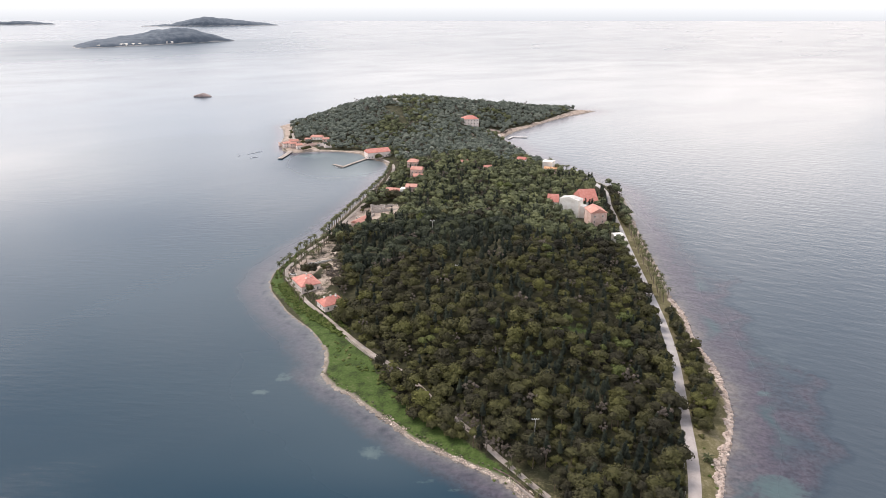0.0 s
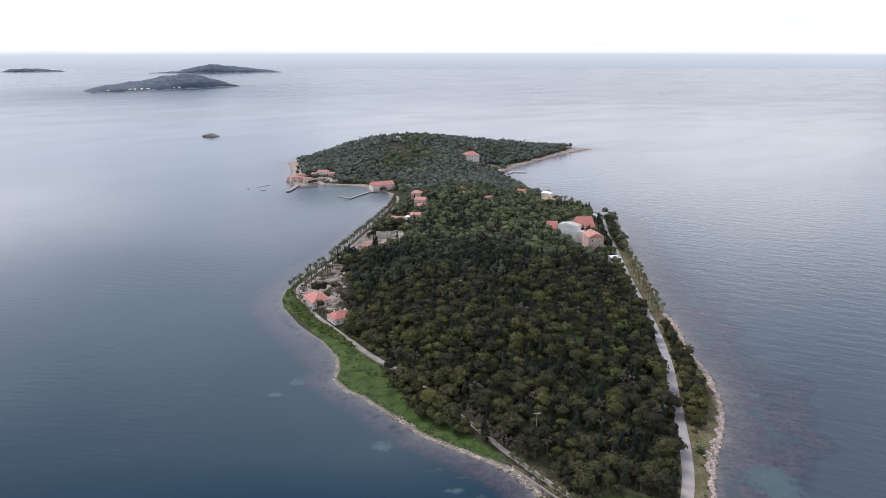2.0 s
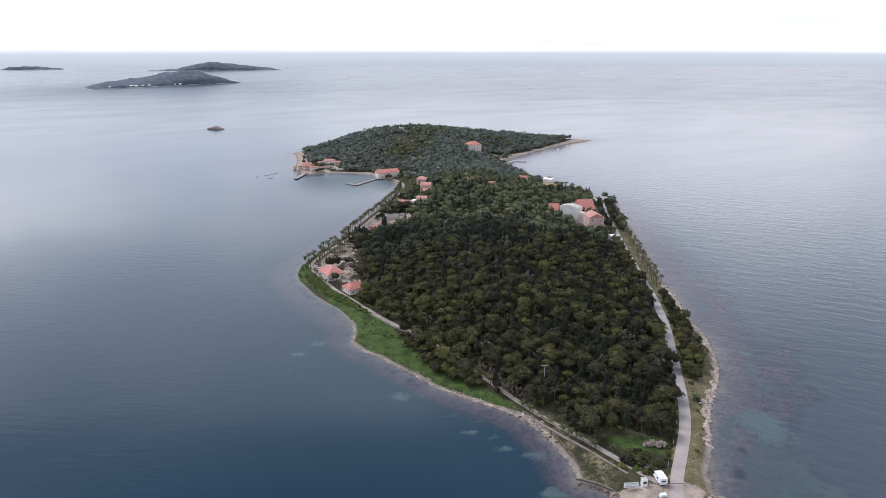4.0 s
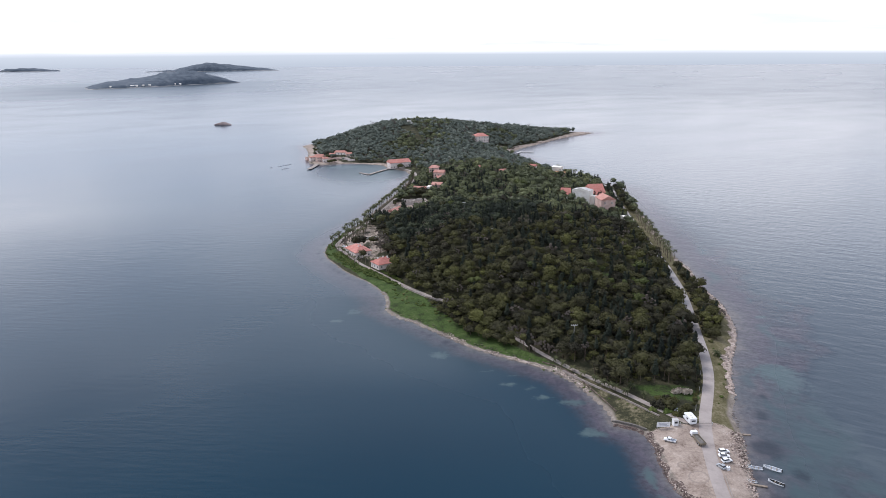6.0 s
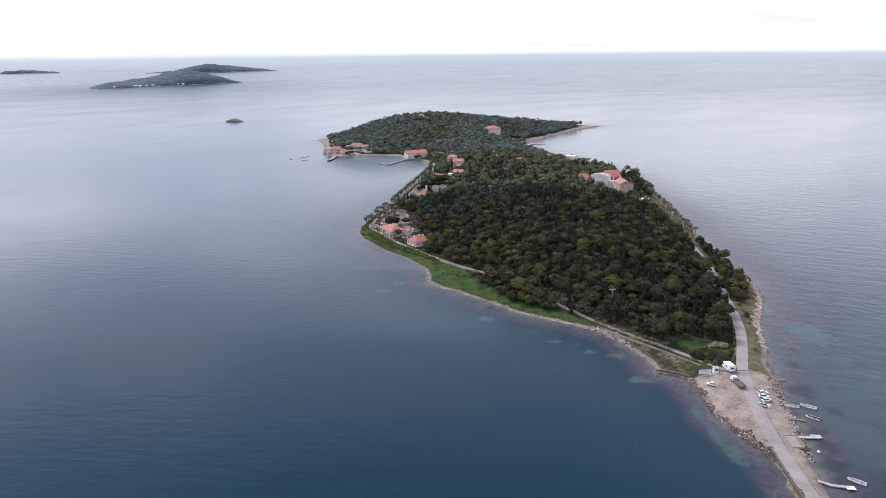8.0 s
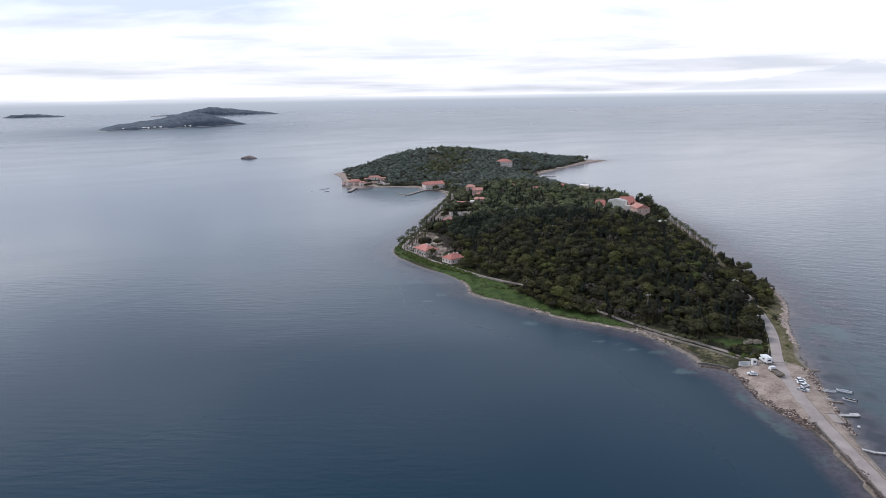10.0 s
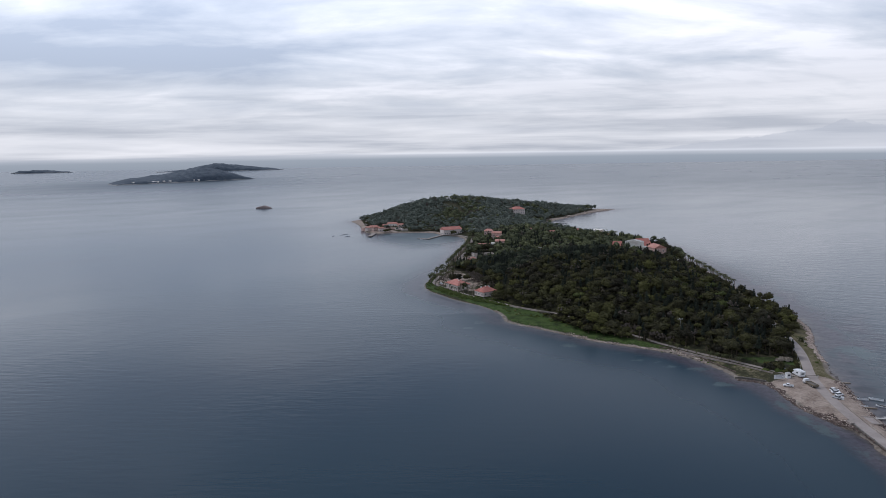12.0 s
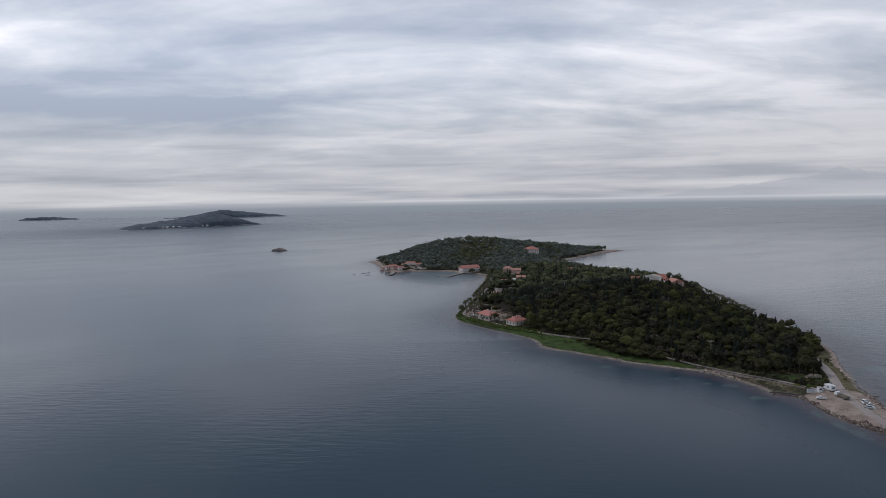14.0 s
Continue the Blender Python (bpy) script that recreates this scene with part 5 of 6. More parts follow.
part("kerb", boxed(74.85, 140.0, 1.2, 0.35, 7.3, 0.5, -8, bevel=0.04), M_TRACK, slab)
part("kerb", boxed(71.9, 136.6, 1.2, 4.6, 0.35, 0.45, -8, bevel=0.04), M_TRACK, slab)
part("kerb", boxed(72.9, 143.8, 1.2, 4.3, 0.3, 0.4, -8, bevel=0.04), M_TRACK, slab)
part("block", boxed(0, 0, -0.5, 2.0, 2.6, 1.3, 6, bevel=0.12), M_TRACK, thing("concrete_block", "weathered square concrete block beside the causeway", "block", at=pose(62.3, 137.6, ground_z(62.3, 137.6))))
tank = thing("water_tank", "round white plastic tank beside the parked cars", "tank", at=pose(74.9, 162.9, ground_z(74.9, 162.9)))
part("barrel", tube(bmesh.new(), (0, 0, -0.1), (0, 0, 1.0), 0.72, 0.66, 16), M_BOARD, tank)
part("dome", tube(bmesh.new(), (0, 0, 1.004), (0, 0, 1.2), 0.62, 0.25, 16), M_BOARD, tank)
part("cap", tube(bmesh.new(), (0, 0, 1.204), (0, 0, 1.3), 0.2, 0.18, 12), M_BAR, tank)

# ---- palms ----
def frond(bm, turn, lift, length, width):
    """One drooping, folded palm leaf."""
    rows, n = [], 5
    for k in range(n + 1):
        u = k / n
        out, z = length * (u - 0.12 * u * u), length * (math.sin(lift) * u - 0.75 * u * u)
        w = width * (0.25 + 1.2 * u * (1 - u) * 2) * (1 - 0.7 * u ** 3)
        rows.append([bm.verts.new(pose(0, 0, 0, 0, 0, turn) @ Vector((out, s * w, z + (0 if s == 0 else -0.35 * w)))) for s in (-1, 0, 1)])
    for p, q in zip(rows, rows[1:]):
        for i in (0, 1):
            bm.faces.new((p[i], q[i], q[i + 1], p[i + 1]))


def palm_crown(seed, length=2.6, count=26):
    r = random.Random(seed)
    bm = bmesh.new()
    for k in range(count):
        frond(bm, k * 137.5 + r.uniform(-15, 15), r.uniform(-0.35, 1.15), length * r.uniform(0.8, 1.15), 0.34)
    me = bpy.data.meshes.new("crown")
    bm.to_mesh(me)
    bm.free()
    me.materials.append(M_PALM)
    return me


def palm_trunk(seed):
    r = random.Random(seed)
    bm = bmesh.new()
    bend = r.uniform(-0.05, 0.05)
    pts = [(bend * math.sin(u * 3) * 1.0, bend * u, u) for u in (-0.05, 0.25, 0.5, 0.75, 1.0)]
    for k, (p, q) in enumerate(zip(pts, pts[1:])):
        tube(bm, p, q, 0.034 - 0.004 * k, 0.030 - 0.004 * k, 7)
    me = bpy.data.meshes.new("trunk")
    bm.to_mesh(me)
    bm.free()
    me.materials.append(M_PALMBARK)
    return me


PALM_CROWNS, PALM_TRUNKS = [palm_crown(s) for s in range(4)], [palm_trunk(s) for s in range(3)]


def palm(x, y, high, label, group, size=1.0, lean=(0, 0)):
    ob = thing("palm_tree", label, "palm", group, at=pose(x, y, ground_z(x, y), lean[0], lean[1], random.uniform(0, 360)))
    t = new("trunk", random.choice(PALM_TRUNKS))
    t.parent, t.scale = ob, (9.0 * min(1, high / 6), 9.0 * min(1, high / 6), high)
    c = new("crown", random.choice(PALM_CROWNS))
    c.parent, c.location, c.scale = ob, (0, 0, high), (size, size, size)
    return ob


def side_of(line, lo, hi, step, offset, jitter=0.5):
    """Places beside a line, between two stretches of it, at even steps."""
    p, n, _ = along(line, np.zeros(len(line)))
    run = np.r_[0, np.cumsum(np.linalg.norm(np.diff(p, axis=0), axis=1))]
    ok = (p[:, 1] >= lo) & (p[:, 1] <= hi)
    for s in np.arange(run[ok].min(), run[ok].max(), step):
        x, y = (np.interp(s, run, p[:, k]) + np.interp(s, run, n[:, k]) * offset for k in (0, 1))
        yield x + random.uniform(-jitter, jitter), y + random.uniform(-jitter, jitter)


for x, y in side_of(ROAD_BAY, 498, 724, 3.6, 2.2, 0.35):
    palm(x, y, random.uniform(6.5, 8.5), "tall slender palm lining the bay promenade", "promenade palms", 1.05)
for x, y in side_of(ROAD_BAY, 430, 496, 7.0, 2.6, 1.2):
    palm(x, y, random.uniform(5, 7.5), "palm at the bend of the shore", "palms at the point", 1.15)
for x, y in side_of(ROAD_BAY, 440, 500, 5.5, -5.5, 2.2):
    palm(x, y, random.uniform(6, 9), "palm beside the sandy courtyard", "palms at the point", 1.15)
for x, y in side_of(ROAD_BAY, 452, 494, 6.5, -10.0, 2.6):
    palm(x, y, random.uniform(4.5, 7.5), "palm beside the sandy courtyard", "palms at the point", 1.05)
for x, y in side_of(ROAD_WEST, 384, 424, 5.6, -3.2, 0.8):
    palm(x, y, random.uniform(4.4, 6.0), "palm between the lane and the house", "palms by the houses", 0.66)
for x, y in side_of(ROAD_WEST, 388, 426, 5.0, 3.0, 0.9):
    palm(x, y, random.uniform(4.0, 5.8), "palm between the lane and the shore", "palms by the houses", 0.64)
for x, y in side_of(ROAD_EAST, 392, 520, 6.6, -6.0, 0.6):
    palm(x, y, random.uniform(6.5, 8.5), "palm with a bare trunk on the eastern shore", "eastern shore palms", 0.95, (random.uniform(-6, 6), 5))
for x, y in side_of(ROAD_EAST, 400, 520, 7.4, -9.2, 0.8):
    palm(x, y, random.uniform(5.5, 7.5), "palm with a bare trunk on the eastern shore", "eastern shore palms", 0.95, (random.uniform(-6, 6), 5))
for k in range(6):
    palm(117 + k * 2.6, 697 + (k % 2) * 3, 8.0, "palm beside the eastern boathouse", "boathouse palms", 1.0)
for x, y, h in ((48.6, 219.8, 2.6), (50.6, 218.2, 2.8), (43.7, 225.8, 2.4), (39.4, 231, 2.2), (32.7, 242, 2.0), (57.1, 219, 2.6), (60.5, 211.6, 2.4), (36, 236.5, 2.1), (46.2, 222.6, 2.5), (53.6, 214.2, 2.6), (29.8, 246.2, 1.9)):
    palm(x, y, h, "short young palm beside the lane wall", "young palms by the lane", 0.85)
for x, y in ((118, 298.7), (110.9, 273.7), (106.5, 251)):
    palm(x, y, 1.6, "low bushy palm on the grassy verge", "bushy palms", 1.15)


# ---- cypresses, shrubs, and trees by the shore ----
for x, y in ((-53, 524), (-50.6, 521), (-52, 528), (-52, 512), (-50, 516), (-74, 508), (-71, 512), (-68, 506), (-66, 503)):
    plant("spire", random.randrange(3), x, y, ground_z(x, y), 0.8, 3.8, 40.0, "cypresses by the ruins", "dark dense cypress beside the ruined houses", 1.1 if y < 520 else 1.45)
for x, y, r in ((-56, 436, 3.4), (-70, 500, 4.5), (-62, 498, 4.8), (-37, 595, 6.8), (-43, 598, 6.2), (-32, 590, 4.6), (-48, 606, 4.4), (-40, 601, 5.0), (-66, 760, 4.4), (-69.8, 435.5, 3.6), (-64, 486, 4.4), (-62, 470, 4.6), (-64, 497, 5.4), (-57, 502, 5.2), (-69, 494, 4.6)):
    plant("pine", random.randrange(7), x, y, ground_z(x, y), 1.4, r, random.uniform(0, 360), "garden trees", "dense dark tree beside the houses")
for x, y, r in ((-193, 950, 4.6), (-187, 968, 4.2), (-189, 958, 3.8), (-158, 806, 3.0), (-152, 810, 3.4), (-155, 808, 3.2), (-190, 838, 2.4), (-176, 842, 3.2), (-164, 838, 3.4), (-155, 830, 3.4), (-186, 870, 2.6), (-180, 884, 3.0), (-192, 905, 2.6)):
    plant("pine", random.randrange(7), x, y, ground_z(x, y), 1.0, r, random.uniform(0, 360), "headland trees", "dark rounded tree among the headland ruins")
for x, y in side_of(ROAD_BAY, 500, 700, 6.5, -5.5, 1.8):
    if math.hypot(x + 60, y - 545) > 17 and math.hypot(x + 44, y - 572) > 14:
        plant(random.choice(("pine", "pine", "tall")), random.randrange(7), x, y, ground_z(x, y), random.uniform(0.5, 1.6), random.uniform(2.0, 3.4), random.uniform(0, 360), "garden trees", "leafy tree behind the promenade")
for x, y in ((-52, 420), (-56, 412), (-14, 702), (-8, 706), (-63, 411), (-66, 419), (-58, 423), (-51, 408), (-61, 417), (-59, 405), (-64, 424), (-55, 403), (-60, 430), (-66, 431), (-53, 396), (-48, 372), (-61, 437), (-66, 443), (-63, 449), (-68, 455)):
    plant("bare", random.randrange(2), x, y, ground_z(x, y), 2.0, 3.6, random.uniform(0, 360), "garden trees", "leafless grey-brown tree beside the houses")
for off, lo, hi, step, rmin, rmax in ((-5.4, 266, 384, 4.2, 2.0, 3.0), (-8.0, 266, 384, 4.2, 2.0, 3.2), (-11.0, 276, 376, 4.6, 2.0, 3.2), (-6.0, 530, 640, 4.6, 2.4, 3.6), (-9.6, 535, 620, 7.0, 1.8, 2.8)):
    for x, y in side_of(ROAD_EAST, lo, hi, step, off, 1.2):
        if shore_distance(np.array([x]), np.array([y]))[0] > 6.0:
            plant(random.choice(("pine", "tall")), random.randrange(7), x, y, ground_z(x, y), random.uniform(0.6, 1.8), random.uniform(rmin, rmax), random.uniform(0, 360), "shore thicket trees", "dense olive-green tree between road and shore")
for off, lo, hi, step in ((4.6, 512, 622, 4.4), (8.4, 548, 580, 5.0), (-4.6, 528, 625, 4.6)):
    for x, y in side_of(ROAD_EAST, lo, hi, step, off, 0.9):
        plant(random.choice(("pine", "tall", "spire")), random.randrange(3), x, y, ground_z(x, y), random.uniform(1.5, 3.2), random.uniform(2.8, 3.9), random.uniform(0, 360), "roadside trees", "dark tree overhanging the road by the old hospital")
for k in range(34):
    u = (k + 0.5) / 34
    x, y = 84 + 66 * u + random.uniform(-5, 1), 905 + 95 * u + random.uniform(-3, 7)
    if shore_distance(np.array([x]), np.array([y]))[0] > 4:
        plant("bare", random.randrange(2), x, y, ground_z(x, y), 0.5, random.uniform(1.8, 3.0), random.uniform(0, 360), "cove scrub", "leafless brown scrub above the eastern cove")
for off, lo, hi, step in ((5.5, 264, 312, 3.4), (9.0, 270, 314, 3.8), (12.0, 276, 300, 4.5)):
    for x, y in side_of(ROAD_WEST, lo, hi, step, off, 1.2):
        plant(random.choice(("pine", "tall", "pine")), random.randrange(7), x, y, ground_z(x, y), random.uniform(0.6, 1.6), random.uniform(2.1, 3.3), random.uniform(0, 360), "lane thicket trees", "bushy dark tree between meadow and lane")
for x, y in ((12.0, 271), (16.5, 266.5), (20.5, 262), (24.5, 257), (28.0, 251.5), (31.0, 248.5), (22.0, 256), (8.5, 275.5)):
    plant("bare", random.randrange(2), x, y, ground_z(x, y), 2.6, random.uniform(2.8, 3.6), random.uniform(0, 360), "lane thicket trees", "leafless brown tree leaning over the lane")
plant("pine", 2, 39.8, 254.5, ground_z(39.8, 254.5), 3.2, 4.2, 20.0)
plant("tall", 1, 43.5, 256, ground_z(43.5, 256), 2.6, 3.6, 80.0)
SHRUB = [mesh_arrays("shrub", v, [tri, quad], [M_BUSH], np.zeros(len(v))) for v, tri, quad in CROWNS[False]["bush"]]


def shrub(x, y, r, label, group):
    ob = tagged(new("shrub", random.choice(SHRUB)), label, "shrub", group)
    ob.matrix_basis = pose(x, y, ground_z(x, y) - 0.1 * r, 0, 0, random.uniform(0, 360)) @ Matrix.Diagonal((r, r, r * random.uniform(0.7, 1.0), 1))


WEST_EDGE = SHORE[corner_of(SHORE, 29, 238):corner_of(SHORE, -53, 314) + 1]


def scrub_of(name, label, spots, mat):
    """One mesh of many low bushes: place and reach of each."""
    vs, fs3, fs4, tn, n0 = [], [], [], [], 0
    for x, y, r in spots:
        v, tri, quad = random.choice(CROWNS[False]["bush"])
        a = random.uniform(0, 6.28)
        w = np.stack([v[:, 0] * math.cos(a) - v[:, 1] * math.sin(a), v[:, 0] * math.sin(a) + v[:, 1] * math.cos(a), v[:, 2] * random.uniform(0.8, 1.1)], 1)
        vs.append(w * r + (x, y, ground_z(x, y) - 0.1 * r))
        fs3.append(tri + n0)
        fs4.append(quad + n0)
        tn.append(np.full(len(v), random.random()))
        n0 += len(v)
    tagged(new(name, mesh_arrays(name, np.concatenate(vs), [np.concatenate(fs3), np.concatenate(fs4)], [mat], np.concatenate(tn))), label, "scrub", kind="stuff")


for off, lo, hi, step, r in ((3.4, 352, 424, 2.2, 1.9), (5.5, 364, 426, 2.2, 1.8), (7.5, 374, 426, 2.4, 1.5), (9.5, 384, 427, 2.6, 1.3), (7.4, 205, 250, 4.4, 0.9), (-2.8, 350, 384, 2.4, 1.4), (2.4, 346, 380, 2.6, 1.2)):
    for x, y in side_of(ROAD_WEST, lo, hi, step, off, 1.0):
        shrub(x, y, r * random.uniform(0.6, 1.2), "low green shrub between lane and shore", "lane shrubs")
for off in (3.6, 5.6):
    for x, y in side_of(ROAD_BAY, 428, 482, 2.4, off, 0.8):
        if shore_distance(np.array([x]), np.array([y]))[0] > 1.2:
            shrub(x, y, random.uniform(0.8, 1.6), "dense green shrub between promenade and shore", "lane shrubs")
for x, y in side_of(ROAD_WEST, 296, 350, 2.4, 10.5, 5.0):
    shrub(x, y, random.uniform(0.6, 1.5), "pale green shrub in the meadow", "meadow shrubs")
for x, y in ((66.5, 200.5), (69.5, 203.5), (64.5, 204), (72, 201), (67, 206), (61, 202)):
    shrub(x, y, random.uniform(1.8, 2.6), "dark leafy bush beside the island gate", "gate bushes")
spots = [(x, y, r * random.uniform(0.7, 1.2)) for off, lo, hi, step, r in ((3.0, 356, 424, 2.3, 1.9), (5.0, 362, 426, 2.6, 1.7), (7.0, 372, 426, 3.0, 1.4), (-3.4, 356, 380, 2.6, 1.7), (8.2, 318, 352, 5.0, 1.0)) for x, y in side_of(ROAD_WEST, lo, hi, step, off, 0.9)]
scrub_of("hedge", "dark evergreen hedge bushes between the lane and the shore", spots, M_BUSH)
spots = []
for x in np.arange(26, -54, -1.6):
    y = float(np.interp(-x, -WEST_EDGE[:, 0], WEST_EDGE[:, 1])) + random.uniform(3.4, 5.4)
    spots.append((x + random.uniform(-0.8, 0.8), y, random.uniform(0.4, 0.95)))
scrub_of("beach_scrub", "dark tufts of scrub above the western beach stones", spots, M_LEAF_HAZE)
DARKSHRUB = [mesh_arrays("shrub", v, [tri, quad], [M_PINE], np.zeros(len(v))) for v, tri, quad in CROWNS[True]["bush"]]
for x, y, r in ((64.4, 204.5, 4.0), (68.6, 204.4, 4.2), (66.4, 209.6, 2.6), (66.8, 206.4, 3.4), (71.0, 207.4, 3.0), (72.4, 199.6, 2.4), (69.0, 198.0, 2.2), (75.4, 203.0, 2.6), (69.6, 210.4, 2.2)):
    ob = tagged(new("shrub", random.choice(DARKSHRUB)), "large dark evergreen bush beside the island gate", "shrub", "gate bushes")
    ob.matrix_basis = pose(x, y, ground_z(x, y) - 0.1 * r, 0, 0, random.uniform(0, 360)) @ Matrix.Diagonal((r, r, r * 1.05, 1))
for x, y in side_of(ROAD_EAST, 202, 252, 2.6, 4.4, 0.5):
    ob = tagged(new("shrub", random.choice(DARKSHRUB)), "dark ragged hedge bush along the road", "shrub", "roadside hedge")
    r = random.uniform(0.9, 1.5)
    ob.matrix_basis = pose(x, y, ground_z(x, y) - 0.1, 0, 0, random.uniform(0, 360)) @ Matrix.Diagonal((r, r, r * 1.2, 1))
for x, y in side_of(ROAD_EAST, 205, 268, 6.0, -6.5, 1.8):
    shrub(x, y, random.uniform(0.5, 1.2), "dry low shrub on the grassy verge", "verge shrubs")


# ---- stones along the water ----
def stones(name, label, count, lo, hi, inner, outer, small, large, mat, seed, keep_x=None):
    """Loose rocks strewn in a band along a stretch of coast: lo, hi number the coast's corners."""
    r = np.random.default_rng(seed)
    line = COAST[lo:hi]
    seg = np.linalg.norm(np.diff(line, axis=0), axis=1)
    run = np.r_[0, np.cumsum(seg)]
    s = r.uniform(0, run[-1], count)
    x, y = np.interp(s, run, line[:, 0]), np.interp(s, run, line[:, 1])
    k = np.clip(np.searchsorted(run, s) - 1, 0, len(seg) - 1)
    d = np.diff(line, axis=0)[k] / seg[k][:, None]
    off = inner + (outer - inner) * r.random(count) * (0.62 + 0.38 * np.sin(s * 0.13) * np.sin(s * 0.041 + 1.2) + 0.2 * np.sin(s * 0.61))
    x, y = x + d[:, 1] * off, y - d[:, 0] * off
    z = height(x, y)
    size = small + (large - small) * r.random(count) ** 2.6
    vs, fs = [], []
    for i in range(count):
        v = ICO_V * (1 + 0.28 * r.normal(size=(len(ICO_V), 1))) * size[i] * (1, r.uniform(0.6, 1), r.uniform(0.45, 0.8))
        a = r.uniform(0, 6.28)
        v = np.stack([v[:, 0] * math.cos(a) - v[:, 1] * math.sin(a), v[:, 0] * math.sin(a) + v[:, 1] * math.cos(a), v[:, 2]], 1)
        vs.append(v + (x[i], y[i], max(z[i], -0.3) + size[i] * 0.1))
        fs.append(ICO_F + i * len(ICO_V))
    me = mesh_arrays(name, np.concatenate(vs), [np.concatenate(fs)], [mat])
    return tagged(new(name, me), label, "rocks", kind="stuff")


# the coast runs up the west side, round the far end and down the east side: inland lies to its right
stones("shore_rocks", "pale jumbled rocks along the eastern shore", 3000, corner(137, 401), corner(92, 200), -0.3, 4.2, 0.14, 1.0, M_ROCKP, 3)
stones("shore_rocks", "dark wet rocks at the eastern waterline", 520, corner(137, 401), corner(83, 163), -1.6, 0.4, 0.22, 0.7, M_ROCKD, 4)
stones("shore_rocks", "scattered pale rocks on the further eastern shore", 800, corner(157, 549), corner(137, 401), -0.5, 4.5, 0.35, 1.0, M_ROCKP, 5)
stones("rubble_bank", "dark brown rubble bank beside the sandy spit", 2300, corner(61, 134), corner(54, 188) + 1, -1.6, 4.0, 0.14, 0.5, M_RUBBLE, 6)
stones("rubble_bank", "brown rubble along the spit's edge", 260, corner(61, 134), corner(54, 188) + 1, -0.4, 3.8, 0.18, 0.5, M_ROCKP, 7)
stones("rubble_bank", "dark stones below the corner wall", 160, corner(54, 188), corner(44, 194) + 1, -1.2, 0.8, 0.25, 0.7, M_RUBBLE, 16)
stones("rubble_bank", "dark rubble at the foot of the causeway", 900, 1, corner(61, 134) + 1, -1.8, 1.2, 0.18, 0.52, M_RUBBLE, 8)
stones("beach_stones", "thin line of pale stones on the western beach", 1100, corner(39, 219), corner(-53, 314), 0.4, 2.6, 0.06, 0.20, M_ROCKP, 9)
stones("shore_rocks", "pale tumbled rocks banked above the western beach", 620, corner(39, 219), corner(-28, 287), 0.2, 3.4, 0.14, 0.55, M_ROCKP, 19)
stones("beach_stones", "dark weed and stones at the western waterline", 900, corner(39, 219), corner(-53, 314), -1.4, 0.6, 0.18, 0.5, M_ROCKD, 10)
stones("shore_rocks", "brown rocks strewn along the boat shore", 800, corner(90, 187), corner(71, 121), -1.4, 4.6, 0.14, 0.52, M_RUBBLE, 12)
stones("shore_rocks", "pale broken stones and dirt along the boat shore", 900, corner(90, 187), corner(71, 121), -0.6, 6.0, 0.12, 0.50, M_ROCKP, 18)
stones("shore_rocks", "pale rocks on the far spit", 260, corner(241, 1102), corner(102, 935), 0.0, 9.0, 0.5, 1.8, M_ROCKP, 13)


# ---- vehicles ----
def loft(bm, sections):
    """A hull through closed sections of equally many corners, with capped ends."""
    rings = [[bm.verts.new(p) for p in s] for s in sections]
    n = len(rings[0])
    for a, b in zip(rings, rings[1:]):
        for i in range(n):
            bm.faces.new((a[i], b[i], b[(i + 1) % n], a[(i + 1) % n]))
    bm.faces.new(rings[0])
    bm.faces.new(rings[-1][::-1])
    bmesh.ops.recalc_face_normals(bm, faces=bm.faces)
    return bm


def section(x, half, low, high, tuck=0.86):
    return [(x, -half * 0.94, low), (x, half * 0.94, low), (x, half, (low + high) / 2), (x, half * tuck, high), (x, -half * tuck, high), (x, -half, (low + high) / 2)]


def wheel(parent, x, y, r=0.32, wide=0.22):
    w = part("wheel", bmesh.new(), M_RUBBER, parent)
    part("tyre", tube(bmesh.new(), (x, y - wide / 2, r), (x, y + wide / 2, r), r, r, 12), M_RUBBER, w)
    part("rim", tube(bmesh.new(), (x, y - wide / 2 - 0.01, r), (x, y + wide / 2 + 0.01, r), r * 0.6, r * 0.6, 10), M_STEEL, w)


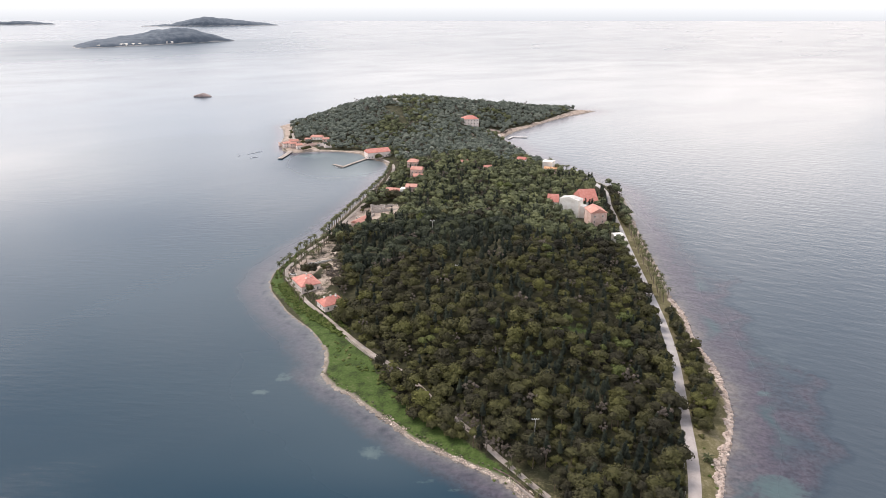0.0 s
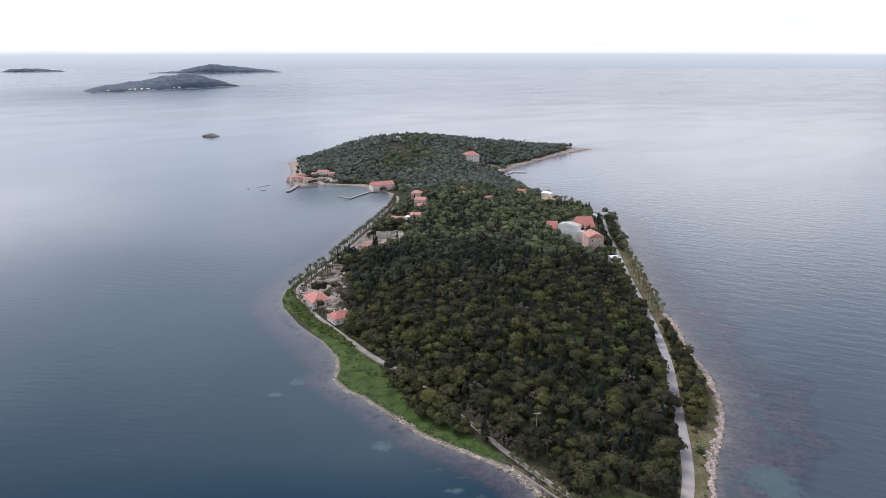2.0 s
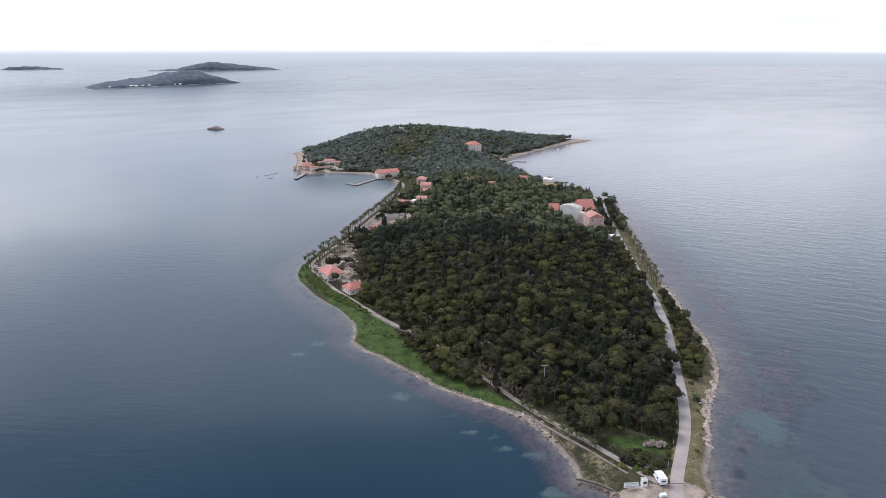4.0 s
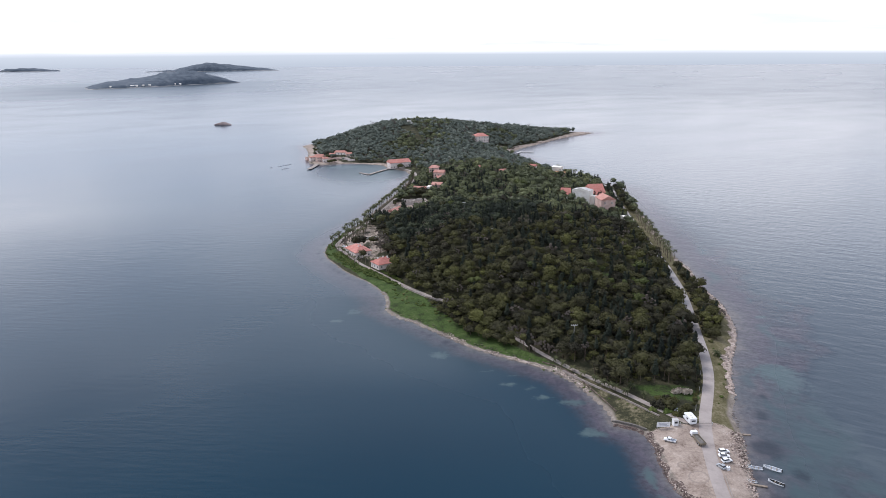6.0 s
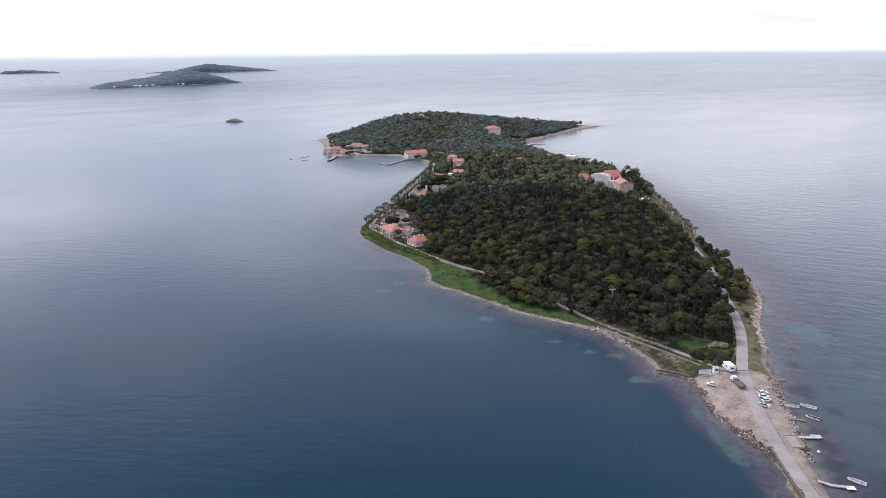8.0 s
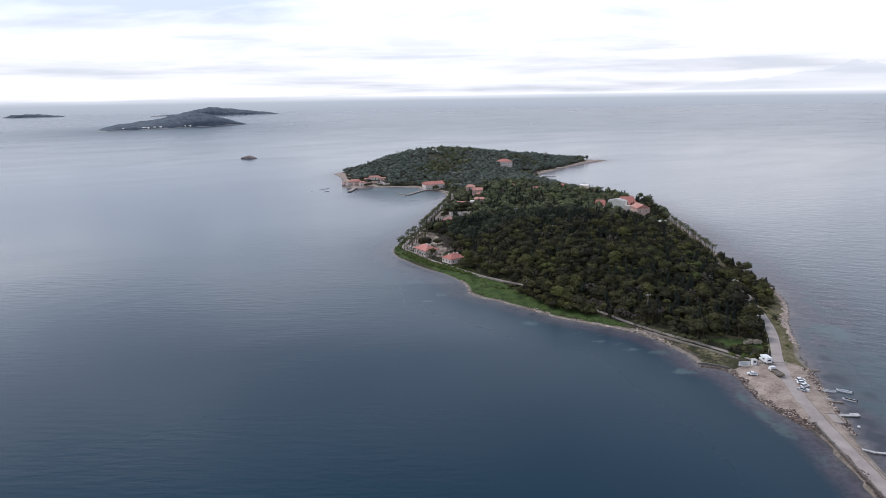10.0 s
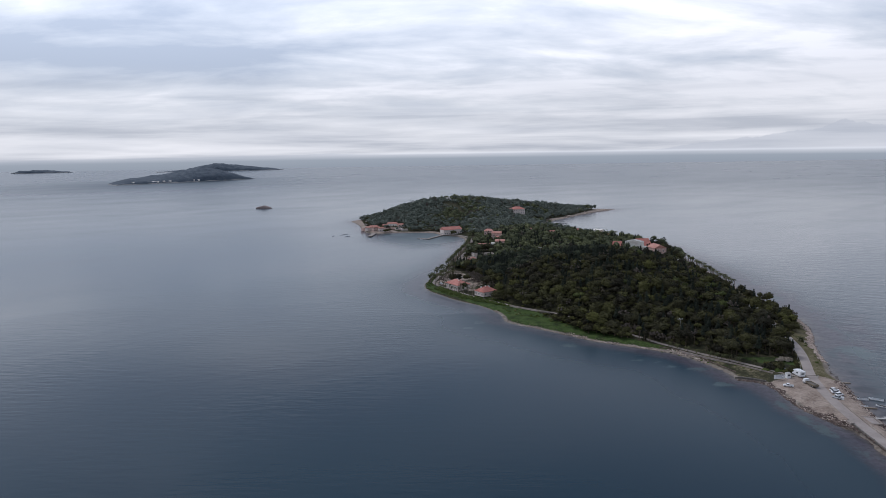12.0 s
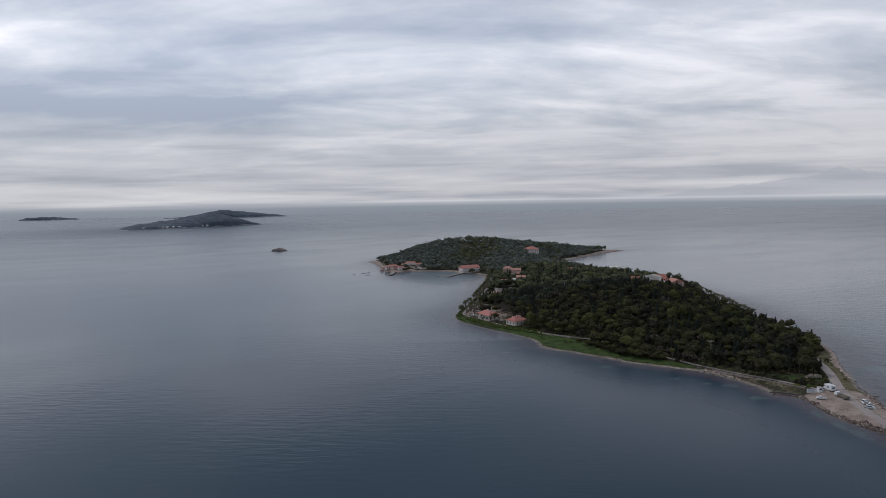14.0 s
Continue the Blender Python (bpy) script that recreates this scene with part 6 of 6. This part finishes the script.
def car(x, y, rz, paint, label, length=4.2, kind="saloon"):
    ob = thing("car", label, "car", "parked cars", at=pose(x, y, ground_z(x, y) + 0.02, 0, 0, rz))
    L, W = length / 2, 0.86
    part("body", loft(bmesh.new(), [section(-L, W * 0.86, 0.4, 0.72), section(-L * 0.92, W, 0.28, 0.86), section(-L * 0.3, W, 0.22, 0.92), section(L * 0.42, W, 0.22, 0.90), section(L * 0.86, W * 0.96, 0.28, 0.74), section(L, W * 0.8, 0.38, 0.62)]), paint, ob, smooth=False)
    back = -L * 0.94 if kind == "estate" else -L * 0.72
    cab = part("cabin", loft(bmesh.new(), [section(back, W * 0.88, 0.84, 0.9), section(back * 0.82, W * 0.84, 0.84, 1.42, 0.8), section(L * 0.08, W * 0.84, 0.84, 1.44, 0.8), section(L * 0.48, W * 0.88, 0.84, 0.9)]), M_GLASS, ob)
    part("roof_panel", boxed((back * 0.82 + L * 0.08) / 2, 0, 1.40, abs(back * 0.82) + L * 0.08 + 0.1, 1.28, 0.06, bevel=0.02), paint, cab)
    for sx_ in (-1, 1):
        part("headlight", boxed(L * 0.95, sx_ * 0.58, 0.5, 0.1, 0.3, 0.14), M_LAMP, ob)
        part("mirror", boxed(L * 0.3, sx_ * 0.95, 0.86, 0.14, 0.16, 0.12, bevel=0.02), paint, ob)
        for wx_ in (-0.62, 0.62):
            wheel(ob, wx_ * L, sx_ * 0.76)
    return ob


pickup = thing("pickup_truck", "white double-cab pickup parked on the sandy spit", "pickup truck", at=pose(61.0, 181.0, ground_z(61.0, 181.0) + 0.02, 0, 0, 152))
part("body", loft(bmesh.new(), [section(0.1, 0.84, 0.4, 0.98), section(0.9, 0.86, 0.38, 1.0), section(1.75, 0.84, 0.4, 0.92), section(2.1, 0.74, 0.45, 0.74)]), M_WHITE, pickup)
cab = part("cabin", loft(bmesh.new(), [section(-0.45, 0.8, 0.44, 1.55, 0.84), section(0.55, 0.8, 0.44, 1.58, 0.82), section(1.15, 0.8, 0.9, 0.99)]), M_WHITE, pickup)
part("windscreen", boxed(0.86, 0, 1.06, 0.34, 1.3, 0.36, bevel=0.05), M_GLASS, cab)
part("rear_window", boxed(-0.46, 0, 1.1, 0.06, 1.2, 0.34), M_GLASS, cab)
tray = part("load_bed", boxed(-1.3, 0, 0.5, 1.7, 1.5, 0.12), M_BAR, pickup)
for dx, dy, ax, ay in ((-1.3, 0.79, 1.7, 0.08), (-1.3, -0.79, 1.7, 0.08), (-2.16, 0, 0.08, 1.66)):
    part("side_board", boxed(dx, dy, 0.48, ax, ay, 0.5, bevel=0.02), M_WHITE, tray)
for sy_ in (-1, 1):
    part("side_window", boxed(0.15, sy_ * 0.79, 1.08, 0.9, 0.05, 0.34), M_GLASS, cab)
    part("headlight", boxed(2.02, sy_ * 0.55, 0.58, 0.1, 0.28, 0.14), M_LAMP, pickup)
    for wx_ in (-1.35, 1.3):
        wheel(pickup, wx_, sy_ * 0.76, 0.36)
car(77.5, 172.8, 4, M_WHITE, "white estate car parked beside the road", 3.8, "estate")
car(76.5, 170.1, -8, M_WHITE, "white saloon parked beside the road", 3.8)
car(76.3, 167.3, 12, M_WHITE, "white hatchback parked beside the causeway", 3.7, "estate")
car(73.0, 163.8, 118, M_SILVER, "grey car parked at the road's edge", 3.5)
car(-91, 433.8, -20, M_WHITE, "white car parked by the point", 4.2)

camper = thing("camper_van", "white camper van parked at the gate", "camper van", at=pose(72.7, 193.4, ground_z(72.7, 193.4) + 0.02, 0, 0, 98) @ Matrix.Diagonal((0.95, 1.3, 1.08, 1)))
part("body", loft(bmesh.new(), [section(-3.1, 1.1, 0.5, 2.7, 0.94), section(1.2, 1.12, 0.5, 2.8, 0.94), section(1.3, 1.05, 0.5, 2.75, 0.94)]), M_WHITE, camper)
part("cab", loft(bmesh.new(), [section(1.3, 1.0, 0.4, 1.9, 0.86), section(2.1, 1.0, 0.4, 1.75, 0.8), section(2.5, 0.98, 0.4, 1.1, 0.86), section(3.2, 0.9, 0.45, 0.95)]), M_WHITE, camper)
part("overcab", loft(bmesh.new(), [section(1.25, 1.08, 1.95, 2.82, 0.94), section(2.3, 1.0, 2.0, 2.6, 0.9), section(2.7, 0.9, 2.05, 2.3)]), M_WHITE, camper)
part("windscreen", boxed(2.22, 0, 1.2, 0.5, 1.7, 0.55, bevel=0.05), M_GLASS, camper)
part("roof_hatch", boxed(-0.6, 0, 2.78, 0.7, 0.6, 0.12, bevel=0.03), M_FRAME, camper)
part("roof_hatch", boxed(-2.2, 0.2, 2.76, 0.5, 0.5, 0.12, bevel=0.03), M_FRAME, camper)
part("window", boxed(-3.1, 0, 1.4, 0.06, 1.2, 0.6, bevel=0.02), M_GLASS, camper)
for sy_ in (-1, 1):
    part("window", boxed(-0.8, sy_ * 1.1, 1.5, 1.2, 0.06, 0.55, bevel=0.02), M_GLASS, camper)
    for wx_ in (-1.9, 2.3):
        wheel(camper, wx_, sy_ * 0.92, 0.35)

lorry = thing("flatbed_truck", "old brown flatbed lorry with a white cab", "truck", at=pose(70.9, 180.6, ground_z(70.9, 180.6) + 0.03, 0, 0, 96))
part("chassis", boxed(-0.3, 0, 0.55, 8.4, 1.0, 0.25), M_DARKWALL, lorry)
bed = part("bed", boxed(-1.5, 0, 0.84, 6.0, 2.3, 0.14), M_RUST, lorry)
for dx, dy, ax, ay in ((-1.5, 1.15, 6.0, 0.1), (-1.5, -1.15, 6.0, 0.1), (-4.45, 0, 0.1, 2.2), (1.45, 0, 0.1, 2.2)):
    part("side_board", boxed(dx, dy, 0.984, ax, ay, 0.6), M_RUST, bed)
part("load", boxed(-1.5, 0, 0.984, 5.6, 1.9, 0.35, bevel=0.12), M_DARKWALL, bed)
part("cab", loft(bmesh.new(), [section(1.9, 1.1, 0.6, 2.3, 0.9), section(3.3, 1.1, 0.6, 2.3, 0.88), section(3.75, 1.08, 0.6, 1.5, 0.95), section(3.85, 1.0, 0.6, 1.1)]), M_WHITE, lorry)
part("windscreen", boxed(3.5, 0, 1.55, 0.35, 1.8, 0.6, bevel=0.05), M_GLASS, lorry)
for sy_ in (-1, 1):
    for wx_ in (-3.2, -2.1, 2.8):
        wheel(lorry, wx_, sy_ * 0.95, 0.46, 0.28)


# ---- boats ----
def boat(x, y, rz, length, label, inner=None, motor=True, z=0.0):
    ob = thing("boat", label, "boat", "moored boats", at=pose(x, y, z - 0.1, 0, 0, rz))
    L, B = length / 2, length * 0.19
    prof = [(-1.0, 0.82, 0.55), (-0.5, 1.0, 0.55), (0.1, 0.98, 0.6), (0.6, 0.68, 0.72), (0.9, 0.25, 0.86), (1.0, 0.04, 0.92)]
    def ring(scale, drop, floor):
        return [[(u * L, -w * B * scale, h - drop), (u * L, w * B * scale, h - drop), (u * L, w * B * 0.7 * scale, floor), (u * L, -w * B * 0.7 * scale, floor)] for u, w, h in prof]
    bm = bmesh.new()
    outer = [[bm.verts.new(p) for p in r] for r in ring(1.0, 0, -0.05)]
    inside_ = [[bm.verts.new((p[0] * 0.96, p[1], p[2])) for p in r] for r in ring(0.84, 0.0, 0.2)]
    for a, b in zip(outer, outer[1:]):
        for i, j in ((1, 2), (2, 3), (3, 0)):
            bm.faces.new((a[i], b[i], b[j], a[j]))
    bm.faces.new(outer[0])
    for a, b, c, d in zip(outer, outer[1:], inside_, inside_[1:]):
        bm.faces.new((a[0], b[0], d[0], c[0]))
        bm.faces.new((a[1], c[1], d[1], b[1]))
    bmesh.ops.recalc_face_normals(bm, faces=bm.faces)
    part("hull", bm, M_WHITE, ob)
    bm = bmesh.new()
    well = [[bm.verts.new((p[0] * 0.955, p[1] * 0.985, p[2] - 0.02)) for p in r] for r in ring(0.84, 0.0, 0.2)]
    for a, b in zip(well, well[1:]):
        for i, j in ((1, 2), (2, 3), (3, 0)):
            bm.faces.new((a[i], a[j], b[j], b[i]))
    part("well", bm, inner or M_BOATIN, ob)
    for u in (-0.45, 0.15):
        part("thwart", boxed(u * L, 0, 0.4, 0.3, B * 1.5, 0.06), M_WOOD, ob)
    if motor:
        part("outboard", boxed(-L - 0.1, 0, 0.2, 0.35, 0.3, 0.75, bevel=0.06), M_RUBBER, ob)
    return ob


boat(91.3, 164.8, 145, 5.8, "white open boat moored off the causeway")
boat(88.7, 157, 140, 5.0, "white open boat with a dark inside moored off the causeway", M_RUBBER)
boat(85.6, 165.3, 165, 4.6, "small white boat tied to the shore")
boat(81.0, 157.8, 160, 3.2, "little white dinghy beside the jetty", motor=False)
boat(81.8, 119.2, 138, 5.4, "white open boat moored beside the causeway")
boat(70.2, 201, 60, 3.0, "small white boat laid up by the bushes", motor=False, z=ground_z(70.2, 201) + 0.1)
boat(83.6, 166.3, 20, 3.0, "grey rubber dinghy tied to the shore", M_RUBBER, False)
buoy = thing("mooring_buoy", "small pale mooring buoy on the water", "buoy", at=pose(78.8, 135.6, 0))
bm = bmesh.new()
bmesh.ops.create_icosphere(bm, subdivisions=2, radius=0.55)
bmesh.ops.transform(bm, matrix=pose(0, 0, 0.2) @ Matrix.Diagonal((1, 1, 0.85, 1)), verts=bm.verts)
part("float", bm, M_WHITE, buoy, smooth=True)
part("ring", tube(bmesh.new(), (0, 0, 0.6), (0, 0, 0.85), 0.08, 0.05, 6), M_STEEL, buoy)


def float_line(a, b, count, label):
    """A rope of net floats lying on the water."""
    ob = thing("float_line", label, "floats", "net floats", at=pose(a[0], a[1], 0))
    d = Vector((b[0] - a[0], b[1] - a[1], 0))
    part("rope", tube(bmesh.new(), (0, 0, 0.1), (d.x, d.y, 0.1), 0.2, 0.2, 5), M_STEEL, ob)
    for k in range(count):
        bm = bmesh.new()
        bmesh.ops.create_icosphere(bm, subdivisions=1, radius=0.5)
        p = d * ((k + 0.5) / count)
        bmesh.ops.transform(bm, matrix=pose(p.x, p.y + 0.3 * math.sin(k * 1.7), 0.2), verts=bm.verts)
        part("float", bm, M_BOATIN if k % 3 else M_WHITE, ob, smooth=True)


float_line((-218, 791), (-206, 807), 7, "dark rope of net floats off the headland")
float_line((-210, 772), (-203, 778), 4, "short pale line of net floats off the headland")
float_line((-227, 782), (-224.5, 784), 2, "pair of net floats off the headland")
boat(-103.5, 726.5, 160, 6.5, "dark-decked boat tied to the bay pier", M_RUBBER, False)
boat(-108, 731, 140, 5.0, "small boat tied to the bay pier", M_RUBBER, False)


# ---- gate, boards, masts, clutter ----
gate = thing("barrier", "white boom barrier across the road", "barrier", at=pose(0, 0, 0))
gz = ground_z(80, 190.8)
for x in (68.2, 80.6):
    part("post", boxed(x, 190.9, gz - 0.2, 0.35, 0.35, 1.35, bevel=0.03), M_KERB, gate)
part("boom", boxed(74.4, 190.7, gz + 0.85, 12.2, 0.14, 0.16), M_DARKWALL, gate)


def board(x, y, rz, w, h, label, bars):
    """A standing board with lines too worn to be read."""
    ob = thing("notice_board", label, "sign", at=pose(x, y, ground_z(x, y), 0, 0, rz))
    for u in (-0.42, 0.42):
        part("post", boxed(u * w, 0.08, -0.3, 0.1, 0.1, h + 1.0), M_STEEL, ob)
    panel = part("panel", boxed(0, 0, 0.55, w, 0.08, h, bevel=0.01), M_BOARD, ob)
    for k in range(bars):
        part("text_bar", boxed(-0.05 * w * (k % 2), -0.046, 0.55 + h * (0.75 - 0.55 * k / max(1, bars - 1)), w * (0.75 - 0.15 * (k % 2)), 0.012, h * 0.10), M_BAR, panel)


board(61.4, 189.6, 3, 5.2, 2.0, "long white notice board beside the gate", 3)
kiosk = thing("gate_kiosk", "small white guard kiosk beside the gate", "kiosk", at=pose(66.4, 191.2, ground_z(66.4, 191.2), 0, 0, 4))
part("cabin", boxed(0, 0, -0.1, 1.9, 1.7, 2.4), M_BOARD, kiosk)
part("roof", boxed(0, 0, 2.304, 2.2, 2.0, 0.14, bevel=0.02), M_KERB, kiosk)
part("window", boxed(0, -0.86, 1.1, 1.2, 0.06, 0.8), M_GLASS, kiosk)
pile = thing("brush_pile", "heap of dry cut palm fronds and tarpaulin", "brush pile", at=pose(77.4, 215.2, ground_z(77.4, 215.2)) @ Matrix.Diagonal((0.92, 0.9, 1.1, 1)))
v, tri, quad = lobed_crown([(x, y, z, r, 0.6) for x, y, z, r in ((-3.4, 0, 0.6, 1.4), (-1.2, 0.5, 0.9, 1.6), (1.2, -0.3, 0.9, 1.7), (3.4, 0.2, 0.6, 1.5))], 260, 0.55, False, 0.2)
heap = new("heap", mesh_arrays("heap", v, [tri, quad], [material("dry_fronds", [(0.1, (0.15, 0.12, 0.085)), (0.5, (0.32, 0.27, 0.21)), (0.9, (0.54, 0.49, 0.42))], 0.8, 0.9)]))
heap.parent = pile


def mast(x, y, z, high, label):
    ob = thing("utility_pole", label, "utility pole", "utility poles", at=pose(x, y, z, 0, 0, random.uniform(-12, 12)))
    part("pole", tube(bmesh.new(), (0, 0, -0.5), (0, 0, high), 0.13, 0.09, 7), M_KERB, ob)
    arm = part("crossarm", boxed(0, 0, high - 0.3, 3.0, 0.12, 0.14), M_KERB, ob)
    for u in (-1.35, -0.45, 0.45, 1.35):
        part("insulator", tube(bmesh.new(), (u, 0, high - 0.1), (u, 0, high + 0.3), 0.12, 0.08, 6), M_BOARD, arm)


for x, y, top in ((41.2, 261, 13.2), (12.9, 388, 27), (-2.6, 474, 25)):
    g = ground_z(x, y)
    mast(x, y, g, top - g, "pale power pole standing above the trees")
for x, y in side_of(ROAD_EAST, 198, 262, 16, 3.6, 0.2):
    lp = thing("fence_post", "thin pale post beside the road", "post", "roadside posts", at=pose(x, y, ground_z(x, y)))
    part("post", tube(bmesh.new(), (0, 0, -0.2), (0, 0, 2.6), 0.08, 0.06, 6), M_KERB, lp)


# ---- the other islands ----
def far_island(name, label, a, b, wide, heights, seed, mat):
    """A long wooded hill between two points; heights along it from a to b."""
    a, b = Vector((*a, 0)), Vector((*b, 0))
    d = b - a
    side = Vector((-d.y, d.x, 0)).normalized()
    nu, nv = 90, 26
    us, hs = zip(*heights)
    verts = []
    for i in range(nu + 1):
        u = i / nu
        w = wide * (math.sin(math.pi * min(1, max(0, u))) ** 0.5) * (1 + 0.18 * noise.noise(Vector((u * 5, seed, 0))))
        for j in range(nv + 1):
            s = j / nv
            p = a + d * u + side * w * (s - 0.01 + 0.02 * math.sin(u * 25))
            bump = noise.fractal(Vector((p.x * 0.02, p.y * 0.02, seed)), 1.0, 2.0, 4)
            prof = math.sin(math.pi * min(1, s ** 0.8)) ** 0.75
            h = np.interp(u, us, hs) * prof * (1 + 0.12 * bump) + 2.2 * bump * prof
            verts.append((p.x, p.y, h - (2.0 if j in (0, nv) or i in (0, nu) else 0) + (1.2 if 0 < j < nv else 0)))
    me = mesh_arrays(name, verts, [grid_faces(nv + 1, nu + 1)], [mat], smooth=True)
    return tagged(new(name, me), label, "island", kind="structure")


# blue-grey of the distance haze is mixed into the scrub's base colour
M_FAR = material("hazy_scrub_hill", [(0.25, (0.040, 0.055, 0.074)), (0.5, (0.072, 0.091, 0.114)), (0.78, (0.125, 0.142, 0.160))], 0.045, 0.95, 1.0, 0.12, detail=9.0, wear=0.5)
_t = M_FAR.node_tree
_b = _t.nodes["Principled BSDF"]
_lvl = _t.nodes.new("ShaderNodeSeparateXYZ")
_far = _t.nodes.new("ShaderNodeTexCoord")
_t.links.new(_far.outputs["Object"], _lvl.inputs[0])
_crag = nd(_t, "ShaderNodeTexNoise", Scale=0.03, Detail=6.0)
_t.links.new(_far.outputs["Object"], _crag.inputs["Vector"])
_rock = ramp(_t, [(0.45, (1, 1, 1)), (0.75, (0, 0, 0))])
_t.links.new(math_node(_t, "ADD", math_node(_t, "MULTIPLY", _lvl.outputs[2], 0.16), math_node(_t, "MULTIPLY_ADD", _crag.outputs[0], 1.6, -0.55)), _rock.inputs[0])
_t.links.new(mix_rgb(_t, _rock.outputs[0], _b.inputs["Base Color"].links[0].from_socket, (0.33, 0.315, 0.30)), _b.inputs["Base Color"])      # broken pale rock at the waterline
far_island("backdrop_island", "distant dark scrub-covered island", (-1247, 2431), (-842, 2884), 330, [(0, 0), (0.1, 13), (0.2, 19), (0.3, 18), (0.45, 30), (0.6, 44), (0.7, 50), (0.8, 44), (0.92, 20), (1, 0)], 2.0, M_FAR)
far_island("backdrop_island", "further dark island on the horizon", (-1800, 4230), (-1022, 4446), 300, [(0, 0), (0.2, 8), (0.34, 34), (0.45, 50), (0.6, 36), (0.75, 24), (0.9, 11), (1, 0)], 5.0, M_FAR)
far_island("backdrop_island", "low dark island on the horizon", (-2840, 4462), (-2476, 4550), 160, [(0, 0), (0.12, 16), (0.4, 19), (0.7, 12), (0.9, 6), (1, 0)], 8.0, M_FAR)
far_island("rock_islet", "small bare brown rock islet in the sea", (-443, 1258), (-411, 1257), 16, [(0, 0), (0.2, 2.0), (0.45, 4.0), (0.6, 3.6), (0.8, 1.4), (1, 0)], 11.0, material("pink_brown_rock", [(0.1, (0.13, 0.10, 0.092)), (0.5, (0.24, 0.19, 0.175)), (0.9, (0.38, 0.31, 0.29))], 0.25, 0.9, 0.6, 1.0))
for k in range(26):
    u = 0.16 + 0.42 * k / 25 + random.uniform(-0.03, 0.03)
    x, y = -1255 + 413 * u, 2422 + 462 * u
    house("tiny white house on the distant island shore", x - 6, y + 10 + 9 * math.sin(k * 2.1) ** 2, random.uniform(0, 90), random.uniform(7, 13), 8, 5.0, 1.4, 0.3, "", z=2.5, group="distant houses", roof=random.choice((M_ROSE, M_PLASTER, M_PLASTER)))
